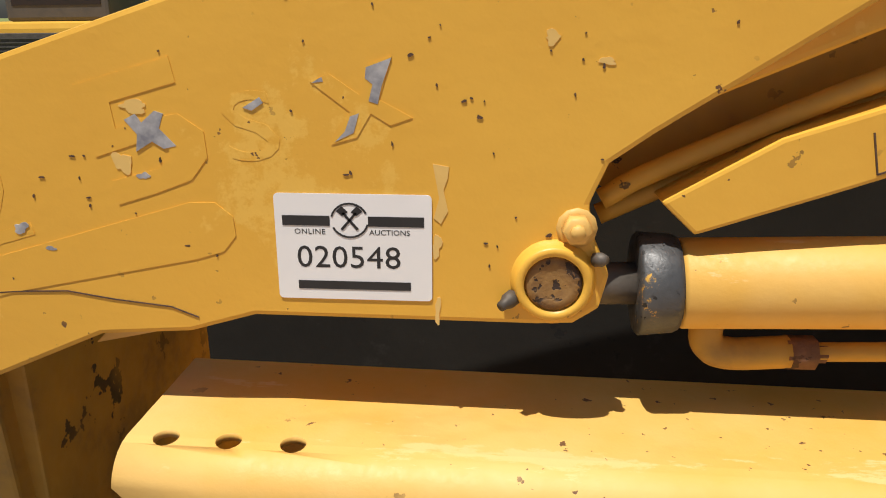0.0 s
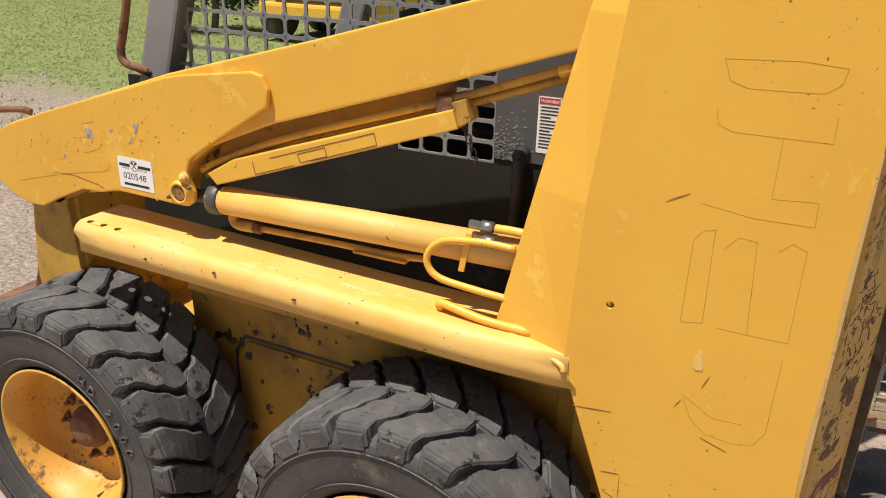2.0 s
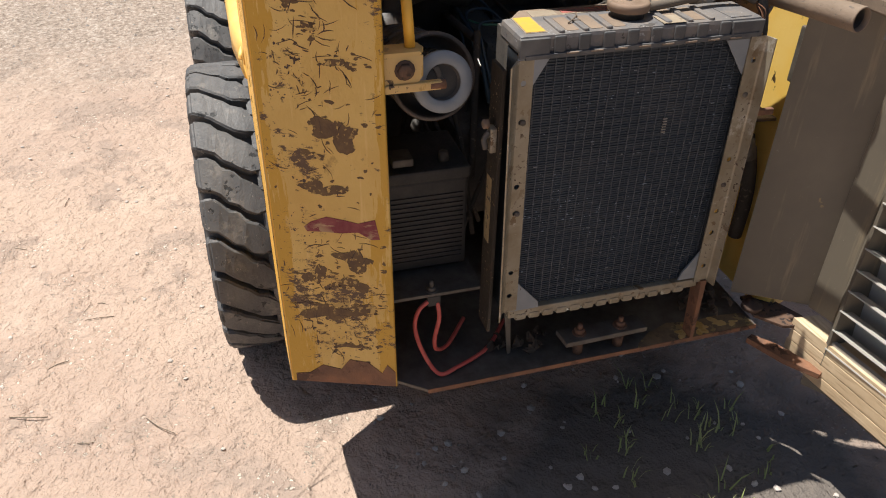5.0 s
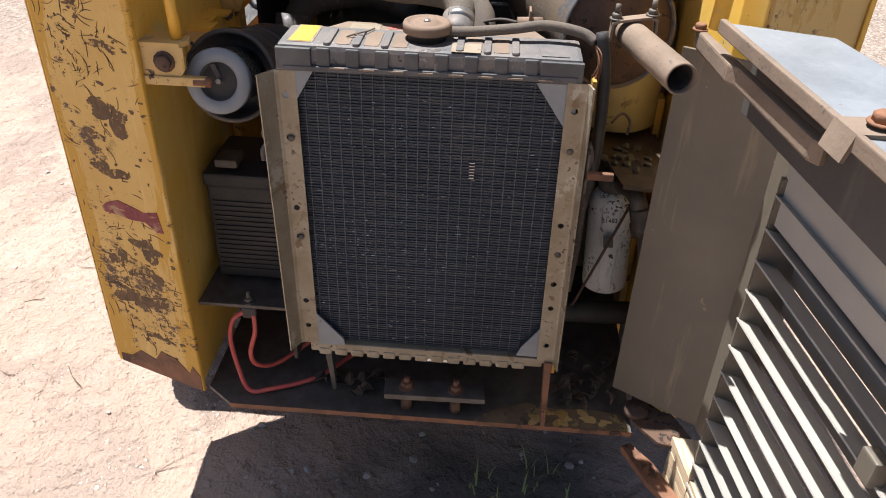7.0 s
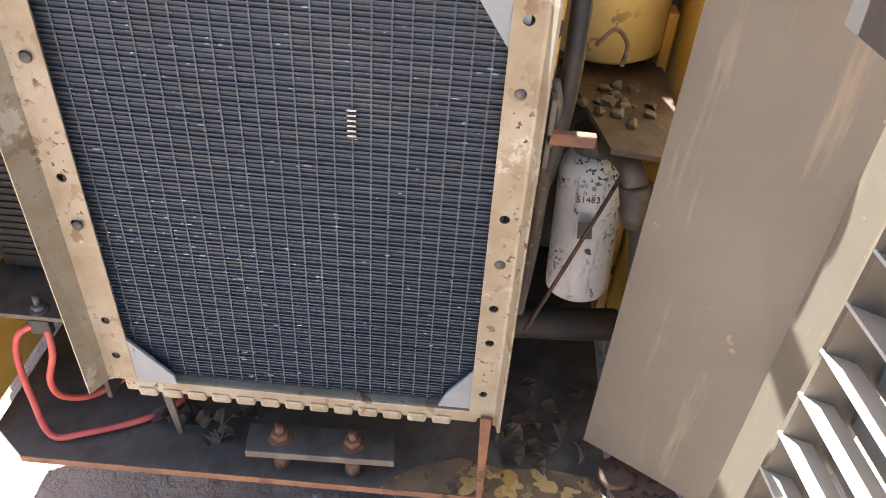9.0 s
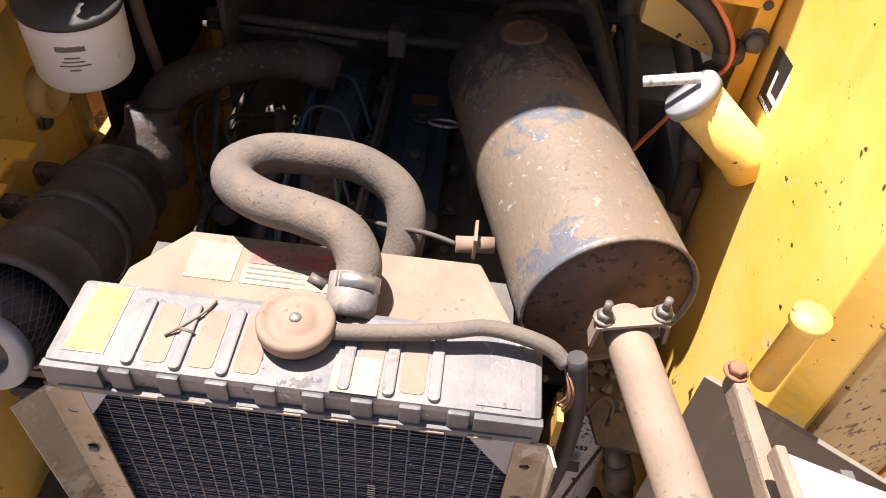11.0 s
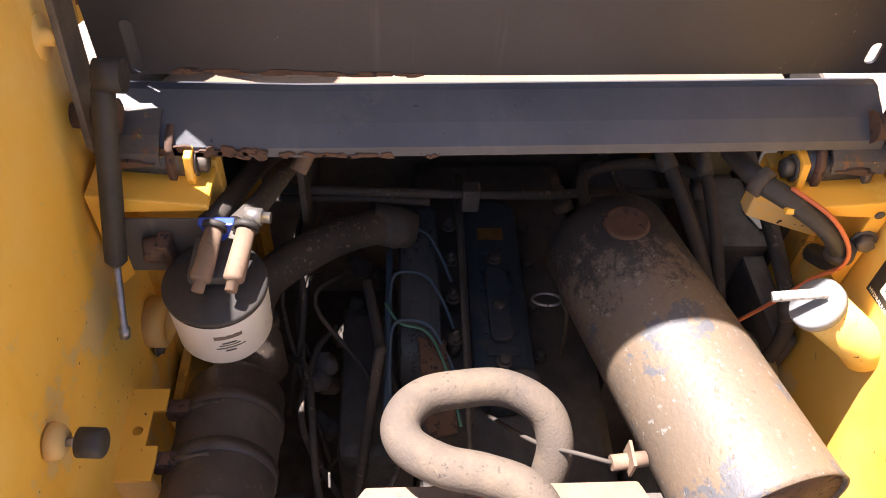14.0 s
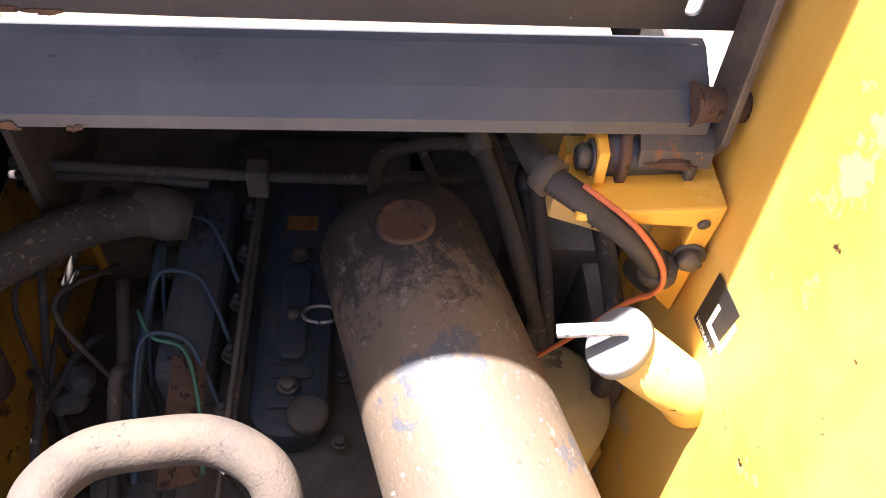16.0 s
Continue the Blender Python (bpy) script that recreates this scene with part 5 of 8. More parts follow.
def screen(x0, x1, z0, z1, px, pz, y, t=0.004, lean=0.0):
    """A punched screen: rounded openings between thin bars."""
    bm = bmesh.new()
    nx, nz = round((x1 - x0) / px), round((z1 - z0) / pz)
    for i in range(nx):
        for k in range(nz):
            cx, cz = x0 + (i + 0.5) * px, z0 + (k + 0.5) * pz
            hole = rect(cx - px / 2 + 0.0042, cz - pz / 2 + 0.0042, cx + px / 2 - 0.0042, cz + pz / 2 - 0.0042, 0.009, 3)
            outer = []
            for hx, hz in hole:
                d = max(abs(hx - cx) / (px / 2), abs(hz - cz) / (pz / 2))
                outer.append((cx + (hx - cx) / d, cz + (hz - cz) / d))
            for yy, inner in ((y, False), (y + t, True)):
                a = [bm.verts.new((hx, yy, hz)) for hx, hz in hole]
                b = [bm.verts.new((hx, yy, hz)) for hx, hz in outer]
                for q in range(len(hole)):
                    w = (q + 1) % len(hole)
                    bm.faces.new((a[q], a[w], b[w], b[q]))
                if not inner:
                    front = a
                else:
                    for q in range(len(hole)):
                        w = (q + 1) % len(hole)
                        bm.faces.new((front[q], front[w], a[w], a[q]))
    return bm


part("side_screen", screen(-1.556, -0.6785, 1.36, 1.98, 0.0585, 0.0442, CAB_Y), cab_paint, cab, "grey punched steel side screen")
part("side_screen", screen(-1.556, -0.795, 1.36, 1.98, 0.0585, 0.0442, 1.12), cab_paint, cab, "grey punched steel side screen")
# lower panel takes the darkened paint where the arm shades it
part("side_panel", cut(box((-1.72, CAB_Y - 0.002, 0.90), (-0.47, CAB_Y + 0.008, 1.36), 0.001), [box((-0.9125, 0.2, 1.2717), (-0.6785, 0.3, 1.40))]), panel_shaded, cab, "dark grey lower cab panel")
part("side_panel", box((-1.615, 1.105, 0.98), (-0.97, 1.115, 1.36), 0.001), cab_panel, cab, "dark grey lower cab panel")
part("upper_panel", prism([(-0.678, 1.285), (-0.475, 1.285), (-0.475, 1.435), (-0.475, 1.66), (-0.62, 1.66), (-0.678, 1.66)], "y", CAB_Y - 0.006, CAB_Y - 0.0025, 0.001), cab_panel, cab, "worn blue-grey panel")
part("window_screen", screen(-0.9125, -0.6785, 1.2716, 1.36, 0.0585, 0.0442, CAB_Y), cab_paint, cab)
wear = random.Random(31)
bare = bmesh.new()
for k in range(150):
    x, z = wear.gauss(-0.648, 0.022), 1.285 + abs(wear.gauss(0, 0.035))
    if -0.676 < x < -0.58:
        bare = join(bare, prism(blot(x, z, wear.uniform(0.0012, 0.0045), wear.uniform(0.001, 0.003), 2000 + k, 7, 0.3), "y", CAB_Y - 0.0068, CAB_Y - 0.005))
tagged(part("bare_flecks", bare, gusset_grey, cab), "pale flecks where paint wore off", kind="stuff")
# black sheet added inside the cab to stand in for its shade
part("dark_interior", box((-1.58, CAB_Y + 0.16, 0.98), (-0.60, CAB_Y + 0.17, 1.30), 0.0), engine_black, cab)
part("seat_back", box((-1.05, 0.45, 0.98), (-0.92, 0.92, 1.55), 0.04), black_rubber, cab)
part("grab_bar", tube([(-1.56, 0.20, 1.80), (-1.655, 0.20, 1.51), (-1.684, 0.20, 1.43), (-1.675, 0.20, 1.40), (-1.635, 0.205, 1.388), (-1.61, 0.22, 1.375)], 0.0105, 12), rust, cab, "rusted bent grab bar")
WL = frame_pose((-0.586, CAB_Y - 0.0065, 1.311), (1, 0, -0.0), (0.0, 0, 1)) @ Matrix.Diagonal((1.02, 1.07, 1, 1))
warn = part("warning_label", flat(rect(0, 0, 0.047, 0.108, 0.003), WL), paper, cab, "white and red warning label")
WL2 = WL @ Matrix.Translation((0, 0, 0.0006))
part("red_band", flat(rect(0.002, 0.094, 0.045, 0.106), WL2), ink_red, warn)
part("warning_word", words("WARNING", 0.0085, WL2 @ Matrix.Translation((0.0045, 0.0968, 0.0006))), paper, warn)
bars = bmesh.new()
for i in range(13):
    bars = flat(rect(0.005, 0.087 - 0.0064 * i, 0.005 + (0.037 if i % 4 < 3 else 0.022), 0.0895 - 0.0064 * i), WL2, 0.0005, bars)
tagged(part("text_print", bars, ink, warn), "rows of small print", kind="stuff")
part("rubber_stop", lathe([(0, 0.016), (0.03, 0.014), (0.035, 0.0)], (-0.612, CAB_Y - 0.006, 1.305), (0, -1, 0), 16), black_rubber, cab)
part("cover_box", box((-0.525, 0.215, 1.345), (-0.475, CAB_Y - 0.004, 1.44), 0.008), cab_panel, cab)
part("upright_hose", tube([(-0.612, 0.215, 1.30), (-0.614, 0.215, 1.20), (-0.62, 0.22, 1.04)], 0.013, 10), black_rubber, cab)

# ---- engine bay, seen from behind ----
# floor plate with a clipped corner
part("floor_plate", prism([(0.116, 0.285), (0.109, 1.125), (-0.98, 1.155), (-0.98, 0.215), (0.07, 0.225)], "z", 0.376, 0.385, 0.001), steel_dirty, loader, "oily rusted floor plate")
part("plate_edge", prism([(0.1165, 0.285), (0.1095, 1.125), (0.111, 1.125), (0.118, 0.285)], "z", 0.374, 0.386), rust, loader, "bare rusty plate edge")
part("worn_strip", prism([(0.113, 0.80), (0.1085, 1.12), (0.062, 1.115), (0.054, 1.04), (0.060, 0.97), (0.048, 0.91), (0.070, 0.85), (0.098, 0.81)], "z", 0.385, 0.3862), plate_ochre, loader, "ochre rust and paint left on the plate")
for i, (x, y, a, b) in enumerate(((0.088, 0.985, 0.018, 0.020), (0.078, 1.035, 0.014, 0.018), (0.094, 0.930, 0.010, 0.022), (0.072, 0.955, 0.008, 0.014), (0.090, 1.07, 0.008, 0.012))):
    part("yellow_remnant", prism(blot(x, y, a, b, 71 + i, 40, 0.55), "z", 0.3862, 0.3869), yellow_worn, loader, "yellow paint left on the plate")
step_bar = part("clamp_bar", prism([(0.062, 0.607), (0.055, 0.815), (0.106, 0.819), (0.112, 0.612)], "z", 0.428, 0.441, 0.002), steel_dirty, loader, "flat bar held by two bolts")
for y in (0.655, 0.758):
    part("clamp_bolt", hexbolt((0.084, y, 0.441), (0, 0, 1), 0.0125, 0.014, True, 0.013), rust, step_bar)
    part("spacer", lathe([(0, 0.012), (0.04, 0.012)], (0.086, y, 0.385), (0, 0, 1), 14), rust_dark, step_bar)

# radiator
rad = part("radiator", box((0.035, 0.452, 0.56), (0.0905, 0.925, 1.125), 0.0), fin_dark, loader, "dusty radiator with black fins")
nf = 104
for i in range(nf):
    z = 0.567 + 0.551 * i / (nf - 1)
    part("fin", box((0.066, 0.462, z - 0.0007), (0.0928 + 0.0008 * math.sin(i * 1.7), 0.918, z + 0.0008)), fin_metal, rad)
for i in range(25):
    y = 0.468 + 0.445 * i / 24
    part("core_tube", box((0.068, y - 0.0009, 0.56), (0.0929, y + 0.0009, 1.122)), tube_metal, rad)
rnd = random.Random(12)
for i in range(40):
    y, z = rnd.uniform(0.48, 0.90), rnd.uniform(0.58, 1.10)
    if i < 12:
        y, z = rnd.uniform(0.55, 0.75), 0.575 + rnd.uniform(0, 0.09)
    part("bent_fin", box((0.0945, y, z), (0.0965, y + rnd.uniform(0.002, 0.008), z + rnd.uniform(0.0006, 0.0012))), gusset_grey, rad)
for i in range(6):
    part("bent_fin", box((0.0945, 0.760, 0.944 + 0.0056 * i), (0.0968, 0.769, 0.946 + 0.0056 * i)), steel, rad)


def bracket_left():
    rows = [[(0.106, 0.476 + 0.012 * (1.12 - z), z), (0.107, 0.448 + 0.012 * (1.12 - z), z), (0.110, 0.443 + 0.010 * (1.12 - z), z), (0.137, 0.424 + 0.02 * (1.12 - z), z)] for z in (0.562, 0.84, 1.122)]
    return cut(sheet(rows, 0.003), [lathe([(-0.05, 0.0055), (0.05, 0.0055)], (0.107, 0.458 + 0.012 * (1.12 - z), z), (1, 0, 0), 12) for z in (0.605, 0.665, 0.81, 0.87, 1.005, 1.08)])


def bracket_right():
    rows = [[(0.106, 0.906 + 0.012 * (1.12 - z), z), (0.107, 0.936 + 0.012 * (1.12 - z), z), (0.110, 0.941 + 0.012 * (1.12 - z), z), (0.130, 0.946 + 0.012 * (1.12 - z), z)] for z in (0.555, 0.84, 1.128)]
    return cut(sheet(rows, 0.003), [lathe([(-0.05, 0.0055), (0.05, 0.0055)], (0.107, 0.921 + 0.012 * (1.12 - z), z), (1, 0, 0), 12) for z in (0.60, 0.69, 0.745, 0.81, 0.87, 1.012, 1.082)])


part("side_bracket", bracket_left(), galv, rad, "tarnished zinc side bracket")
part("side_bracket", bracket_right(), galv, rad, "tarnished zinc side bracket")
for y, z in ((0.462, 1.005), (0.465, 0.81), (0.926, 0.81), (0.923, 1.012)):
    part("bracket_rivet", lathe([(0, 0.006), (0.0022, 0.0055), (0.003, 0)], (0.1085, y, z), (1, 0, 0), 12), steel_dirty, rad)
for pts in ([(0.446, 1.126), (0.505, 1.122), (0.462, 1.048), (0.447, 1.040)], [(0.857, 1.124), (0.926, 1.132), (0.922, 1.046), (0.905, 1.055)], [(0.470, 0.638), (0.478, 0.638), (0.532, 0.575), (0.535, 0.556), (0.470, 0.556)], [(0.925, 0.642), (0.917, 0.642), (0.880, 0.588), (0.872, 0.566), (0.925, 0.566)]):
    part("corner_gusset", prism(pts, "x", 0.101, 0.1055, 0.0008), gusset_grey, rad, "grey corner gusset")
lower = box((0.04, 0.465, 0.540), (0.106, 0.925, 0.562), 0.004)
for i in range(13):
    lower = box((0.06, 0.481 + 0.032 * i, 0.533), (0.1085, 0.507 + 0.032 * i, 0.550), 0.005, None, lower)
part("lower_tank", lower, galv, rad, "dented lower tank")
part("foot", prism([(0.475, 0.54), (0.49, 0.54), (0.50, 0.39), (0.492, 0.386)], "x", 0.05, 0.055), steel_dirty, rad)
part("foot", prism([(0.928, 0.56), (0.942, 0.56), (0.945, 0.386), (0.937, 0.386)], "x", 0.08, 0.115), rust, rad)

TOPZ = 1.163
top = box((0.000, 0.448, 1.128), (0.102, 0.927, TOPZ), 0.008)
part("top_tank", top, tank_metal, rad, "dust-covered black top tank")
for i, y in enumerate((0.527, 0.573, 0.618, 0.735, 0.778, 0.822)):
    part("pressed_rib", prism(rect(0.018, y - 0.006, 0.098, y + 0.006, 0.005), "z", TOPZ - 0.002, TOPZ + 0.004, 0.002), tank_metal, rad)
for i, y in enumerate((0.55, 0.596, 0.64, 0.757, 0.80)):
    part("dust_pocket", prism(rect(0.022, y - 0.012, 0.092, y + 0.012, 0.005), "z", TOPZ - 0.001, TOPZ + 0.0008), dust_tan, rad)
for i in range(8):
    y = 0.522 + 0.0465 * i
    part("front_rib", box((0.100, y - 0.011, 1.130), (0.1065, y + 0.011, 1.160), 0.003), tank_front, rad)
part("crimp_strip", prism([(0.458, 1.122), (0.458, 1.130), (0.92, 1.137), (0.92, 1.128)], "x", 0.09, 0.1095, 0.001), tank_front, rad)
for i in range(8):
    y = 0.545 + 0.0465 * i
    part("crimp_tab", box((0.107, y - 0.012, 1.1285), (0.1115, y + 0.012, 1.1315), 0.0008), dust_tan, rad)
for y0, y1 in ((0.447, 0.503), (0.862, 0.928)):
    part("end_flange", box((0.098, y0, 1.124), (0.1075, y1, 1.1585), 0.0015), tank_front, rad)
part("tank_label", prism([(0.006, 0.465), (0.006, 0.503), (0.090, 0.503), (0.090, 0.462)], "z", TOPZ, TOPZ + 0.0008), paper_old, rad)
part("yellow_label", prism([(0.009, 0.468), (0.009, 0.500), (0.087, 0.500), (0.087, 0.465)], "z", TOPZ + 0.0008, TOPZ + 0.0014), label_yellow, rad, "yellow tank label")
part("pale_label", prism(rect(0.058, 0.722, 0.100, 0.768), "z", TOPZ + 0.001, TOPZ + 0.0016), paper_old, rad)
part("stamped_plate", prism([(0.040, 0.858), (0.045, 0.905), (0.095, 0.905), (0.095, 0.862)], "z", TOPZ, TOPZ + 0.001), tank_metal, rad)
part("dead_twig", tube([(0.062, 0.553, TOPZ + 0.003), (0.052, 0.565, TOPZ + 0.005), (0.030, 0.582, TOPZ + 0.004), (0.012, 0.590, TOPZ + 0.003)], 0.0015, 5), bark, rad)
part("twig_fork", tube([(0.052, 0.565, TOPZ + 0.004), (0.055, 0.580, TOPZ + 0.003)], 0.0022, 5), bark, rad)
CAPC = (0.040, 0.679, TOPZ)
part("filler_neck", lathe([(-0.004, 0.031), (0.010, 0.031), (0.010, 0.034), (0.013, 0.034)], CAPC, (0, 0, 1), 32), black_rubber, rad)
cap = part("radiator_cap", lathe([(0.012, 0.034), (0.013, 0.0385), (0.024, 0.039), (0.028, 0.037), (0.0285, 0.032), (0.0265, 0.030), (0.0265, 0.020), (0.0285, 0.018), (0.0285, 0.0)], CAPC, (0, 0, 1), 40), tan_plastic, rad, "dusty radiator cap")
part("cap_rivet", lathe([(0.0285, 0.0062), (0.031, 0.005), (0.0315, 0)], CAPC, (0, 0, 1), 16), steel, cap)
part("neck_cover", lathe([(-0.01, 0.025), (0.0, 0.027), (0.035, 0.027), (0.035, 0.022)], (-0.004, 0.725, 1.160), (-0.85, 0.0, 0.5), 24), tank_metal, rad)
part("overflow_hose", tube([(0.040, 0.715, 1.176), (0.036, 0.76, 1.178), (0.030, 0.82, 1.184), (0.022, 0.87, 1.189), (0.030, 0.925, 1.183), (0.042, 0.948, 1.172)], 0.0085, 10), hose_dusty, rad, "dusty overflow hose")
for i in range(9):
    part("frayed_wire", tube([(0.042, 0.946, 1.172), (0.050 + 0.002 * i, 0.955 + 0.0015 * (i % 3), 1.155 - 0.004 * (i % 4)), (0.056, 0.957 - 0.003 * (i % 4), 1.135 - 0.005 * i)], 0.0013, 5, 4), rust, rad, "frayed copper wire")
part("loom", tube([(0.045, 0.955, 1.19), (0.055, 0.968, 1.12), (0.060, 0.972, 1.02), (0.058, 0.968, 0.93), (0.04, 0.962, 0.86)], 0.010, 10), black_rubber, rad, "black split loom")
part("drain_tube", tube([(0.055, 0.962, 0.95), (0.055, 0.963, 0.80), (0.06, 0.958, 0.70)], 0.008, 8), hose_dark, rad)
lat = part("hold_down", box((0.085, 0.952, 0.935), (0.110, 0.958, 1.01), 0.002), steel_dirty, rad, "rusted radiator latch")
part("latch_arm", box((0.100, 0.952, 0.962), (0.110, 1.000, 0.975), 0.002), rust, lat)
part("latch_clip", tube([(0.09, 0.955, 1.02), (0.09, 0.962, 0.99), (0.09, 0.958, 0.95)], 0.004, 8), steel_dirty, lat)
part("side_frame", box((0.04, 0.948, 0.50), (0.075, 0.955, 1.12), 0.001), yellow_dirty, rad)
part("side_frame", box((0.03, 0.425, 0.50), (0.09, 0.432, 1.10), 0.001), dark_frame, rad)
part("side_label", prism(rect(0.040, 0.72, 0.066, 0.87), "y", 0.4238, 0.425), label_dim, rad)

hook = part("hold_down", box((0.058, 0.412, 0.935), (0.082, 0.4245, 0.985), 0.003), galv, rad, "small plated radiator latch")
part("latch_arm", tube([(0.070, 0.412, 0.975), (0.074, 0.402, 0.962), (0.080, 0.404, 0.945)], 0.006, 8), steel_dirty, hook)
part("latch_knob", lathe([(0, 0.009), (0.010, 0.009), (0.012, 0.006), (0.012, 0.0)], (0.066, 0.412, 0.99), (0, -1, 0), 12), tan_plastic, hook)

# fan shroud with its labels
shroud = part("fan_shroud", prism([(-0.005, 0.470), (-0.040, 0.474), (-0.105, 0.523), (-0.108, 0.858), (-0.030, 0.895), (-0.005, 0.898)], "z", 1.118, 1.140, 0.004), dust_tan, loader, "dust-covered fan shroud")
part("shroud_wall", box((-0.10, 0.48, 0.60), (0.03, 0.90, 1.119), 0.0), engine_black, shroud)
part("shroud_side", prism([(-0.005, 0.470), (-0.04, 0.474), (-0.105, 0.523), (-0.105, 0.530), (-0.005, 0.480)], "z", 0.60, 1.12), engine_black, shroud)
# unseen plate added to keep sun spots off the floor plate
part("shroud_side", box((-0.25, 0.930, 0.60), (0.03, 0.936, 1.0), 0.001), engine_black, shroud)
SH = frame_pose((-0.036, 0.534, 1.1402), (0, 1, 0), (-1, 0, 0))
part("worn_label", flat(rect(0, 0, 0.053, 0.055), SH), paper_old, shroud)
dl = part("danger_label", flat(rect(0.062, 0.0, 0.190, 0.029), SH), paper_old, shroud, "faded danger label")
SH2 = SH @ Matrix.Translation((0, 0, 0.0006))
part("red_panel", flat(rect(0.066, 0.030, 0.190, 0.053), SH, 0.0007), faded_red, dl)
part("danger_word", words("DANGER", 0.019, SH2 @ Matrix.Translation((0.086, 0.034, 0.0005))), tan_plastic, dl)
tb = bmesh.new()
for i in range(3):
    tb = flat(rect(0.067, 0.0215 - 0.0075 * i, 0.184 - 0.05 * (i == 2), 0.0235 - 0.0075 * i), SH2, 0.0004, tb)
tagged(part("text_print", tb, steel_dirty, dl), "rows of small print", kind="stuff")
part("wire_connector", lathe([(0, 0.010), (0.045, 0.010)], (-0.128, 0.826, 1.146), (-0.1, 1, 0.02), 14), tan_plastic, shroud)
part("wire_tie", box((-0.146, 0.846, 1.140), (-0.112, 0.850, 1.172), 0.001), tan_plastic, shroud)
part("sensor_wire", tube([(-0.128, 0.828, 1.146), (-0.14, 0.79, 1.146), (-0.17, 0.74, 1.12), (-0.24, 0.69, 1.06)], 0.0032, 6), hose_dark, shroud)

# upper coolant hose
HOSE = [(-0.018, 0.726, 1.170), (-0.045, 0.727, 1.188), (-0.072, 0.706, 1.202), (-0.090, 0.660, 1.204), (-0.102, 0.615, 1.202), (-0.128, 0.574, 1.200), (-0.162, 0.566, 1.196), (-0.198, 0.592, 1.188), (-0.214, 0.640, 1.180), (-0.222, 0.700, 1.168), (-0.200, 0.750, 1.150), (-0.165, 0.765, 1.120), (-0.13, 0.755, 1.07)]
hose = part("coolant_hose", tube(HOSE, 0.0242, 18, 8), hose_dusty, loader, "dusty curved coolant hose")
part("hose_clamp", lathe([(-0.008, 0.0255), (-0.008, 0.0268), (0.008, 0.0268), (0.008, 0.0255)], (-0.026, 0.726, 1.174), (-0.85, 0.0, 0.5), 28, caps=False), steel, hose, "steel hose clamp")
part("clamp_screw", lathe([(0, 0.006), (0.018, 0.006), (0.018, 0.0)], (-0.020, 0.695, 1.172), (-0.3, -0.9, 0.3), 8), steel_dirty, hose)

# muffler and tailpipe
MA = Vector((-0.517, 0.8728, 1.1465))
MB = Vector((-0.052, 0.997, 1.163))
ML = (MB - MA).length
mdir = (MB - MA).normalized()
muf = part("muffler", lathe([(-0.004, 0.0), (-0.002, 0.045), (0.006, 0.075), (0.018, 0.090), (0.034, 0.097), (0.050, 0.098), (ML * 0.5, 0.0985), (ML - 0.006, 0.098), (ML + 0.003, 0.0995), (ML + 0.003, 0.096), (ML - 0.004, 0.094), (ML - 0.004, 0.0)], MA, mdir, 56), muffler_mat, loader, "dusty scaled steel muffler")
part("end_disc", lathe([(ML - 0.004, 0.093), (ML - 0.001, 0.093), (ML - 0.001, 0.0)], MA, mdir, 48), rust_dark, muf)
part("seam", tube([MA + mdir * 0.01 + Vector((0, -0.075, -0.063)), MB - mdir * 0.01 + Vector((0, -0.075, -0.063))], 0.003, 6), rust, muf)
part("inlet_boss", lathe([(-0.006, 0.033), (0.001, 0.032), (0.002, 0.028), (0.0, 0.024), (0.001, 0.0)], (-0.439, 0.884, 1.2475), (0, -0.10, 1), 28), rust_dark, muf, "rusted round plug")
pipe_dir = Vector((0.225, 0.046, 0.006))
pipe = part("tailpipe", lathe([(0.0, 0.021), (0.018, 0.0235), (0.232, 0.0235), (0.234, 0.0225), (0.234, 0.0205), (0.222, 0.0203)], (-0.028, 1.006, 1.172), pipe_dir, 32, caps=False), dust_tan, loader, "dusty tailpipe")
part("inner_bore", lathe([(0.05, 0.0), (0.0502, 0.0204), (0.2225, 0.0204)], (-0.028, 1.006, 1.172), pipe_dir, 24, caps=False), engine_black, pipe)
part("saddle_clamp", sheet([[(x, 0.972, 1.165), (x, 0.974, 1.195), (x, 0.985, 1.200), (x - 0.008, 1.036, 1.206), (x - 0.008, 1.047, 1.202), (x - 0.008, 1.049, 1.175)] for x in (-0.010, 0.012)], 0.004), dust_tan, pipe)
for x, y, z in ((0.0, 0.981, 1.199), (-0.008, 1.039, 1.206)):
    part("clamp_stud", hexbolt((x, y, z), (0, 0, 1), 0.0085, 0.010, True, 0.014), steel_dirty, pipe)

# air cleaner
AC0 = Vector((0.047, 0.328, 1.072))
adir = Vector((-0.30, -0.006, -0.072)).normalized()
air = part("air_cleaner", lathe([(0.115, 0.050), (0.115, 0.0715), (0.066, 0.0735), (0.0615, 0.0755), (0.0615, 0.0800), (0.064, 0.0825), (0.073, 0.0825), (0.0745, 0.0785), (0.088, 0.0780), (0.0895, 0.0745), (0.14, 0.0735), (0.142, 0.075), (0.146, 0.0735), (0.21, 0.073), (0.30, 0.073), (0.302, 0.075), (0.306, 0.073), (0.37, 0.072), (0.39, 0.060), (0.395, 0.0)], AC0, adir, 48), canister, loader, "dusty black air cleaner with its cover off")
part("filter_element", lathe([(0.008, 0.0480), (0.13, 0.0480), (0.13, 0.0)], AC0, adir, 40), black_rubber, air)
mesh = bmesh.new()
aq = adir.to_track_quat("Z", "Y").to_matrix()
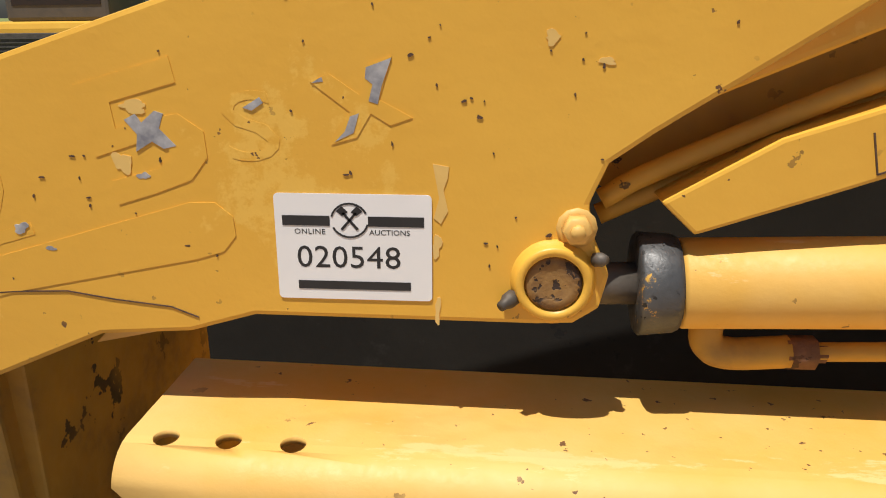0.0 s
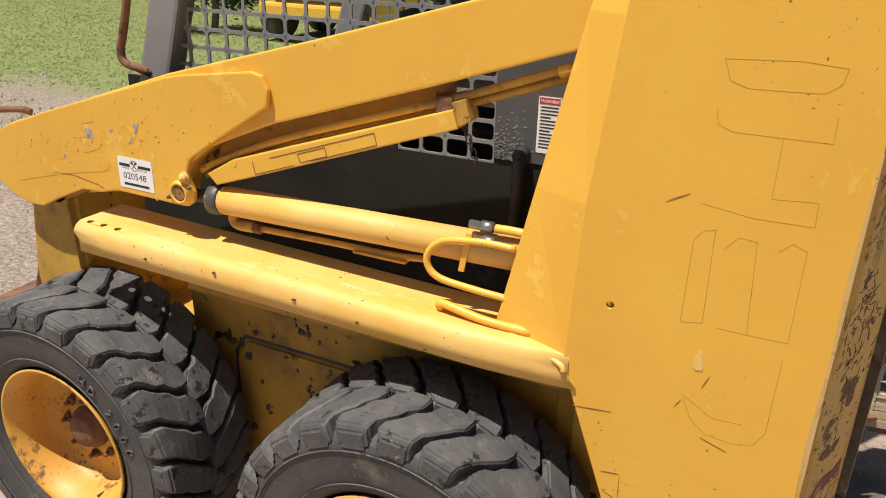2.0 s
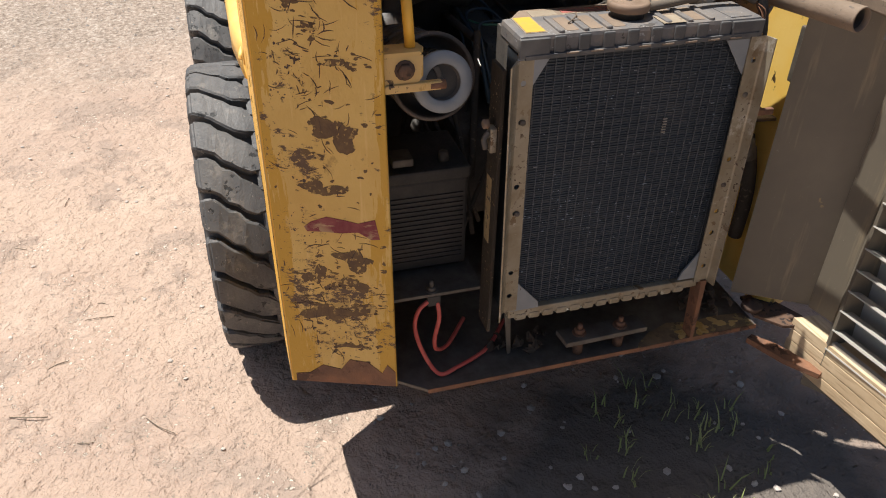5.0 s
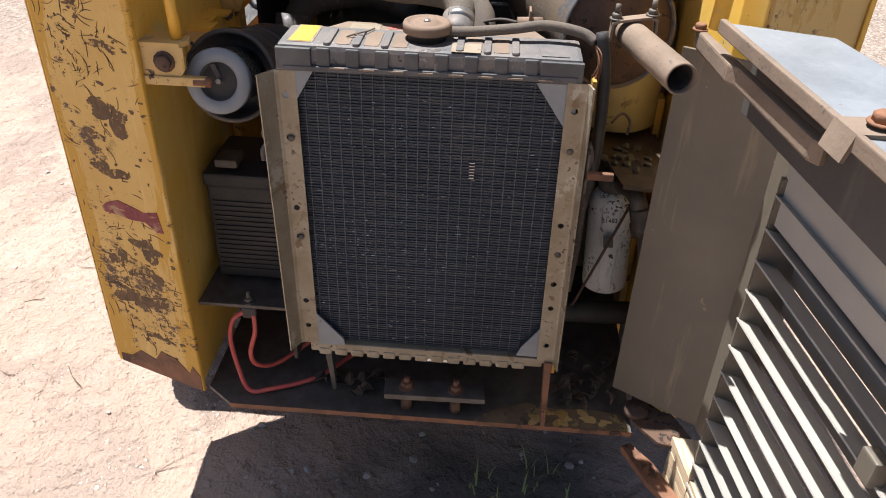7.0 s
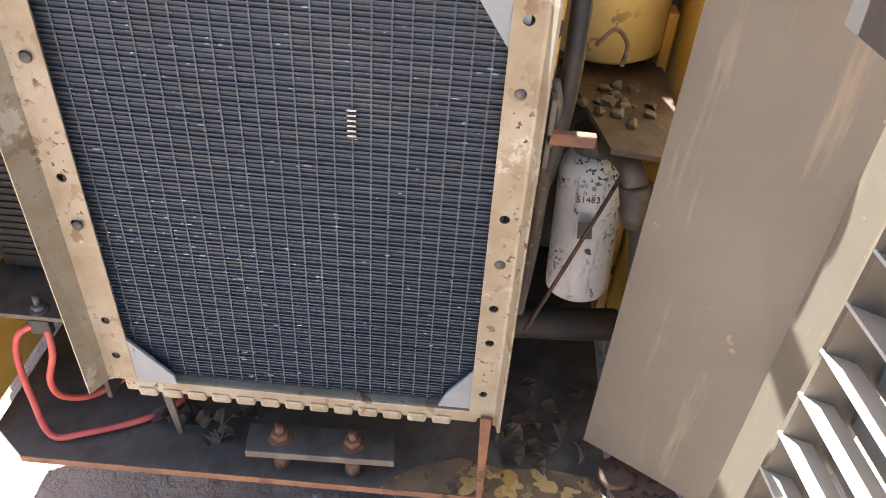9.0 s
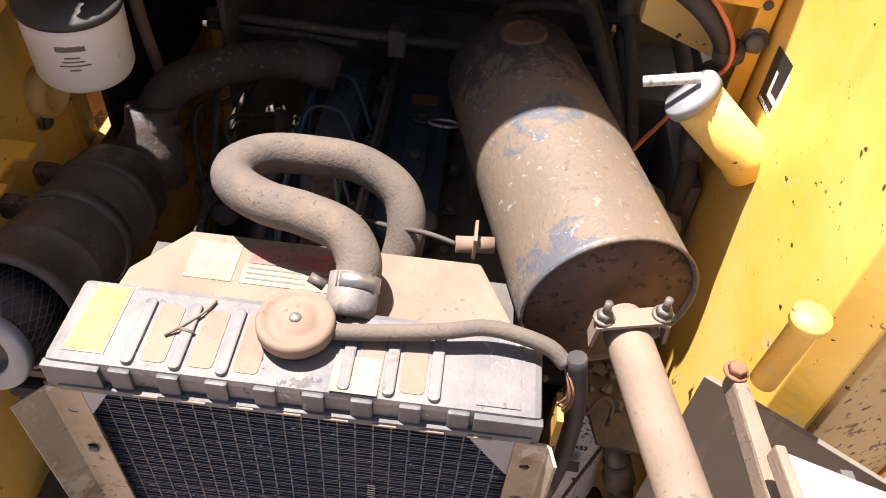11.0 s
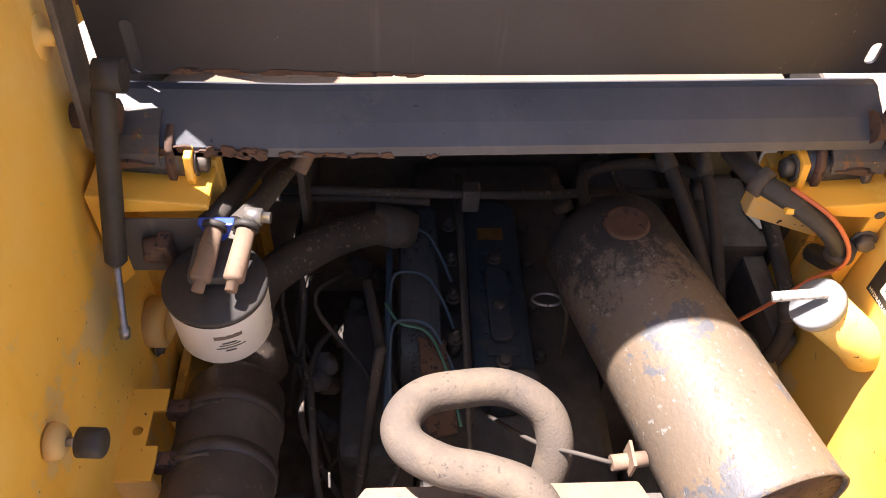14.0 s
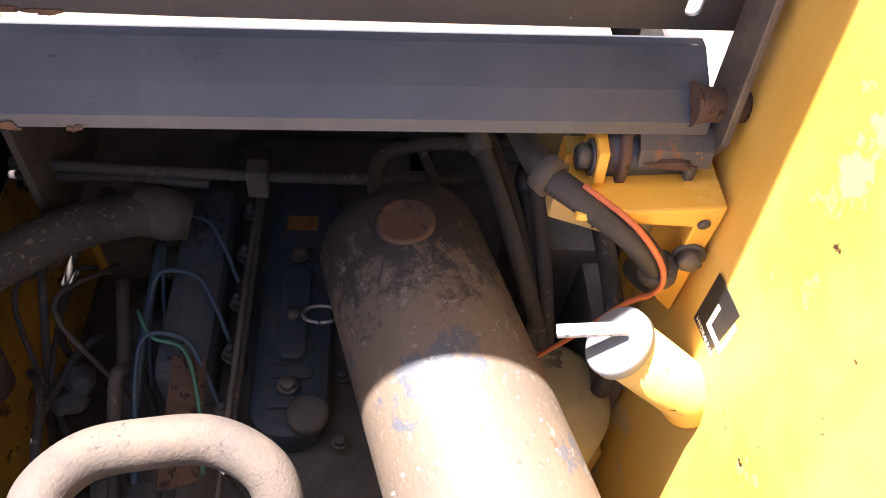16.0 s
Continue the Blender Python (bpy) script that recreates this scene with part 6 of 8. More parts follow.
for s in (1, -1):
    for i in range(26):
        pts = []
        for k in range(7):
            a = 2 * math.pi * i / 26 + s * 0.16 * k
            pts.append(AC0 + aq @ Vector((0.0492 * math.cos(a), 0.0492 * math.sin(a), 0.008 + 0.0155 * k)))
        mesh = tube(pts, 0.0009, 4, 1, mesh)
part("wire_mesh", mesh, steel_dirty, air, "expanded metal mesh round the element")
part("end_ring", lathe([(0.004, 0.0325), (-0.003, 0.0325), (-0.0045, 0.034), (-0.0045, 0.0525), (-0.002, 0.0555), (0.007, 0.0555), (0.009, 0.049)], AC0, adir, 44, caps=False), gusset_grey, air, "grey rubber end ring")
part("dish", lathe([(-0.002, 0.0325), (0.012, 0.029), (0.012, 0.010), (0.012, 0.0)], AC0, adir, 32, caps=False), engine_black, air)
part("wing_nut", lathe([(-0.004, 0.0045), (0.012, 0.0045)], AC0, adir, 12), steel, air)
part("wing_bar", prism([(0.312, 1.098), (0.322, 1.100), (0.338, 1.060), (0.350, 1.052), (0.345, 1.046), (0.330, 1.056)], "x", 0.032, 0.040, 0.002), engine_black, air)
for h in (0.225, 0.315):
    st = lathe([(h - 0.011, 0.0735), (h - 0.011, 0.0760), (h + 0.011, 0.0760), (h + 0.011, 0.0735)], AC0, adir, 48, caps=False)
    strap = part("mounting_strap", st, canister, air, "grimy steel strap")
    c = AC0 + adir * h
    part("strap_bolt", lathe([(0, 0.006), (0.055, 0.006)], (c.x, c.y - 0.055, c.z + 0.058), (0, 1, 0.25), 8), steel_dirty, strap)
    part("strap_lug", box((c.x - 0.011, c.y - 0.08, c.z + 0.035), (c.x + 0.011, c.y - 0.045, c.z + 0.066), 0.006), rust_dark, strap)
brk = part("mount_bracket", cut(prism([(-0.265, 0.206), (-0.265, 0.256), (-0.232, 0.256), (-0.232, 0.24), (-0.182, 0.24), (-0.182, 0.256), (-0.135, 0.256), (-0.135, 0.206)], "z", 1.094, 1.100, 0.001), [lathe([(-0.02, 0.007), (0.02, 0.007)], (-0.203, 0.226, 1.097), (0, 0, 1), 14)]), yellow, loader, "yellow bracket on the side wall")
part("bracket_flange", prism([(0.206, 1.094), (0.256, 1.094), (0.262, 1.05), (0.256, 1.045), (0.206, 1.045)], "x", -0.140, -0.135), yellow_old, brk)
part("cap_tether", tube([(0.00, 0.24, 1.11), (-0.01, 0.262, 1.118), (0.0, 0.275, 1.11), (0.015, 0.268, 1.10), (0.03, 0.28, 1.075)], 0.003, 6), black_rubber, air)

# intake pipe from the cleaner to the engine
intake = part("intake_pipe", tube([(-0.43, 0.335, 0.96), (-0.455, 0.335, 1.02), (-0.49, 0.36, 1.055), (-0.54, 0.42, 1.062), (-0.585, 0.48, 1.055), (-0.622, 0.54, 1.035)], 0.031, 18, 7), hose_dark, loader, "black intake hose")
part("pipe_clamp", lathe([(-0.009, 0.0365), (-0.009, 0.0385), (0.009, 0.0385), (0.009, 0.0365)], (-0.442, 0.335, 1.0), (-0.45, 0, 0.89), 28), steel_dirty, intake)
part("cleaner_outlet", lathe([(0, 0.06), (0.06, 0.05), (0.09, 0.036), (0.12, 0.036)], (-0.40, 0.325, 0.93), (-0.35, 0.05, 0.93), 24), canister, intake)

# fuel filter
def fpart(name, bm, material, parent, label=""):
    bm.transform(Matrix.Translation((-0.035, -0.003, 0.011)))
    return part(name, bm, material, parent, label)


FC = Vector((-0.250, 0.350, 1.205))
fdir = Vector((0.05, 0.03, 1)).normalized()
ff = fpart("fuel_filter", lathe([(0.0, 0.0), (0.0, 0.048), (0.004, 0.054), (0.012, 0.0575), (0.085, 0.0585), (0.092, 0.0575), (0.092, 0.0)], FC, fdir, 44), white_paint, loader, "white spin-on fuel filter")
fpart("filter_head", lathe([(0.092, 0.0595), (0.098, 0.0605), (0.102, 0.058), (0.104, 0.0)], FC, fdir, 40), black_rubber, ff, "black filter head")
fpart("filter_block", box((-0.31, 0.325, 1.31), (-0.235, 0.385, 1.325), 0.005), engine_black, ff)
for dy in (-0.024, 0.012):
    p = (-0.274, 0.377 + dy, 1.350)
    fpart("fuel_fitting", lathe([(-0.012, 0.010), (-0.012, 0.0105), (0.05, 0.0122), (0.054, 0.010), (0.054, 0.007), (0.066, 0.007), (0.066, 0.0)], p, (0.92, -0.15 + 0.1 * dy, -0.30), 14), tan_plastic, ff, "dusty fuel fitting")
    fpart("fitting_clip", lathe([(-0.004, 0.013), (-0.004, 0.0145), (0.003, 0.0145), (0.003, 0.013)], (-0.286, 0.379 + dy, 1.354), (0.92, -0.15, -0.30), 14), black_rubber, ff)
fpart("banjo_bolt", lathe([(0, 0.011), (0.02, 0.011), (0.02, 0.007), (0.03, 0.007)], (-0.298, 0.388, 1.360), (0.1, 1, 0), 6), steel, ff)
fpart("tap_handle", prism([(0.345, 1.336), (0.350, 1.331), (0.362, 1.331), (0.367, 1.336), (0.377, 1.360), (0.336, 1.360)], "x", -0.296, -0.284, 0.002), blue_plastic, ff, "blue plastic tap handle")


def round_bar(h, tall, a0, a1):
    """Print on the filter's round side: a thin curved strip."""
    rows = []
    for k in range(7):
        a = radians(a0 + (a1 - a0) * k / 6)
        rows.append([(FC.x + 0.0588 * math.cos(a), FC.y + 0.0588 * math.sin(a), FC.z + h), (FC.x + 0.0588 * math.cos(a), FC.y + 0.0588 * math.sin(a), FC.z + h + tall)])
    bm = sheet(rows, 0.0006)
    bm.transform(Matrix.Translation((0.05 * h, 0.03 * h, 0)))
    return bm


fpart("brand_bar", round_bar(0.062, 0.007, 2, 34), steel_dirty, ff)
for i, (a0, a1) in enumerate(((10, 26), (6, 30), (2, 36), (12, 24))):
    fpart("text_bar", round_bar(0.053 - 0.0055 * i, 0.0016, a0, a1), steel_dirty, ff)
fpart("filter_mount", prism([(-0.36, 1.20), (-0.30, 1.335), (-0.27, 1.335), (-0.30, 1.22)], "y", 0.285, 0.30, 0.003), rust_dark, ff, "rusted filter bracket")
fpart("mount_nut", lathe([(0, 0.016), (0.02, 0.014), (0.02, 0.0)], (-0.285, 0.287, 1.315), (0.3, -0.9, 0.2), 8), rust_dark, ff)

# left wall: latch handle, bumper, hinge nut, label
latch = part("door_latch", prism([(0.075, 0.210), (0.03, 0.209), (0.03, 0.285), (0.055, 0.29), (0.075, 0.28)], "z", 1.135, 1.143, 0.001), yellow_old, loader, "yellow door latch with a lift handle")
part("latch_rod", lathe([(0, 0.0095), (0.105, 0.0095)], (0.049, 0.268, 1.143), (-0.06, -0.06, 1), 16), yellow, latch)
part("rod_tip", lathe([(0, 0.010), (0.004, 0.0125), (0.022, 0.0125), (0.024, 0.0)], (0.043, 0.262, 1.246), (-0.06, -0.06, 1), 16), black_rubber, latch, "black rod tip")
part("latch_plate", prism([(0.210, 1.085), (0.275, 1.085), (0.285, 1.10), (0.285, 1.136), (0.210, 1.136)], "x", 0.068, 0.075, 0.001), yellow_worn, latch)
part("latch_bolt", hexbolt((0.075, 0.252, 1.112), (1, 0, 0), 0.0135, 0.012), rust_dark, latch)
part("latch_finger", prism([(0.211, 1.072), (0.211, 1.088), (0.318, 1.088), (0.322, 1.080), (0.316, 1.072)], "x", 0.066, 0.080, 0.003), yellow_worn, latch, "worn rusty latch finger")
part("latch_knob", lathe([(0, 0.008), (0.028, 0.0085), (0.03, 0.0)], (0.074, 0.297, 1.080), (0, 1, 0), 12), rust, latch)
stop = part("door_stop", lathe([(0, 0.020), (0.010, 0.018), (0.016, 0.012), (0.016, 0.0)], (-0.092, 0.212, 1.296), (0.05, 1, 0), 18), yellow_old, loader)
part("stop_stud", lathe([(0.012, 0.005), (0.030, 0.005)], (-0.092, 0.212, 1.296), (0.05, 1, 0), 10), steel, stop)
part("rubber_bumper", lathe([(0.026, 0.009), (0.028, 0.0155), (0.052, 0.0155), (0.054, 0.013), (0.054, 0.0)], (-0.092, 0.212, 1.296), (0.05, 1, 0), 18), black_rubber, stop, "black rubber bumper")
part("hinge_nut", lathe([(0, 0.020), (0.003, 0.020), (0.003, 0.010), (0.014, 0.010), (0.014, 0.006), (0.02, 0.006)], (-0.16, 0.211, 1.574), (0, 1, 0), 12), yellow_rail, loader)
part("hinge_nut", lathe([(0, 0.024), (0.003, 0.024), (0.003, 0.010), (0.014, 0.010), (0.014, 0.006), (0.02, 0.006)], (-0.40, 0.202, 1.562), (0, 1, 0), 12), yellow_rail, loader)
WP = frame_pose((0.003, 0.2115, 1.496), (-1, -0.0107, 0), (0, 0, 1))
wl = part("wall_label", flat([(0, 0), (0.022, 0.0), (0.026, 0.004), (0.106, 0.0), (0.106, 0.072), (0, 0.072)], WP, 0.0008), paper, loader, "white warning label with black border")
WP2 = WP @ Matrix.Translation((0, 0, 0.0008))
part("warning_word", words("WARNING", 0.0165, WP2 @ Matrix.Translation((0.022, 0.054, 0)) @ Matrix.Diagonal((1, 1.15, 1, 1))), ink, wl)
part("alert_mark", flat([(0.005, 0.053), (0.019, 0.053), (0.012, 0.066)], WP2, 0.0005), ink, wl)
border = bmesh.new()
for x0, y0, x1, y1 in ((0.002, 0.002, 0.104, 0.003), (0.002, 0.069, 0.104, 0.070), (0.002, 0.002, 0.003, 0.070), (0.103, 0.002, 0.104, 0.070), (0.002, 0.050, 0.104, 0.051)):
    border = flat(rect(x0, y0, x1, y1), WP2, 0.0004, border)
tagged(part("label_border", border, ink, wl), "thin black border lines", kind="stuff")
for i, line in enumerate(("ROTATING OR HOT COMPONENTS CAN CAUSE", "INJURY", "KEEP ENGINE COVER CLOSED WHILE ENGINE", "IS RUNNING", "FAILURE TO HEED COULD RESULT IN DEATH", "OR SERIOUS INJURY")):
    part("label_line", words(line, 0.0055, WP2 @ Matrix.Translation((0.006, 0.0425 - 0.0073 * i, 0)) @ Matrix.Diagonal((0.78, 1, 1, 1)), 0.0005), ink, wl)
part("torn_spot", flat(blot(0.018, 0.008, 0.006, 0.005, 9), WP2, 0.0007), rust_dark, wl)
part("yellow_boss", lathe([(0, 0.038), (0.025, 0.036), (0.03, 0.026), (0.02, 0.022), (0.005, 0.022)], (-0.375, 0.208, 1.10), (0.1, 1, 0), 28), yellow_old, loader, "yellow bored boss")
part("boss_bolt", hexbolt((-0.355, 0.214, 1.062), (0.1, 1, 0), 0.010), steel_dirty, loader)

both("bay_corner", lambda: box((-0.480, 0.198, 0.60), (-0.436, 0.212, 1.40), 0.002), yellow_dirty)

# gas strut
strut = part("gas_strut", lathe([(0, 0.010), (0.006, 0.0125), (0.20, 0.0125), (0.206, 0.007)], (-0.376, 0.257, 1.522), (0.42, -0.07, -0.885), 18), black_rubber, loader, "black gas strut")
part("strut_rod", lathe([(0, 0.0045), (0.095, 0.0045), (0.095, 0.0065), (0.108, 0.0065)], (-0.290, 0.2425, 1.341), (0.30, -0.07, -0.885), 10), steel, strut)
part("strut_end", lathe([(-0.014, 0.018), (0.014, 0.018)], (-0.380, 0.266, 1.530), (0, 1, 0), 16), black_rubber, strut)


# hinge boxes at both sides under the hood
def hinge_box():
    return prism([(0.212, 1.40), (0.345, 1.385), (0.345, 1.376), (0.235, 1.372), (0.235, 1.26), (0.212, 1.235)], "x", -0.40, -0.335, 0.003)


both("hinge_box", hinge_box, yellow)
both("hinge_back", lambda: prism([(0.21, 1.25), (0.345, 1.30), (0.345, 1.39), (0.21, 1.40)], "x", -0.43, -0.405, 0.002), yellow_bright)
both("hinge_ear", lambda: prism([(-0.42, 1.38), (-0.37, 1.375), (-0.365, 1.395), (-0.372, 1.424), (-0.395, 1.428), (-0.42, 1.42)], "y", 0.318, 0.328, 0.002), yellow)
both("ear_bolt", lambda: hexbolt((-0.388, 0.328, 1.404), (0, 1, 0), 0.013, 0.014), steel_dirty)
both("hinge_disc", lambda: lathe([(-0.004, 0.0), (-0.004, 0.041), (0.004, 0.041), (0.004, 0.0)], (-0.410, 0.240, 1.400), (0, 1, 0), 28), steel_dirty)
both("hinge_disc", lambda: lathe([(-0.004, 0.0), (-0.004, 0.041), (0.004, 0.041), (0.004, 0.0)], (-0.410, 0.302, 1.400), (0, 1, 0), 28), rust_dark)
both("hinge_sleeve", lambda: lathe([(0, 0.030), (0.09, 0.030)], (-0.408, 0.235, 1.398), (0, 1, 0), 24), gland_mat)
both("hinge_hood", lambda: sheet([[(-0.425, y, 1.452), (-0.392, y, 1.440), (-0.374, y, 1.428), (-0.368, y, 1.414)] for y in (0.226, 0.262, 0.292)], 0.004), rusty_slate)
both("hood_rust", lambda: prism(blot(0.262, 1.417, 0.026, 0.0035, 77, 30, 0.4), "x", -0.3715, -0.3665), rust_dark)
part("recess_panel", box((-0.3345, 0.236, 1.272), (-0.3315, 0.335, 1.366), 0.002), grey_paint, loader)
both("hinge_bolt", lambda: lathe([(-0.02, 0.014), (0.02, 0.016), (0.03, 0.02)], (-0.40, 0.222, 1.46), (0, 1, 0), 14), rust_dark)
both("hinge_lever", lambda: prism([(-0.42, 1.42), (-0.385, 1.41), (-0.37, 1.44), (-0.40, 1.60), (-0.46, 1.75), (-0.48, 1.74), (-0.44, 1.56)], "y", 0.218, 0.226, 0.002), steel_dirty)

# slate grey cross member
CROSS = part("cross_member", sheet([[(-0.474, y, 1.452 + s), (-0.462, y, 1.459 + s), (-0.45, y, 1.459 + s), (-0.412, y, 1.442 + s), (-0.388, y, 1.426 + s), (-0.386, y, 1.414 + s), (-0.40, y, 1.411 + s)] for y, s in ((0.236, 0.0), (0.45, 0.0), (0.687, 0.008), (0.92, 0.016), (1.136, 0.024))], 0.005), cross_paint, loader, "slate grey cross member with rusted edges")
rnd = random.Random(55)
for i, (y, w) in enumerate(((0.262, 0.016), (0.290, 0.020), (0.318, 0.018), (0.345, 0.012), (0.372, 0.016), (0.398, 0.014), (0.432, 0.010), (0.462, 0.012), (0.49, 0.014), (0.52, 0.016), (0.548, 0.010), (0.60, 0.006))):
    tall = 0.008 if y < 0.41 else 0.0035
    part("rust_patch", prism(blot(y, 1.4165 + tall * 0.5, w, tall, 800 + i, 30, 0.45), "x", -0.3868, -0.3848 if tall < 0.005 else -0.3838), rust_dark, CROSS, "flaking rust")

# ledge added to catch sun in the hood gap and seal the bay
part("cab_ledge", prism([(-0.97, 1.395), (-0.56, 1.395), (-0.470, 1.440), (-0.466, 1.432), (-0.556, 1.385), (-0.97, 1.385)], "y", 0.262, 1.10, 0.002), dust_tan, loader, "pale ledge added behind the hood")

# raised hood, inner side towards the engine
HX = -0.462
hood = part("hood", cut(sheet([[(HX - 0.004, y, 1.474 + s), (HX, y, 1.477 + s), (HX, y, 1.592 + s), (HX - 0.004, y, 1.606 + s), (HX - 0.008, y, 1.62 + s), (HX + 0.004, y, 2.02), (HX + 0.01, y, 2.25)] for y, s in ((0.224, -0.002), (0.687, 0.006), (1.164, 0.0205))], 0.004), [prism(rect(y - 0.007, z - h, y + 0.007, z + h, 0.006), "x", HX - 0.05, HX + 0.05) for y, z, h in ((0.266, 1.51, 0.034), (1.115, 1.522, 0.014))]), hood_paint, loader, "raised charcoal hood with a service chart inside")
for i, (y, w) in enumerate(((0.32, 0.02), (0.365, 0.025), (0.42, 0.022), (0.47, 0.03), (0.53, 0.026), (0.575, 0.012))):
    part("rust_edge", prism(blot(y, 1.479, w, 0.0035, 850 + i, 26, 0.4), "x", HX - 0.001, HX + 0.0052), rust_dark, hood, "rusted lower edge")

CH = frame_pose((HX + 0.0025, 0.338, 1.604), (0, 1, 0.034), (0, 0, 1)) @ Matrix.Translation((0, 0, 0.004))
chart = part("service_chart", flat([(0, 0), (0.655, 0), (0.655, 0.36), (0, 0.36)], CH, 0.0008), paper, hood, "white service chart with printed columns")
CH2 = CH @ Matrix.Translation((0, 0, 0.0008))
lines = bmesh.new()
for x0, y0, x1, y1 in ((0.008, 0.005, 0.360, 0.0057), (0.008, 0.0095, 0.360, 0.0102), (0.008, 0.0565, 0.360, 0.0572), (0.008, 0.0635, 0.360, 0.0642), (0.008, 0.005, 0.0088, 0.20), (0.360, 0.005, 0.3608, 0.20), (0.092, 0.0095, 0.0926, 0.064), (0.182, 0.0095, 0.1826, 0.064), (0.268, 0.0095, 0.2686, 0.064), (0.647, 0.005, 0.6478, 0.30), (0.362, 0.005, 0.6485, 0.0057)):
    lines = flat(rect(x0, y0, x1, y1), CH2, 0.0005, lines)
tagged(part("table_ruling", lines, ink, chart), "thin table lines", kind="stuff")
cols = ((0.013, "EVERY 10 HOURS (OR DAILY)", ("CHECK ENGINE AIR CLEANER SYSTEM", "CHECK ENGINE COOLING SYSTEM", "CHECK FUEL FILTER WATER TRAP", "CHECK ENGINE OIL LEVEL", "CHECK HYDRAULIC OIL LEVEL", "LUBRICATE ALL CYLINDER PIVOTS (6)", "LUBRICATE LIFT ARM PIVOTS (4)", "CHECK SEAT RESTRAINT BAR OPERATION", "CHECK TIRE PRESSURES", "CLEAN RADIATOR AND OIL COOLER FINS")), (0.095, "EVERY 100 HOURS", ("REPLACE ENGINE OIL AND FILTER", "LUBRICATE T-BAR PIVOTS", "TIGHTEN WHEEL NUTS", "CHECK CHAINCASE OIL LEVEL", "CLEAN SPARK ARRESTOR MUFFLER", "CHECK ALL BELT TENSIONS", "CHECK DRIVE CHAIN TENSION", "CHECK PLANETARY GEARCASE OIL")), (0.185, "EVERY 200 HOURS", ("REPLACE HYDRAULIC FILTER ELEMENT", "CHECK RADIATOR HOSES AND CLAMPS", "CHECK GOVERNOR OIL LEVEL*")), (0.272, "EVERY 500 HOURS (OR 1 YEAR)", ("REPLACE AIR CLEANER ELEMENT", "RE GREASE AXLE HUBS", "RE TORQUE ENGINE MOUNTS", "REPLACE FUEL FILTERS", "CHANGE HYDRAULIC OIL", "FLUSH RADIATOR AND REPLACE ANTI FREEZE", "REPLACE SPARK PLUGS*", "CHANGE CHAINCASE OIL")))
for x, head, rows in cols:
    tx = words(head, 0.0046, CH2 @ Matrix.Translation((x + 0.012, 0.0585, 0)), 0.0004)
    for i, row in enumerate(rows):
        tx = words(row, 0.0040, CH2 @ Matrix.Translation((x, 0.0526 - (0.0045 if len(rows) > 9 else 0.0049) * i, 0)), 0.0004, bm=tx)
    part("chart_column", tx, ink, chart)
for x, note in ((0.013, "Refer to and read Service chapter of Loader Operators Manual for complete service information"), (0.180, "Record date of service performance in Maintenance Log in back of the Operators Manual")):
    part("chart_note", words(note, 0.0031, CH2 @ Matrix.Translation((x, 0.0064, 0)), 0.0004), ink, chart)
part("chart_note", words("*IF MACHINE IS EQUIPPED", 0.0036, CH2 @ Matrix.Translation((0.308, 0.0112, 0)), 0.0004), ink, chart)
part("chart_title", words("OPERATOR SERVICE GUIDE", 0.0125, CH2 @ Matrix.Translation((0.10, 0.0675, 0)), 0.0004), ink, chart)
tbar = bmesh.new()
for i in range(7):
    tbar = flat(rect(0.02, 0.092 + 0.012 * i, 0.34 - 0.03 * (i % 3), 0.0955 + 0.012 * i), CH2, 0.0005, tbar)
tagged(part("text_print", tbar, ink, chart), "rows of small print", kind="stuff")


def sketch(segs, w=0.00032, bm=None):
    for (x0, y0), (x1, y1) in segs:
        d = math.hypot(x1 - x0, y1 - y0) or 1
        px, py = -(y1 - y0) / d * w, (x1 - x0) / d * w
        bm = flat([(x0 + px, y0 + py), (x1 + px, y1 + py), (x1 - px, y1 - py), (x0 - px, y0 - py)], CH2, 0.0005, bm)
    return bm


def loop(cx, cy, r, n=14):
    p = [(cx + r * math.cos(2 * math.pi * i / n), cy + r * math.sin(2 * math.pi * i / n)) for i in range(n + 1)]
    return list(zip(p, p[1:]))


def chain_of(*p):
    return list(zip(p, p[1:]))


drawing = loop(0.4030, 0.0573, 0.0050) + loop(0.4400, 0.0220, 0.0090) + loop(0.4400, 0.0220, 0.0050) + loop(0.4400, 0.0220, 0.0010) + loop(0.4640, 0.0222, 0.0090) + loop(0.4640, 0.0222, 0.0050) + loop(0.4640, 0.0222, 0.0010)
drawing += chain_of((0.4000, 0.0574), (0.4060, 0.0572)) + chain_of((0.4070, 0.0582), (0.4370, 0.0591)) + chain_of((0.4080, 0.0581), (0.4460, 0.0428)) + chain_of((0.4080, 0.0571), (0.4270, 0.0415)) + chain_of((0.4070, 0.0532), (0.4290, 0.0164)) + chain_of((0.4060, 0.0522), (0.4250, 0.0235))
drawing += chain_of((0.4350, 0.0652), (0.4410, 0.0660), (0.4640, 0.0662), (0.4650, 0.0552), (0.4490, 0.0457), (0.4430, 0.0449), (0.4420, 0.0630)) + chain_of((0.4390, 0.0601), (0.4370, 0.0511), (0.4410, 0.0510), (0.4410, 0.0600), (0.4390, 0.0601)) + chain_of((0.4650, 0.0552), (0.4480, 0.0498), (0.4310, 0.0463), (0.4280, 0.0424), (0.4300, 0.0384), (0.4430, 0.0409), (0.4680, 0.0411)) + chain_of((0.4340, 0.0352), (0.4700, 0.0360), (0.4710, 0.0400)) + chain_of((0.4290, 0.0384), (0.4300, 0.0224)) + chain_of((0.4230, 0.0256), (0.4140, 0.0149), (0.4110, 0.0150), (0.4110, 0.0120), (0.4290, 0.0134), (0.4300, 0.0194))
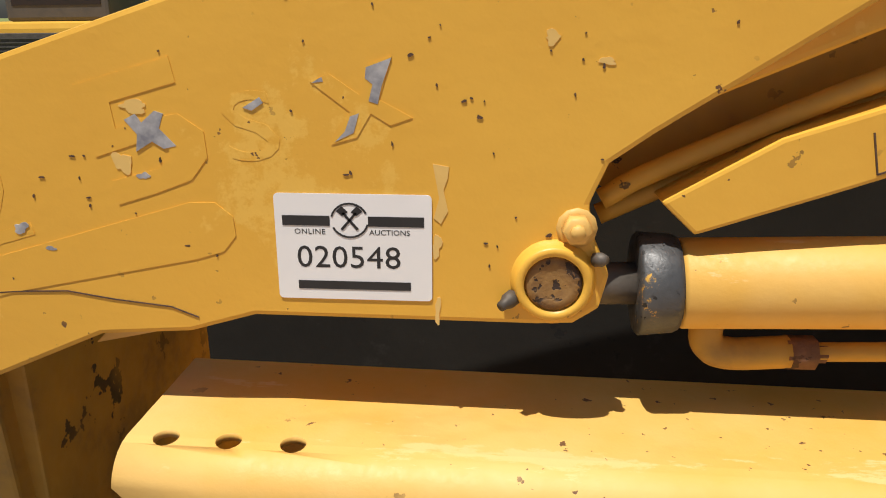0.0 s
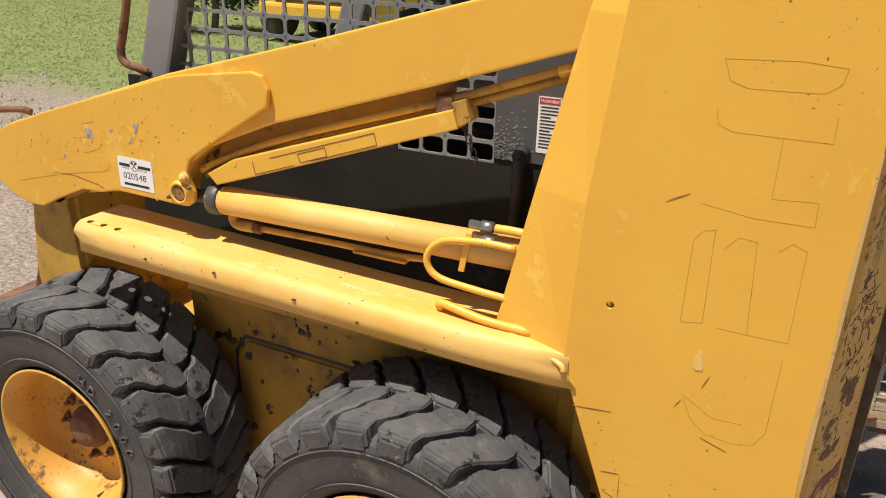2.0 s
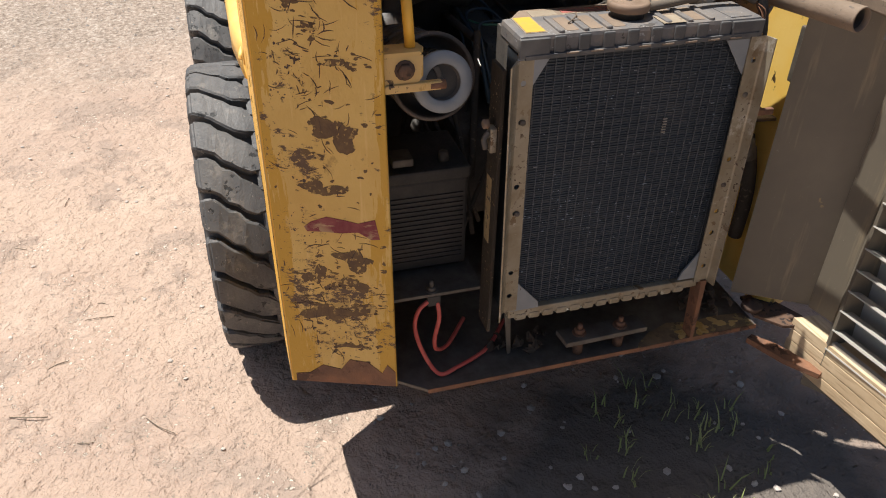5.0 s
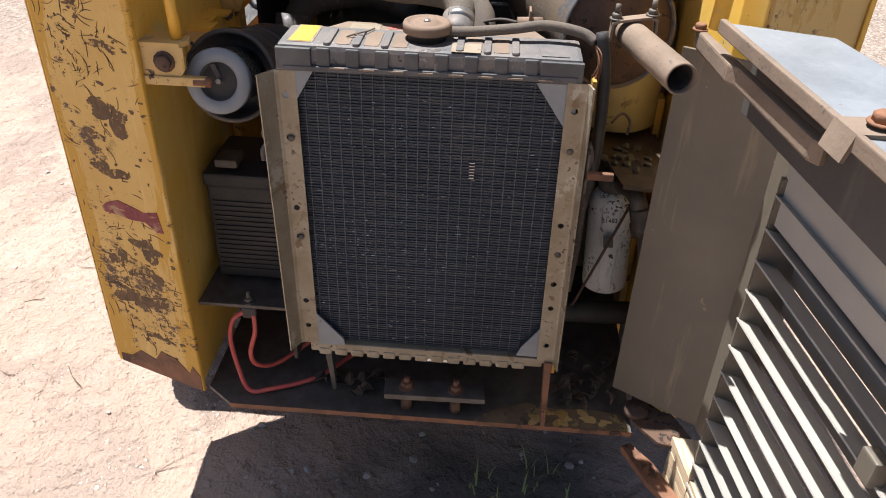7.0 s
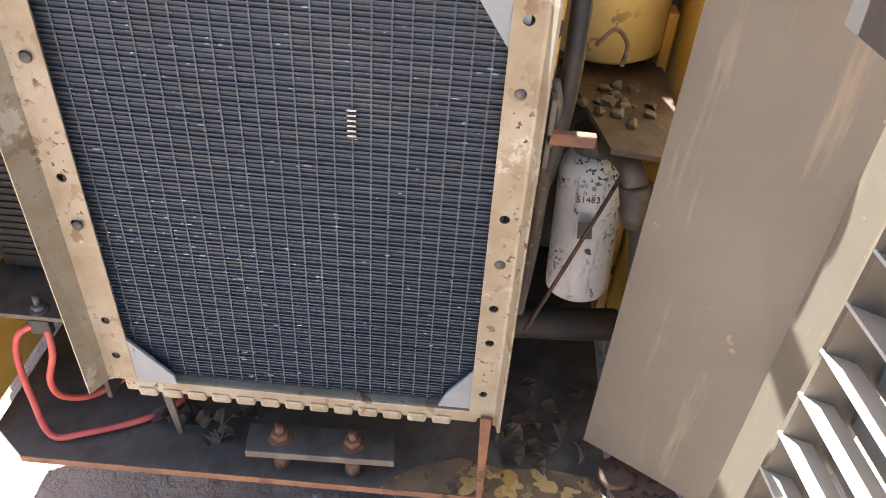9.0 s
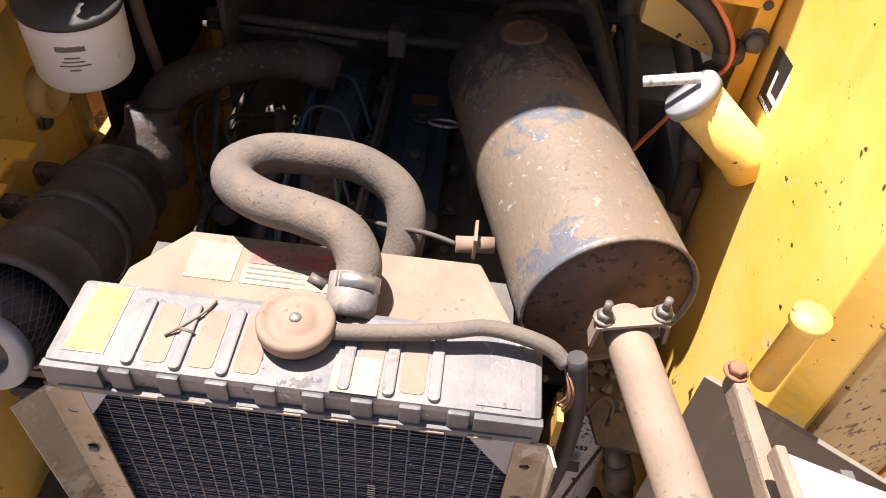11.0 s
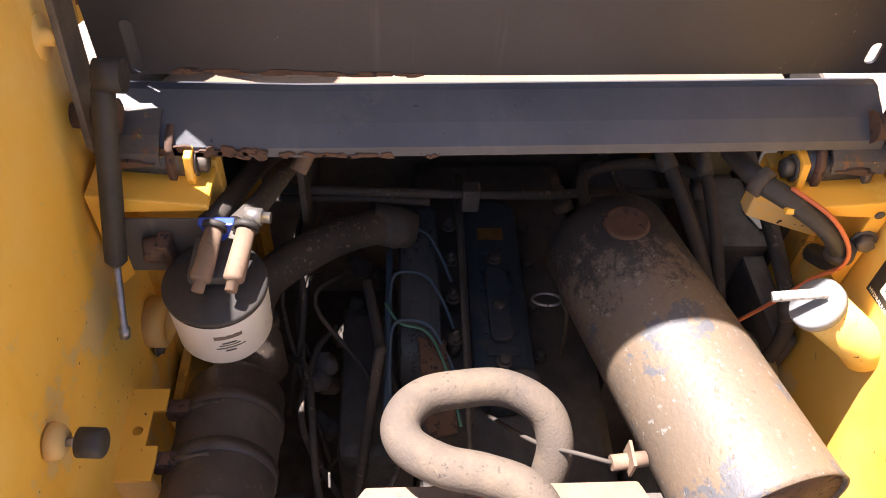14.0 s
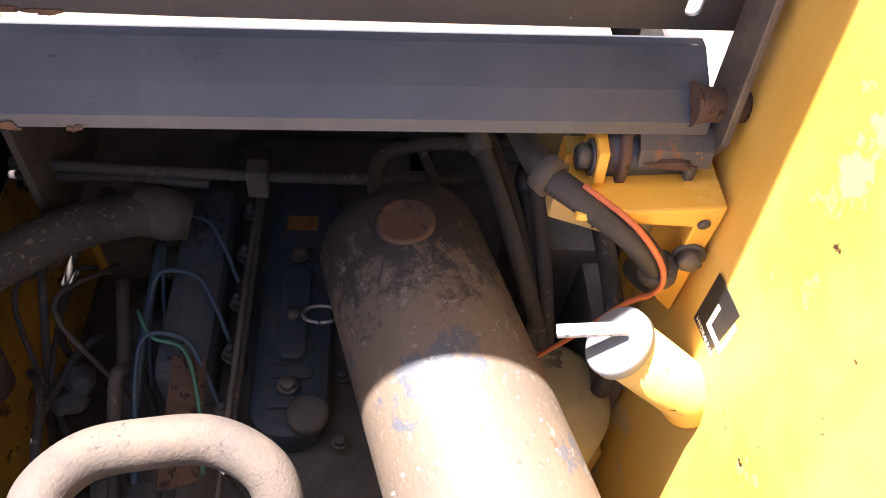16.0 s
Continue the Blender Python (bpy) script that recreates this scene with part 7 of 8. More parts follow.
drawing += chain_of((0.4700, 0.0610), (0.4760, 0.0618), (0.4820, 0.0196), (0.4770, 0.0198), (0.4710, 0.0400), (0.4700, 0.0610)) + chain_of((0.4760, 0.0748), (0.4820, 0.0196)) + chain_of((0.4490, 0.0267), (0.4550, 0.0265)) + chain_of((0.4490, 0.0217), (0.4550, 0.0215)) + chain_of((0.4530, 0.0426), (0.4650, 0.0432), (0.4650, 0.0402), (0.4530, 0.0396), (0.4530, 0.0426))
for i in range(9):
    drawing += chain_of((0.4450 + 0.0026 * i, 0.0519), (0.4450 + 0.0026 * i, 0.0619))
drawing += chain_of((0.5620, 0.0659), (0.5820, 0.0662), (0.5870, 0.0470), (0.5620, 0.0469), (0.5620, 0.0659)) + chain_of((0.5650, 0.0628), (0.5800, 0.0633), (0.5830, 0.0492), (0.5660, 0.0488), (0.5650, 0.0628)) + chain_of((0.5620, 0.0469), (0.5650, 0.0148)) + chain_of((0.5870, 0.0470), (0.5900, 0.0189)) + chain_of((0.5630, 0.0189), (0.5970, 0.0197)) + chain_of((0.5650, 0.0418), (0.5830, 0.0422), (0.5850, 0.0221), (0.5670, 0.0217), (0.5650, 0.0418)) + chain_of((0.5530, 0.0622), (0.5590, 0.0630), (0.5620, 0.0119), (0.5570, 0.0121), (0.5530, 0.0622)) + chain_of((0.5850, 0.0631), (0.5900, 0.0629), (0.5970, 0.0117), (0.5920, 0.0119), (0.5850, 0.0631))
drawing += loop(0.5380, 0.0277, 0.0040) + loop(0.6090, 0.0553, 0.0060) + chain_of((0.5410, 0.0296), (0.5640, 0.0428)) + chain_of((0.6040, 0.0535), (0.5890, 0.0480)) + chain_of((0.5420, 0.0626), (0.5510, 0.0583)) + chain_of((0.5330, 0.0689), (0.5370, 0.0687), (0.5400, 0.0656), (0.5390, 0.0607), (0.5330, 0.0599), (0.5330, 0.0689)) + chain_of((0.5660, 0.0148), (0.5780, 0.0123), (0.5870, 0.0150))
for i in range(4):
    drawing += chain_of((0.5670, 0.0397 - 0.0055 * i), (0.5730, 0.0395 - 0.0055 * i))
for i in range(4):
    drawing += chain_of((0.5760, 0.0394 - 0.0055 * i), (0.5820, 0.0392 - 0.0055 * i))
tagged(part("chart_drawing", sketch(drawing, bm=bmesh.new()), ink, chart), "line drawings of the machine", kind="stuff")

# right wall: filler, decal, harness
filler = part("hydraulic_filler", lathe([(0, 0.034), (0.02, 0.030), (0.115, 0.030)], (-0.245, 1.165, 1.222), (-0.12, -0.80, 0.66), 28), yellow_bright, loader, "yellow hydraulic filler tube")
fd = Vector((-0.12, -0.80, 0.66)).normalized()
FT = Vector((-0.245, 1.165, 1.222)) + fd * 0.115
part("filler_cap", lathe([(0, 0.031), (0, 0.0345), (0.010, 0.0345), (0.013, 0.032), (0.013, 0.0)], FT, fd, 32), gusset_grey, filler, "grey metal cap")
part("cap_bar", tube([FT + fd * 0.018 + Vector((-0.006, -0.048, -0.002)), FT + fd * 0.019 + Vector((0.002, 0.012, 0.016))], 0.0065, 10), white_dirty, filler)
HD = frame_pose((-0.300, 1.1615, 1.278), (0.075, 0.004, 0.003), (0.004, 0, 0.07)) @ Matrix.Rotation(0, 4, "X")
decal = part("oil_decal", flat([(0, 0), (0.072, 0.006), (0.068, 0.075), (0.0, 0.070)], HD, 0.0008), ink, loader, "black hydraulic oil decal")
HD2 = HD @ Matrix.Translation((0, 0, 0.0008))
part("decal_words", words("HYDRAULIC OIL", 0.0078, HD2 @ Matrix.Translation((0.004, 0.004, 0))), paper, decal)
part("decal_mark", flat([(0.02, 0.018), (0.056, 0.020), (0.056, 0.062), (0.050, 0.062), (0.050, 0.026), (0.026, 0.025), (0.026, 0.05), (0.02, 0.05)], HD2, 0.0005), paper, decal)
har = part("wiring_harness", tube([(-0.44, 0.985, 1.385), (-0.38, 1.0, 1.392), (-0.35, 1.035, 1.385), (-0.330, 1.08, 1.362), (-0.325, 1.112, 1.325), (-0.335, 1.12, 1.29), (-0.37, 1.12, 1.265)], 0.0135, 12, 8), black_rubber, loader, "black braided wiring harness")
for p, d in (((-0.375, 1.003, 1.392), (0.5, 0.4, -0.05)), ((-0.328, 1.118, 1.318), (0.0, 0.2, -1))):
    part("harness_clip", lathe([(-0.008, 0.0140), (-0.008, 0.0185), (0.008, 0.0185), (0.008, 0.0140)], p, d, 20), hose_dark, har)
part("orange_wire", tube([(-0.355, 1.03, 1.402), (-0.325, 1.075, 1.385), (-0.309, 1.108, 1.348), (-0.309, 1.116, 1.310), (-0.318, 1.098, 1.275), (-0.325, 1.072, 1.215), (-0.345, 1.035, 1.115)], 0.0030, 6), orange_wire, har, "orange wire")
part("box_bolt", hexbolt((-0.335, 1.145, 1.333), (1, -0.2, 0), 0.012, 0.014), steel_dirty, har)
part("box_dot", lathe([(0, 0.006), (0.0015, 0.006), (0.0015, 0)], (-0.3345, 1.143, 1.378), (1, 0, 0), 14), engine_black, har)
part("paper_tag", prism([(-0.578, 1.135), (-0.535, 1.15), (-0.530, 1.195), (-0.573, 1.18)], "z", 1.128, 1.1295), white_paint, loader, "scrap of pale card")
# black box added to cover the yellow wall; no tank is known here
part("side_tank", box((-0.95, 1.122, 0.45), (-0.335, 1.160, 1.10), 0.008), engine_black, loader, "black box added over the lower right wall")
# dark screen added to hide the sunlit far rail behind the gap
part("bay_side", box((-0.95, 1.168, 0.90), (-0.445, 1.174, 1.38), 0.001), engine_black, loader)
part("pump_block", box((-0.66, 1.05, 0.95), (-0.50, 1.16, 1.125), 0.01), engine_black, loader)
part("card_plate", prism([(1.08, 1.12), (1.15, 1.02), (1.165, 1.26), (1.10, 1.34), (1.05, 1.25)], "x", -0.70, -0.69, 0.002), cream, loader)

# ---- engine ----
eng = part("engine", box((-0.95, 0.60, 0.45), (-0.14, 0.92, 0.88), 0.02), engine_black, loader, "oily dark diesel engine")
vc = bmesh.new()
vc = prism(rect(-0.79, 0.690, -0.33, 0.796, 0.045), "z", 0.88, 0.935, 0.014, vc)
part("valve_cover", vc, engine_blue, eng, "blue-black valve cover")
for k in range(7):
    part("cover_rib", prism(rect(-0.66 + 0.045 * k, 0.712, -0.64 + 0.045 * k, 0.774, 0.008), "z", 0.930, 0.941, 0.003), engine_blue, eng)
part("cover_plate", prism(rect(-0.60, 0.722, -0.44, 0.762, 0.015), "z", 0.935, 0.949, 0.004), engine_blue, eng)
part("engine_label", prism(rect(-0.705, 0.717, -0.676, 0.765), "z", 0.9355, 0.9367), label_orange, eng, "small yellow engine label")
for i in range(3):
    part("cap_bolt", hexbolt((-0.62 + 0.11 * i, 0.742, 0.946), (0, 0, 1), 0.011, 0.012), steel_dirty, eng)
part("manifold", box((-0.74, 0.565, 0.85), (-0.40, 0.640, 0.97), 0.022), manifold_mat, eng, "intake manifold")
for k in range(5):
    part("head_stud", hexbolt((-0.74 + 0.1 * k, 0.812, 0.90), (0, 0, 1), 0.009, 0.012), engine_black, eng)
    part("rocker_nut", hexbolt((-0.70 + 0.085 * k, 0.662, 0.945), (0, 0, 1), 0.010, 0.014, True, 0.01), engine_black, eng)
part("filler_cap", lathe([(0, 0.028), (0.012, 0.028), (0.016, 0.022), (0.016, 0)], (-0.36, 0.77, 0.935), (0, 0, 1), 20), engine_black, eng)
part("side_conduit", tube([(-0.80, 0.678, 0.97), (-0.62, 0.676, 0.985), (-0.40, 0.674, 0.975), (-0.22, 0.672, 0.955)], 0.0045, 8), steel_dirty, eng)
part("manifold_front", lathe([(-0.03, 0.036), (0.02, 0.038), (0.05, 0.030), (0.05, 0)], (-0.625, 0.545, 1.032), (0, 1, -0.3), 20), engine_black, eng)
part("bracket_arm", prism([(-0.42, 0.596), (-0.415, 0.640), (-0.25, 0.653), (-0.24, 0.608)], "z", 0.985, 0.991, 0.002), rust_dark, eng, "flat bracket with a bolt")
part("bracket_bolt", hexbolt((-0.33, 0.624, 0.991), (0, 0, 1), 0.013, 0.010), rust_dark, eng)
for i in range(3):
    x = -0.62 + 0.10 * i
    part("injector_line", tube([(x + 0.10, 0.553, 0.90), (x + 0.03, 0.551, 0.97), (x - 0.02, 0.560, 1.0), (x - 0.015, 0.61, 1.005), (x + 0.02, 0.638, 0.985), (x + 0.06, 0.66, 0.955)], 0.0034, 8), line_blue, eng, "blue steel injector line")
    part("injector", lathe([(0, 0.012), (0.03, 0.012), (0.03, 0.008), (0.06, 0.008)], (x + 0.06, 0.662, 0.88), (0, 0.05, 1), 8), engine_black, eng)
part("return_rail", tube([(-0.30, 0.545, 0.86), (-0.42, 0.548, 0.96), (-0.60, 0.55, 0.99)], 0.006, 8), line_blue, eng)
part("rail_pipe", tube([(-0.80, 0.682, 0.985), (-0.55, 0.680, 0.975), (-0.28, 0.677, 0.955)], 0.006, 8), hose_dark, eng)
part("green_wire", tube([(-0.48, 0.543, 1.0), (-0.44, 0.568, 1.0), (-0.42, 0.613, 1.0), (-0.34, 0.643, 0.998), (-0.26, 0.658, 0.99)], 0.0026, 6), green_wire, eng)
part("dipstick_ring", tube([(-0.415 + 0.016 * math.cos(a), 0.790 + 0.022 * math.sin(a), 1.098 + 0.006 * math.cos(a)) for a in [i * 0.52 for i in range(13)]], 0.0024, 6, 2), steel, eng, "dipstick ring")
part("dipstick", tube([(-0.415, 0.812, 1.098), (-0.42, 0.83, 1.05), (-0.44, 0.85, 0.90)], 0.0035, 6), steel_dirty, eng)
part("cross_pipe", tube([(-0.66, 0.36, 1.085), (-0.655, 0.60, 1.082), (-0.65, 0.80, 1.085), (-0.63, 0.86, 1.11), (-0.62, 0.93, 1.125), (-0.62, 1.05, 1.12)], 0.0085, 10), hose_dark, eng, "steel pipe across the bay")
part("cross_pipe", tube([(-0.66, 0.35, 1.06), (-0.66, 0.50, 1.062), (-0.655, 0.62, 1.06)], 0.007, 8), hose_dark, eng)
part("pipe_clip", box((-0.665, 0.675, 1.055), (-0.635, 0.705, 1.105), 0.004), engine_black, eng)
part("upper_hose", tube([(-0.50, 0.855, 1.19), (-0.56, 0.85, 1.19), (-0.60, 0.87, 1.19), (-0.61, 0.95, 1.20), (-0.58, 1.06, 1.20)], 0.009, 8), hose_dark, eng)
for y0, y1 in ((0.338, 0.378), (0.374, 0.424)):
    part("fuel_hose", tube([(-0.335, y0, 1.352), (-0.36, y0 + 0.010, 1.345), (-0.41, 0.65 * y0 + 0.35 * y1, 1.320), (-0.50, 0.3 * y0 + 0.7 * y1, 1.285), (-0.58, y1 + 0.004, 1.245), (-0.68, y1 + 0.02, 1.20)], 0.0138, 12, 7), hose_dark, eng, "dusty black hose")
part("fuel_hose", tube([(-0.62, 0.292, 1.27), (-0.56, 0.297, 1.235), (-0.545, 0.298, 1.15), (-0.55, 0.31, 1.02)], 0.010, 10, 7), tan_plastic, eng, "dusty tan hose")
part("return_hose", tube([(-0.52, 0.475, 1.375), (-0.49, 0.452, 1.35), (-0.46, 0.43, 1.32)], 0.012, 10), tan_plastic, eng, "dusty tan hose")
for i, (y0, y1, z0, z1, r) in enumerate(((0.93, 1.10, 1.29, 0.97, 0.016), (0.97, 1.12, 1.25, 0.90, 0.011), (1.02, 1.09, 1.28, 0.84, 0.014), (0.90, 1.02, 1.20, 0.92, 0.009), (1.06, 1.00, 1.22, 0.86, 0.012), (1.09, 1.13, 1.30, 1.0, 0.017))):
    part("pressure_line", tube([(-0.70, y0 - 0.03, z0 + 0.01), (-0.58, 0.75 * y0 + 0.25 * y1, z0 - 0.05), (-0.46 + 0.02 * i, 0.5 * (y0 + y1) + 0.02, 0.5 * (z0 + z1)), (-0.34, y1, z1)], 0.7 * r, 10), hose_dark, eng, "black hydraulic line")
    k = 0.5 if i % 2 else 0.75
    part("line_fitting", lathe([(-0.02, 0.7 * r + 0.002), (0.0, 0.7 * r + 0.005), (0.016, 0.7 * r + 0.005), (0.02, 0.7 * r + 0.001)], (-0.58 if i % 2 == 0 else -0.46 + 0.02 * i, k * y0 + (1 - k) * y1 + (0.02 if i % 2 else 0), z0 - 0.05 if i % 2 == 0 else 0.5 * (z0 + z1)), (0.5, (y1 - y0), z1 - z0 + 0.1), 6), steel_dirty, eng)
rnd = random.Random(21)
for i in range(16):
    x, y = rnd.uniform(-0.85, -0.36), rnd.uniform(0.40, 0.54)
    z = rnd.uniform(0.5, 0.85)
    part("engine_fitting", lathe([(0, 0.022), (0.02, 0.022), (0.02, 0.014), (0.05, 0.014), (0.05, 0)], (x, y, z), (rnd.uniform(-1, 1), rnd.uniform(-1, 1), 0.8), 8), engine_black, eng)
rnd = random.Random(64)
for i in range(9):
    x, y, z = rnd.uniform(-0.80, -0.40), rnd.uniform(0.36, 0.54), rnd.uniform(0.86, 1.02)
    part("loose_cable", tube([(x, y, z), (x + rnd.uniform(0.04, 0.12), y + rnd.uniform(-0.05, 0.05), z + rnd.uniform(-0.02, 0.05)), (x + rnd.uniform(0.12, 0.24), y + rnd.uniform(-0.08, 0.08), z - rnd.uniform(0, 0.12)), (x + 0.28, y + rnd.uniform(-0.1, 0.1), z - 0.3)], rnd.choice((0.003, 0.004, 0.006, 0.009)), 7), hose_dark, eng)
for i in range(8):
    x, y = rnd.uniform(-0.78, -0.42), rnd.uniform(0.84, 1.08)
    part("pump_fitting", lathe([(0, 0.020), (0.018, 0.020), (0.018, 0.013), (0.045, 0.013), (0.045, 0.009), (0.07, 0.009)], (x, y, rnd.uniform(0.88, 1.02)), (rnd.uniform(-0.6, 0.6), rnd.uniform(-0.6, 0.6), 0.8), 6), engine_black, eng)
part("pump_body", box((-0.62, 0.46, 0.55), (-0.30, 0.60, 0.80), 0.025), engine_black, eng)
part("bright_wire", tube([(-0.16, 0.47, 1.01), (-0.168, 0.4695, 1.014), (-0.178, 0.469, 1.02)], 0.0022, 5), steel, eng)
part("rear_bulkhead", box((-0.99, 0.262, 0.38), (-0.97, 1.10, 1.385), 0.0), engine_black, loader)
part("oil_tank", box((-0.95, 0.95, 0.40), (-0.45, 1.15, 0.90), 0.03), engine_black, loader)

# battery and its cables
bat = part("battery", box((-0.22, 0.236, 0.595), (-0.05, 0.415, 0.815), 0.006), black_rubber, loader, "black ribbed battery on a tray")
for i in range(15):
    part("case_rib", box((-0.052, 0.245, 0.615 + 0.0115 * i), (-0.047, 0.405, 0.620 + 0.0115 * i), 0.001), black_rubber, bat)
part("battery_lid", box((-0.225, 0.232, 0.815), (-0.045, 0.42, 0.842), 0.006), black_rubber, bat)
for y in (0.27, 0.37):
    part("terminal", lathe([(0, 0.012), (0.02, 0.010), (0.02, 0.0)], (-0.085, y, 0.842), (0, 0, 1), 14), steel_dirty, bat)
part("terminal_clamp", box((-0.11, 0.255, 0.848), (-0.06, 0.30, 0.866), 0.004), steel_dirty, bat)
part("battery_tray", box((-0.26, 0.215, 0.575), (0.032, 0.43, 0.583), 0.001), steel_dirty, loader, "black battery tray")
part("tray_bolt", hexbolt((0.018, 0.318, 0.583), (0, 0, 1), 0.010, 0.010, True, 0.016), steel_dirty, loader)
part("cable_lug", box((0.022, 0.305, 0.550), (0.034, 0.335, 0.576), 0.003), black_rubber, loader)
part("battery_cable", tube([(0.028, 0.312, 0.565), (0.034, 0.285, 0.545), (0.040, 0.275, 0.50), (0.060, 0.290, 0.44), (0.085, 0.318, 0.397), (0.075, 0.36, 0.394), (0.03, 0.45, 0.395), (-0.05, 0.52, 0.40)], 0.0050, 10, 8), red_rubber, loader, "red battery cable")
part("battery_cable", tube([(0.030, 0.328, 0.558), (0.040, 0.330, 0.52), (0.048, 0.318, 0.47), (0.040, 0.325, 0.43), (0.010, 0.36, 0.41), (-0.06, 0.42, 0.42)], 0.0050, 10, 8), red_rubber, loader, "red battery cable")

# oil filter and its bracket at the far side
of = part("oil_filter", lathe([(0, 0.030), (0.0, 0.040), (0.005, 0.046), (0.015, 0.0475), (0.20, 0.0475), (0.215, 0.044), (0.23, 0.034), (0.232, 0.0)], (-0.150, 1.065, 0.570), (-0.10, -0.04, 1), 36), white_dirty, loader, "grimy white oil filter")
part("filter_neck", lathe([(0.22, 0.030), (0.25, 0.034), (0.26, 0.034)], (-0.150, 1.065, 0.570), (-0.10, -0.04, 1), 24), engine_black, of)
OFP = frame_pose((-0.112, 1.032, 0.752), (0.1, 1, 0.12), (-0.10, 0, 1))
part("filter_number", words("51483", 0.013, OFP @ Matrix.Translation((0.0, 0.0, 0.0025)), 0.0015), ink, of)
part("filter_mark", flat(rect(0.004, -0.055, 0.024, -0.03), OFP @ Matrix.Translation((0, 0, 0.004)), 0.0015), ink, of)
part("filter_mark", flat(blot(0.02, -0.075, 0.005, 0.004, 5), OFP @ Matrix.Translation((0, 0, 0.005)), 0.0015), ink, of)
part("filter_shelf", prism([(-0.04, 1.145), (-0.055, 1.05), (-0.30, 1.00), (-0.32, 1.15)], "z", 0.862, 0.870, 0.001), shelf_grime, loader, "oily rusted shelf")
rnd = random.Random(45)
for i in range(22):
    x, y, r = rnd.gauss(-0.16, 0.035), rnd.gauss(1.062, 0.026), rnd.uniform(0.004, 0.012)
    lump = bmesh.new()
    bmesh.ops.create_icosphere(lump, subdivisions=1, radius=r)
    for v in lump.verts:
        v.co *= rnd.uniform(0.6, 1.25)
        v.co.z *= 0.7
    lump.transform(Matrix.Translation((x, y, 0.870 + 0.4 * r)))
    part("debris_lump", lump, engine_black, loader)
part("cream_tank", lathe([(0, 0.0), (0.0, 0.07), (0.01, 0.085), (0.16, 0.085), (0.17, 0.07), (0.17, 0.0)], (-0.33, 1.06, 0.885), (0, 0, 1), 32), cream, loader, "grimy cream-painted tank")
part("oil_hose", tube([(-0.055, 1.098, 0.80), (-0.050, 1.113, 0.750), (-0.050, 1.128, 0.66), (-0.060, 1.135, 0.54)], 0.017, 14), hose_dark, of, "black hose with steel fittings")
part("hose_nut", lathe([(0, 0.021), (0.03, 0.021), (0.034, 0.024), (0.055, 0.024)], (-0.058, 1.090, 0.822), (0.05, 0.28, -1), 8), steel_dirty, of)
part("hose_elbow", tube([(-0.14, 1.066, 0.825), (-0.10, 1.074, 0.838), (-0.070, 1.084, 0.836), (-0.058, 1.091, 0.818)], 0.017, 12), steel_dirty, of)
part("pull_wire", tube([(-0.10, 1.095, 0.868), (-0.09, 1.075, 0.80), (-0.04, 1.03, 0.72), (0.03, 0.975, 0.64)], 0.0028, 6), rust_dark, of)
part("lower_hose", tube([(-0.12, 0.90, 0.50), (-0.13, 0.98, 0.505), (-0.14, 1.06, 0.50), (-0.16, 1.14, 0.49)], 0.026, 12), black_rubber, loader)
part("hook_clip", tube([(0.0, 1.0, 1.02), (-0.02, 1.02, 1.03), (-0.02, 1.035, 1.015), (0.0, 1.03, 1.0)], 0.0025, 8), rust_dark, loader)

# ---- rear door, swung open past the far upright ----
DY = lambda x: 1.205 + 0.14 * (x - 0.25)
door = part("rear_door", prism([(0.036, 1.085), (0.052, 1.112), (0.090, 1.174), (0.133, 1.2415), (0.130, 1.2455), (0.085, 1.178), (0.047, 1.117), (0.032, 1.090)], "z", 0.44, 1.172, 0.001), door_paint, loader, "open grey louvred rear door")
part("door_fold", prism([(0.133, 1.2415), (0.205, 1.260), (0.255, 1.222), (0.25, 1.217), (0.205, 1.253), (0.137, 1.2375)], "z", 0.44, 1.172, 0.001), door_paint, door)
for i in range(13):
    z = 1.035 - 0.0565 * i
    if z < 0.40:
        break
    rows = []
    for x in (0.252, 0.95):
        y = DY(x)
        rows.append([(x, y, z), (x, y + 0.035, z - 0.012), (x, y + 0.060, z - 0.045), (x, y + 0.065, z - 0.096)])
    part("louvre", sheet(rows, 0.003), louvre_grey, door)
part("door_frame_edge", prism([(0.246, DY(0.246) + 0.005), (0.256, DY(0.256) + 0.002), (0.256, DY(0.256) + 0.07), (0.246, DY(0.246) + 0.07)], "z", 0.36, 1.06), door_paint, door)
part("louvre_header", prism([(0.250, DY(0.25) + 0.01), (0.95, DY(0.95) + 0.01), (0.95, DY(0.95) + 0.022), (0.250, DY(0.25) + 0.022)], "z", 0.985, 1.19), louvre_grey, door)
part("louvre_footer", prism([(0.250, DY(0.25) + 0.01), (0.95, DY(0.95) + 0.01), (0.95, DY(0.95) + 0.022), (0.250, DY(0.25) + 0.022)], "z", 0.30, 0.43), louvre_grey, door)
part("footer_bolt", hexbolt((0.35, DY(0.35) + 0.01, 0.37), (0, -1, 0), 0.006, 0.005), steel_dirty, door)
part("outer_stile", prism([(0.95, DY(0.95) - 0.03), (1.0, DY(1.0) - 0.03), (1.0, DY(1.0) + 0.09), (0.95, DY(0.95) + 0.09)], "z", 0.30, 1.24, 0.004), louvre_grey, door)
part("inner_stile", prism([(0.60, DY(0.6) - 0.01), (0.63, DY(0.63) - 0.01), (0.63, DY(0.63) + 0.01), (0.60, DY(0.6) + 0.01)], "z", 0.86, 0.90, 0.003), door_paint, door)
lip = [(0.045, 1.098), (0.20, 1.112), (0.215, 1.122), (0.435, 1.150), (0.452, 1.160), (0.445, 1.170), (0.20, 1.132), (0.045, 1.112)]
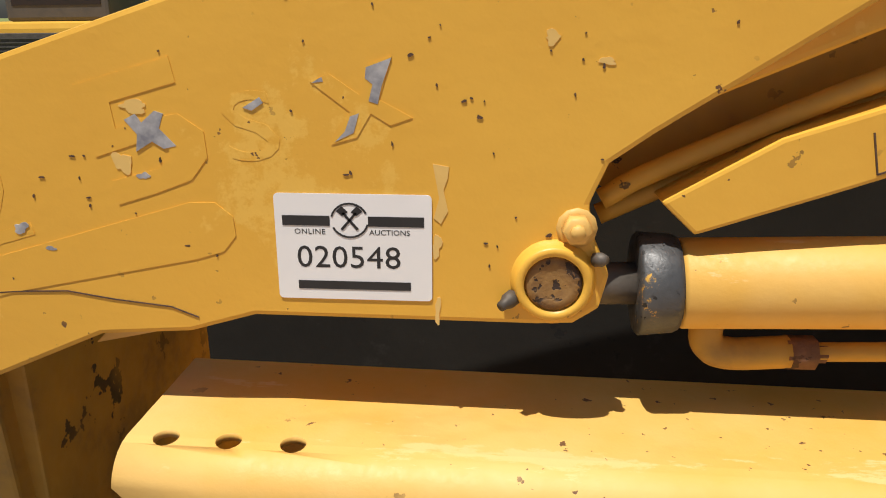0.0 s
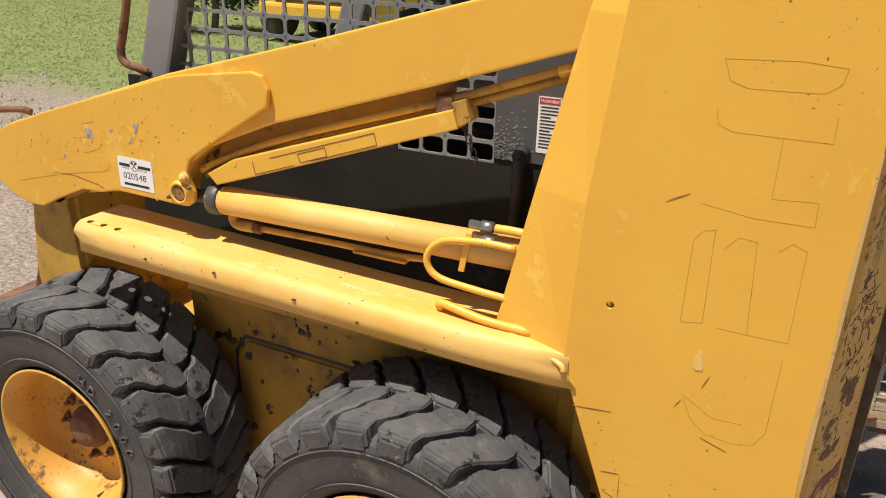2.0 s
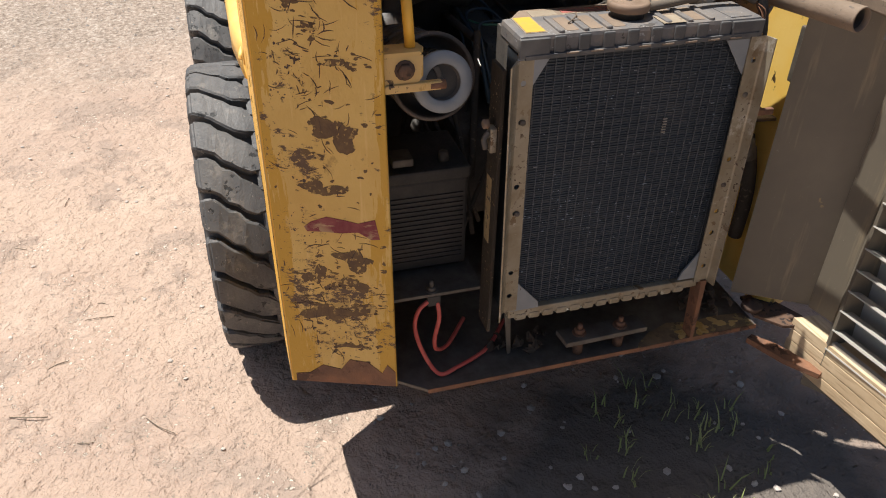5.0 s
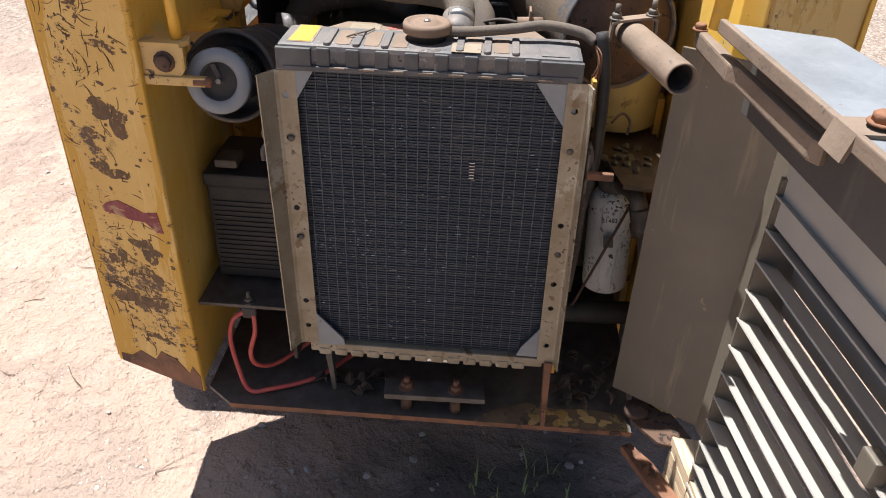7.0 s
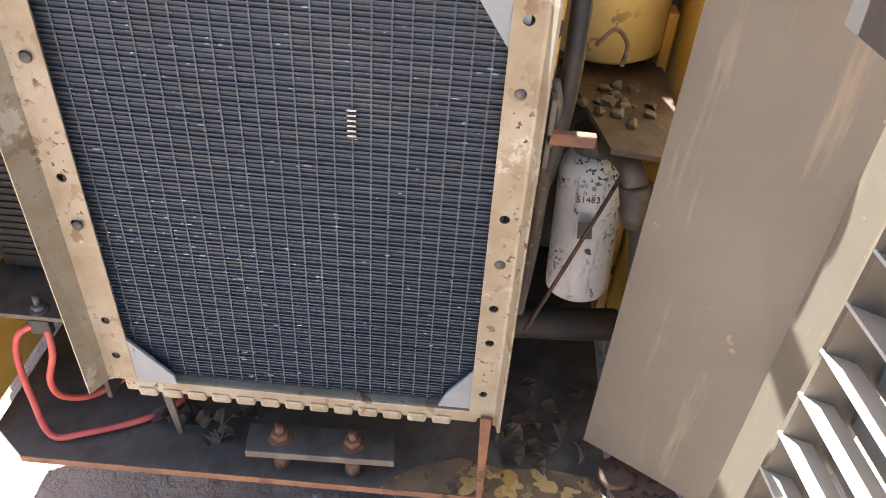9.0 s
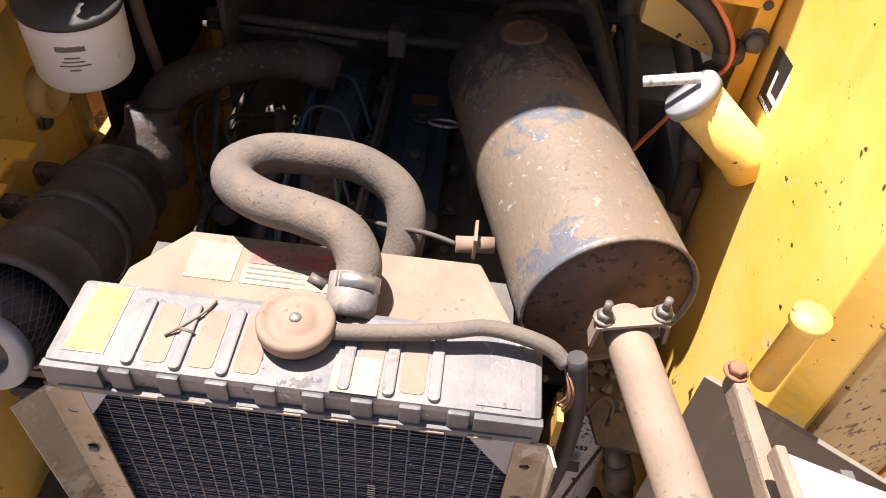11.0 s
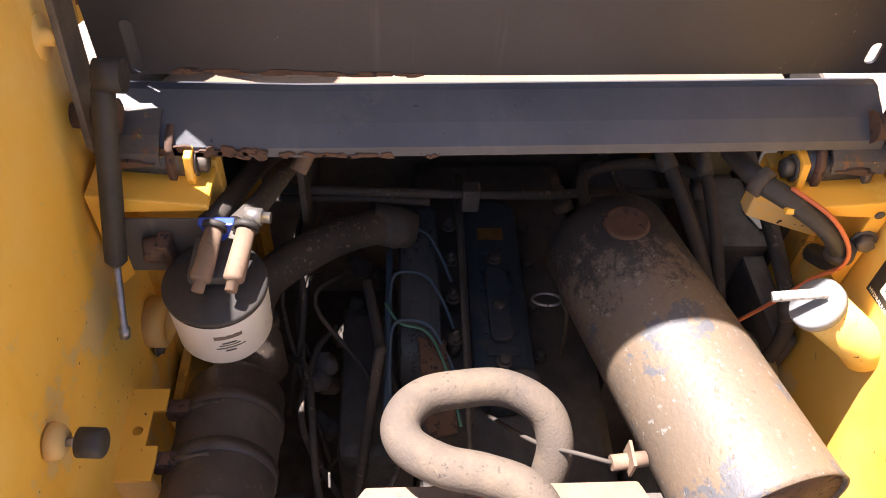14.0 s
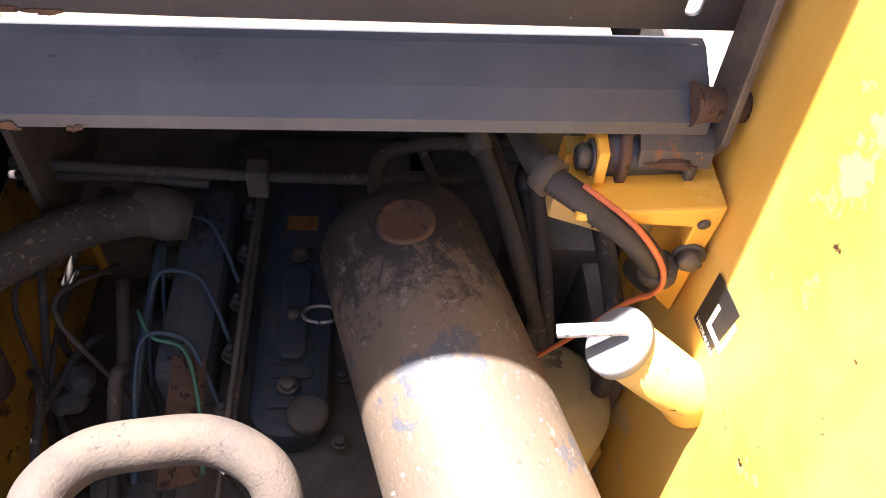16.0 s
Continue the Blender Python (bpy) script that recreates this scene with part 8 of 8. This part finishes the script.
part("top_lip", prism(lip, "z", 1.176, 1.204, 0.004), dust_tan, door, "worn bare door lip")
part("hinge_bolt", hexbolt((0.050, 1.103, 1.204), (0, 0, 1), 0.009, 0.01), rust, door)
top_pts = [(0.155, 1.108), (0.55, 1.158), (0.95, 1.212), (1.0, 1.27), (0.90, 1.36), (0.55, 1.315), (0.20, 1.245)]
part("door_top", prism(top_pts, "z", 1.236, 1.248, 0.004), gusset_grey, door, "sun-glazed door top")
part("top_web", prism([(0.16, 1.158), (0.95, 1.262), (0.95, 1.272), (0.16, 1.168)], "z", 1.12, 1.237), grey_paint, door)
part("top_rim", prism([(0.153, 1.100), (0.95, 1.205), (0.95, 1.214), (0.153, 1.109)], "z", 1.232, 1.252, 0.002), dust_tan, door)
bkt = part("catch_bracket", sheet([[(x, y, 1.22), (x, y + 0.008, 1.252), (x + 0.006, y + 0.075, 1.256), (x + 0.008, y + 0.088, 1.262), (x + 0.010, y + 0.092, 1.325), (x + 0.012, y + 0.12, 1.34)] for x, y in ((0.485, 1.136), (0.53, 1.142))], 0.005), dust_tan, door, "bare steel catch bracket")
part("catch_bolt", hexbolt((0.512, 1.180, 1.258), (0, 0, 1), 0.012, 0.012), rust, bkt)
part("lower_panel", prism([(0.215, 1.215), (0.262, 1.248), (0.95, 1.33), (0.95, 1.338), (0.26, 1.256)], "z", 0.26, 0.40), door_paint, door)
for i in range(4):
    part("bumper_layer", prism([(0.150 - 0.004 * (i % 2), 1.195), (0.155, 1.262), (0.98, 1.372 + 0.002 * i), (0.98, 1.30)], "z", 0.30 + 0.031 * i, 0.3295 + 0.031 * i, 0.002), wood, door, "weathered plywood bumper layer")
part("hinge_plate", prism([(0.095, 1.125), (0.02, 1.135), (0.02, 1.19), (0.13, 1.24), (0.16, 1.21), (0.15, 1.17)], "z", 0.396, 0.404, 0.001), rust_dark, loader, "rusted hinge plate")
part("hinge_pivot", lathe([(0, 0.026), (0.012, 0.025), (0.012, 0.014), (0.018, 0.012), (0.018, 0.0)], (0.068, 1.135, 0.404), (0, 0, 1), 20), rust_dark, loader)
part("hinge_arm", prism([(0.10, 1.13), (0.15, 1.17), (0.26, 1.22), (0.27, 1.20), (0.20, 1.15), (0.11, 1.11)], "z", 0.33, 0.345, 0.001), rust, loader)
part("latch_post", lathe([(0, 0.013), (0.09, 0.013), (0.09, 0.017), (0.10, 0.017), (0.10, 0)], (0.06, 1.125, 1.21), (0.02, 0.03, 1), 14), yellow_bright, loader, "yellow hinge post")
part("relay_block", box((0.0, 1.105, 0.98), (0.03, 1.13, 1.10), 0.004), steel_dirty, loader)
for z in (1.0, 1.08):
    part("relay_bolt", hexbolt((0.03, 1.117, z), (1, 0, 0), 0.007, 0.006), steel, loader)

# dead leaves caught on the floor plate
for i in range(26):
    rnd = random.Random(300 + i)
    if i < 18:
        c = Vector((rnd.uniform(-0.08, 0.085), rnd.uniform(0.965, 1.085), 0.39 + rnd.uniform(0, 0.03)))
    else:
        c = Vector((rnd.uniform(0.0, 0.06), rnd.uniform(0.47, 0.58), 0.39 + rnd.uniform(0, 0.01)))
    bm = bmesh.new()
    ln, wd = rnd.uniform(0.02, 0.045), rnd.uniform(0.010, 0.02)
    rows = [[(u * ln, s * wd * math.sin(math.pi * (u + 0.02)) , 0.010 * math.sin(4 * u + s) + 0.006 * abs(s)) for s in (-1, 0, 1)] for u in (0, 0.25, 0.5, 0.75, 0.97)]
    bm = sheet(rows, 0.0006)
    bm.transform(Matrix.Translation(c) @ Euler((rnd.uniform(-0.6, 0.6), rnd.uniform(-0.6, 0.6), rnd.uniform(0, 6.28))).to_matrix().to_4x4())
    solo("dead_leaf", bm, dry_leaf, c, "curled dry brown leaf on the floor plate", "leaf", "dead leaves on the plate")

# ---- surroundings ----
def stones():
    rnd = random.Random(77)
    shapes = []
    for k in range(5):
        bm = bmesh.new()
        bmesh.ops.create_icosphere(bm, subdivisions=1, radius=1)
        for v in bm.verts:
            v.co *= 0.75 + 0.5 * rnd.random()
            v.co.z *= 0.6
        me = bpy.data.meshes.new("pebble")
        bm.to_mesh(me)
        bm.free()
        me.materials.append(stone)
        shapes.append(me)
    for i in range(230):
        if i < 120:
            x, y = rnd.uniform(-0.4, 0.9), rnd.uniform(0.2, 1.35)
            s = rnd.uniform(0.004, 0.012)
        else:
            x, y = rnd.uniform(-3.2, 0.6), rnd.uniform(-1.2, -0.1)
            s = rnd.uniform(0.003, 0.009)
        ob = new("pebble", shapes[i % 5])
        ob.location, ob.rotation_euler, ob.scale = (x, y, ground_z(x, y) + s * 0.25), (0, 0, rnd.uniform(0, 6)), (s, s * rnd.uniform(0.7, 1.2), s)
        tagged(ob, "small pale stone lying on the dirt", "stone", "loose stones on the dirt")


stones()


def gravel_sheet():
    rnd = random.Random(78)
    bm = bmesh.new()
    for i in range(9000):
        x, y = rnd.uniform(-9, -3.1), rnd.uniform(-1.6, 5.3)
        s = rnd.uniform(0.003, 0.009) * (1 + 0.30 * max(0, -x - 3)) * rnd.choice((0.7, 0.7, 1, 1.5))
        if i % 4 == 0:
            x, y = rnd.uniform(-3.6, 0.9), rnd.uniform(-1.3, 0.4)
            s = rnd.uniform(0.0012, 0.004)
        a, gz = rnd.uniform(0, 6.28), ground_z(x, y)
        vs = [bm.verts.new((x + s * k * math.cos(a + 1.57 * j), y + s * k * math.sin(a + 1.57 * j), gz - 0.002)) for j, k in enumerate((1, 0.8, 1.1, 0.9))]
        tip = bm.verts.new((x + 0.2 * s, y, gz + s * 0.7))
        for j in range(4):
            bm.faces.new((vs[j], vs[(j + 1) % 4], tip))
    return solo("gravel", bm, stone, (-3, 1, 0), "scattered fine gravel over the dirt", "gravel", kind="stuff")


gravel_sheet()


def twigs():
    rnd = random.Random(79)
    for i in range(18):
        x, y = (rnd.uniform(-2.4, -0.3), rnd.uniform(-0.85, -0.25)) if i < 13 else (rnd.uniform(0.0, 0.5), rnd.uniform(0.4, 1.1))
        a, ln = rnd.uniform(0, 6.28), rnd.uniform(0.03, 0.11)
        bend = rnd.uniform(-0.006, 0.006)
        c = Vector((x, y, ground_z(x, y)))
        pts = [c + Vector((0, 0, 0.002)), c + Vector((math.cos(a) * ln / 2 - bend * math.sin(a), math.sin(a) * ln / 2 + bend * math.cos(a), 0.004)), c + Vector((math.cos(a) * ln, math.sin(a) * ln, 0.003))]
        solo("twig", tube(pts, rnd.uniform(0.0007, 0.0016), 5, 3), bark, c, "thin dry twig lying on the dirt", "twig", "fallen twigs")


twigs()


def blades(name, count, region, h0, h1, seed, label, mat=grass_green, w0=0.0025):
    rnd = random.Random(seed)
    bm = bmesh.new()
    for i in range(count):
        x, y = region(rnd)
        for k in range(rnd.randint(3, 6)):
            a, lean = rnd.uniform(0, 6.28), rnd.uniform(0.2, 0.9)
            h, w = rnd.uniform(h0, h1), rnd.uniform(0.7, 1.3) * w0
            px, py = -math.sin(a) * w, math.cos(a) * w
            bx, by = x + rnd.uniform(-0.02, 0.02), y + rnd.uniform(-0.02, 0.02)
            p = [bm.verts.new(v) for v in ((bx + px, by + py, -0.002), (bx - px, by - py, -0.002), (bx + math.cos(a) * h * lean * 0.4 - px * 0.7, by + math.sin(a) * h * lean * 0.4 - py * 0.7, h * 0.65), (bx + math.cos(a) * h * lean * 0.4 + px * 0.7, by + math.sin(a) * h * lean * 0.4 + py * 0.7, h * 0.65), (bx + math.cos(a) * h * lean, by + math.sin(a) * h * lean, h))]
            bm.faces.new((p[0], p[1], p[2], p[3]))
            bm.faces.new((p[3], p[2], p[4]))
    return solo(name, bm, mat, (0, 0, 0), label, "grass", kind="stuff")


def lawn_spot(rnd):
    while True:
        x, y = rnd.uniform(-17, -1.0), rnd.uniform(2.5, 14)
        if y - 0.17 * x + rnd.gauss(0, 0.35) > 6.0:
            return x, y


blades("lawn_grass", 26000, lawn_spot, 0.008, 0.026, 81, "short patchy green lawn grass", w0=0.003)
blades("grass_tufts", 420, lambda r: (lambda k: ((-8.6, -7.4, -6.3, -5.6, -9.6)[k] + r.gauss(0, 0.5), (2.6, 3.4, 3.0, 2.2, 3.0)[k] + r.gauss(0, 0.35)))(r.randrange(5)), 0.01, 0.035, 83, "thin grass tufts among the gravel", w0=0.004)
blades("weeds", 34, lambda r: (r.uniform(-0.12, 0.42), r.uniform(0.72, 1.2)), 0.02, 0.07, 82, "thin green weeds in the machine's shade")


# another machine parked far behind, seen past the cab
def far_machine():
    c = Vector((-7.1, 8.9, 0))
    ob = thing("parked_machine", c, "yellow machine with a black grille parked behind", "vehicle")

    def at(lo, hi, b=0.02):
        return box([c[i] + lo[i] for i in range(3)], [c[i] + hi[i] for i in range(3)], b)

    body = part("body", at((-1.2, 0, 0.35), (0.9, 1.8, 1.25), 0.08), yellow, ob)
    part("grille", at((-0.85, -0.03, 0.62), (0.45, 0.02, 1.12), 0.01), engine_black, ob)
    for i in range(9):
        part("grille_bar", at((-0.82, -0.045, 0.65 + 0.05 * i), (0.42, -0.02, 0.665 + 0.05 * i), 0.0), grey_paint, ob)
    part("bumper", at((-1.1, -0.12, 0.38), (0.8, 0.1, 0.6), 0.05), yellow, ob)
    part("cab", at((-0.8, 0.6, 1.25), (0.6, 1.7, 2.3), 0.05), grey_paint, ob)
    part("window", at((-0.7, 0.59, 1.45), (0.5, 0.595, 2.15), 0.0), lamp_glass, ob)
    for dx in (-1.0, 0.7):
        for dy in (0.3, 1.5):
            part("wheel", lathe([(-0.14, 0.2), (-0.14, 0.34), (-0.10, 0.38), (0.10, 0.38), (0.14, 0.34), (0.14, 0.2)], c + Vector((dx, dy, 0.38)), (1, 0, 0), 28), rubber, ob)
    return ob


far_machine()


# the yellow loader arm seen through the cab screen, parked beyond
def far_loader():
    c = Vector((-3.0, 5.2, 0))
    ob = thing("far_loader", c, "second yellow loader standing behind the cab", "loader")
    part("boom", prism([(-4.1, 0.20), (-3.95, 0.40), (-3.3, 0.70), (-2.4, 1.02), (-2.4, 0.86), (-3.2, 0.50), (-3.9, 0.12)], "y", 5.2, 5.35, 0.02), yellow, ob)
    part("body", box((-3.4, 5.4, 0.25), (-1.9, 6.5, 0.72), 0.06), yellow, ob)
    part("grille", box((-3.0, 5.37, 0.35), (-2.4, 5.41, 0.66), 0.01), engine_black, ob)
    part("cab", box((-3.1, 5.5, 0.72), (-2.2, 6.4, 1.9), 0.05), grey_paint, ob)
    for x in (-3.2, -2.1):
        part("wheel", lathe([(-0.15, 0.2), (-0.15, 0.33), (-0.1, 0.37), (0.1, 0.37), (0.15, 0.33), (0.15, 0.2)], (x, 5.35, 0.37), (0, 1, 0), 28), rubber, ob)
    return ob


far_loader()


# shrubs and trees along the far edge
def leaf_cloud(c, r, count, seed, size):
    rnd = random.Random(seed)
    bm = bmesh.new()
    cores = [Vector((rnd.uniform(-1, 1) * r[0], rnd.uniform(-1, 1) * r[1], rnd.uniform(-0.8, 1) * r[2])) for _ in range(14)]
    for i in range(count):
        k = cores[i % 14]
        d = Vector((rnd.gauss(0, 1), rnd.gauss(0, 1), rnd.gauss(0, 1)))
        p = Vector(c) + k * 0.75 + Vector((d.x * r[0], d.y * r[1], d.z * r[2])) * 0.22
        if p.z < 0.03:
            p.z = 0.03 + rnd.random() * 0.2
        q = Euler((rnd.uniform(-1, 1), rnd.uniform(-1, 1), rnd.uniform(0, 6.28))).to_matrix()
        s = size * rnd.uniform(0.6, 1.4)
        v = [bm.verts.new(p + q @ Vector(o)) for o in ((-s, 0, 0), (0, -s * 0.45, 0.1 * s), (s, 0, 0), (0, s * 0.45, 0.1 * s))]
        bm.faces.new(v)
    return bm


def tree(at, h, r, seed, name="tree", label="leafy green tree at the edge of the lawn"):
    c = Vector(at)
    ob = thing(name, c, label, "tree" if name == "tree" else "shrub", "trees along the lawn" if name == "tree" else "")
    rnd = random.Random(seed)
    bm = tube([c, c + Vector((0.05, 0.03, h * 0.35)), c + Vector((-0.05, 0.08, h * 0.7))], 0.05 * h ** 0.7, 9, 4)
    for i in range(5):
        a = 1.26 * i + rnd.random()
        b = c + Vector((0, 0, h * (0.3 + 0.06 * i)))
        bm = tube([b, b + Vector((math.cos(a) * r[0] * 0.4, math.sin(a) * r[1] * 0.4, h * 0.12)), b + Vector((math.cos(a) * r[0] * 0.8, math.sin(a) * r[1] * 0.8, h * 0.25))], 0.022 * h ** 0.7, 6, 3, bm)
    part("trunk", bm, bark, ob)
    part("crown", leaf_cloud(c + Vector((0, 0, h * 0.62)), r, 5200 if name == "tree" else 2600, seed, 0.055 * h ** 0.5), leaf_green, ob)
    return ob


tree((-9.5, 9.2, 0), 1.3, (0.85, 0.7, 0.55), 91, "shrub", "low leafy green shrub behind the parked machine")
for i, (x, y, h) in enumerate(((-9, 17, 6), (-14, 15.5, 7), (-20, 14, 6.5), (-4, 18, 6.5), (-25, 9, 7), (1, 19, 6))):
    tree((x, y, 0), h, (h * 0.42, h * 0.4, h * 0.33), 100 + i)
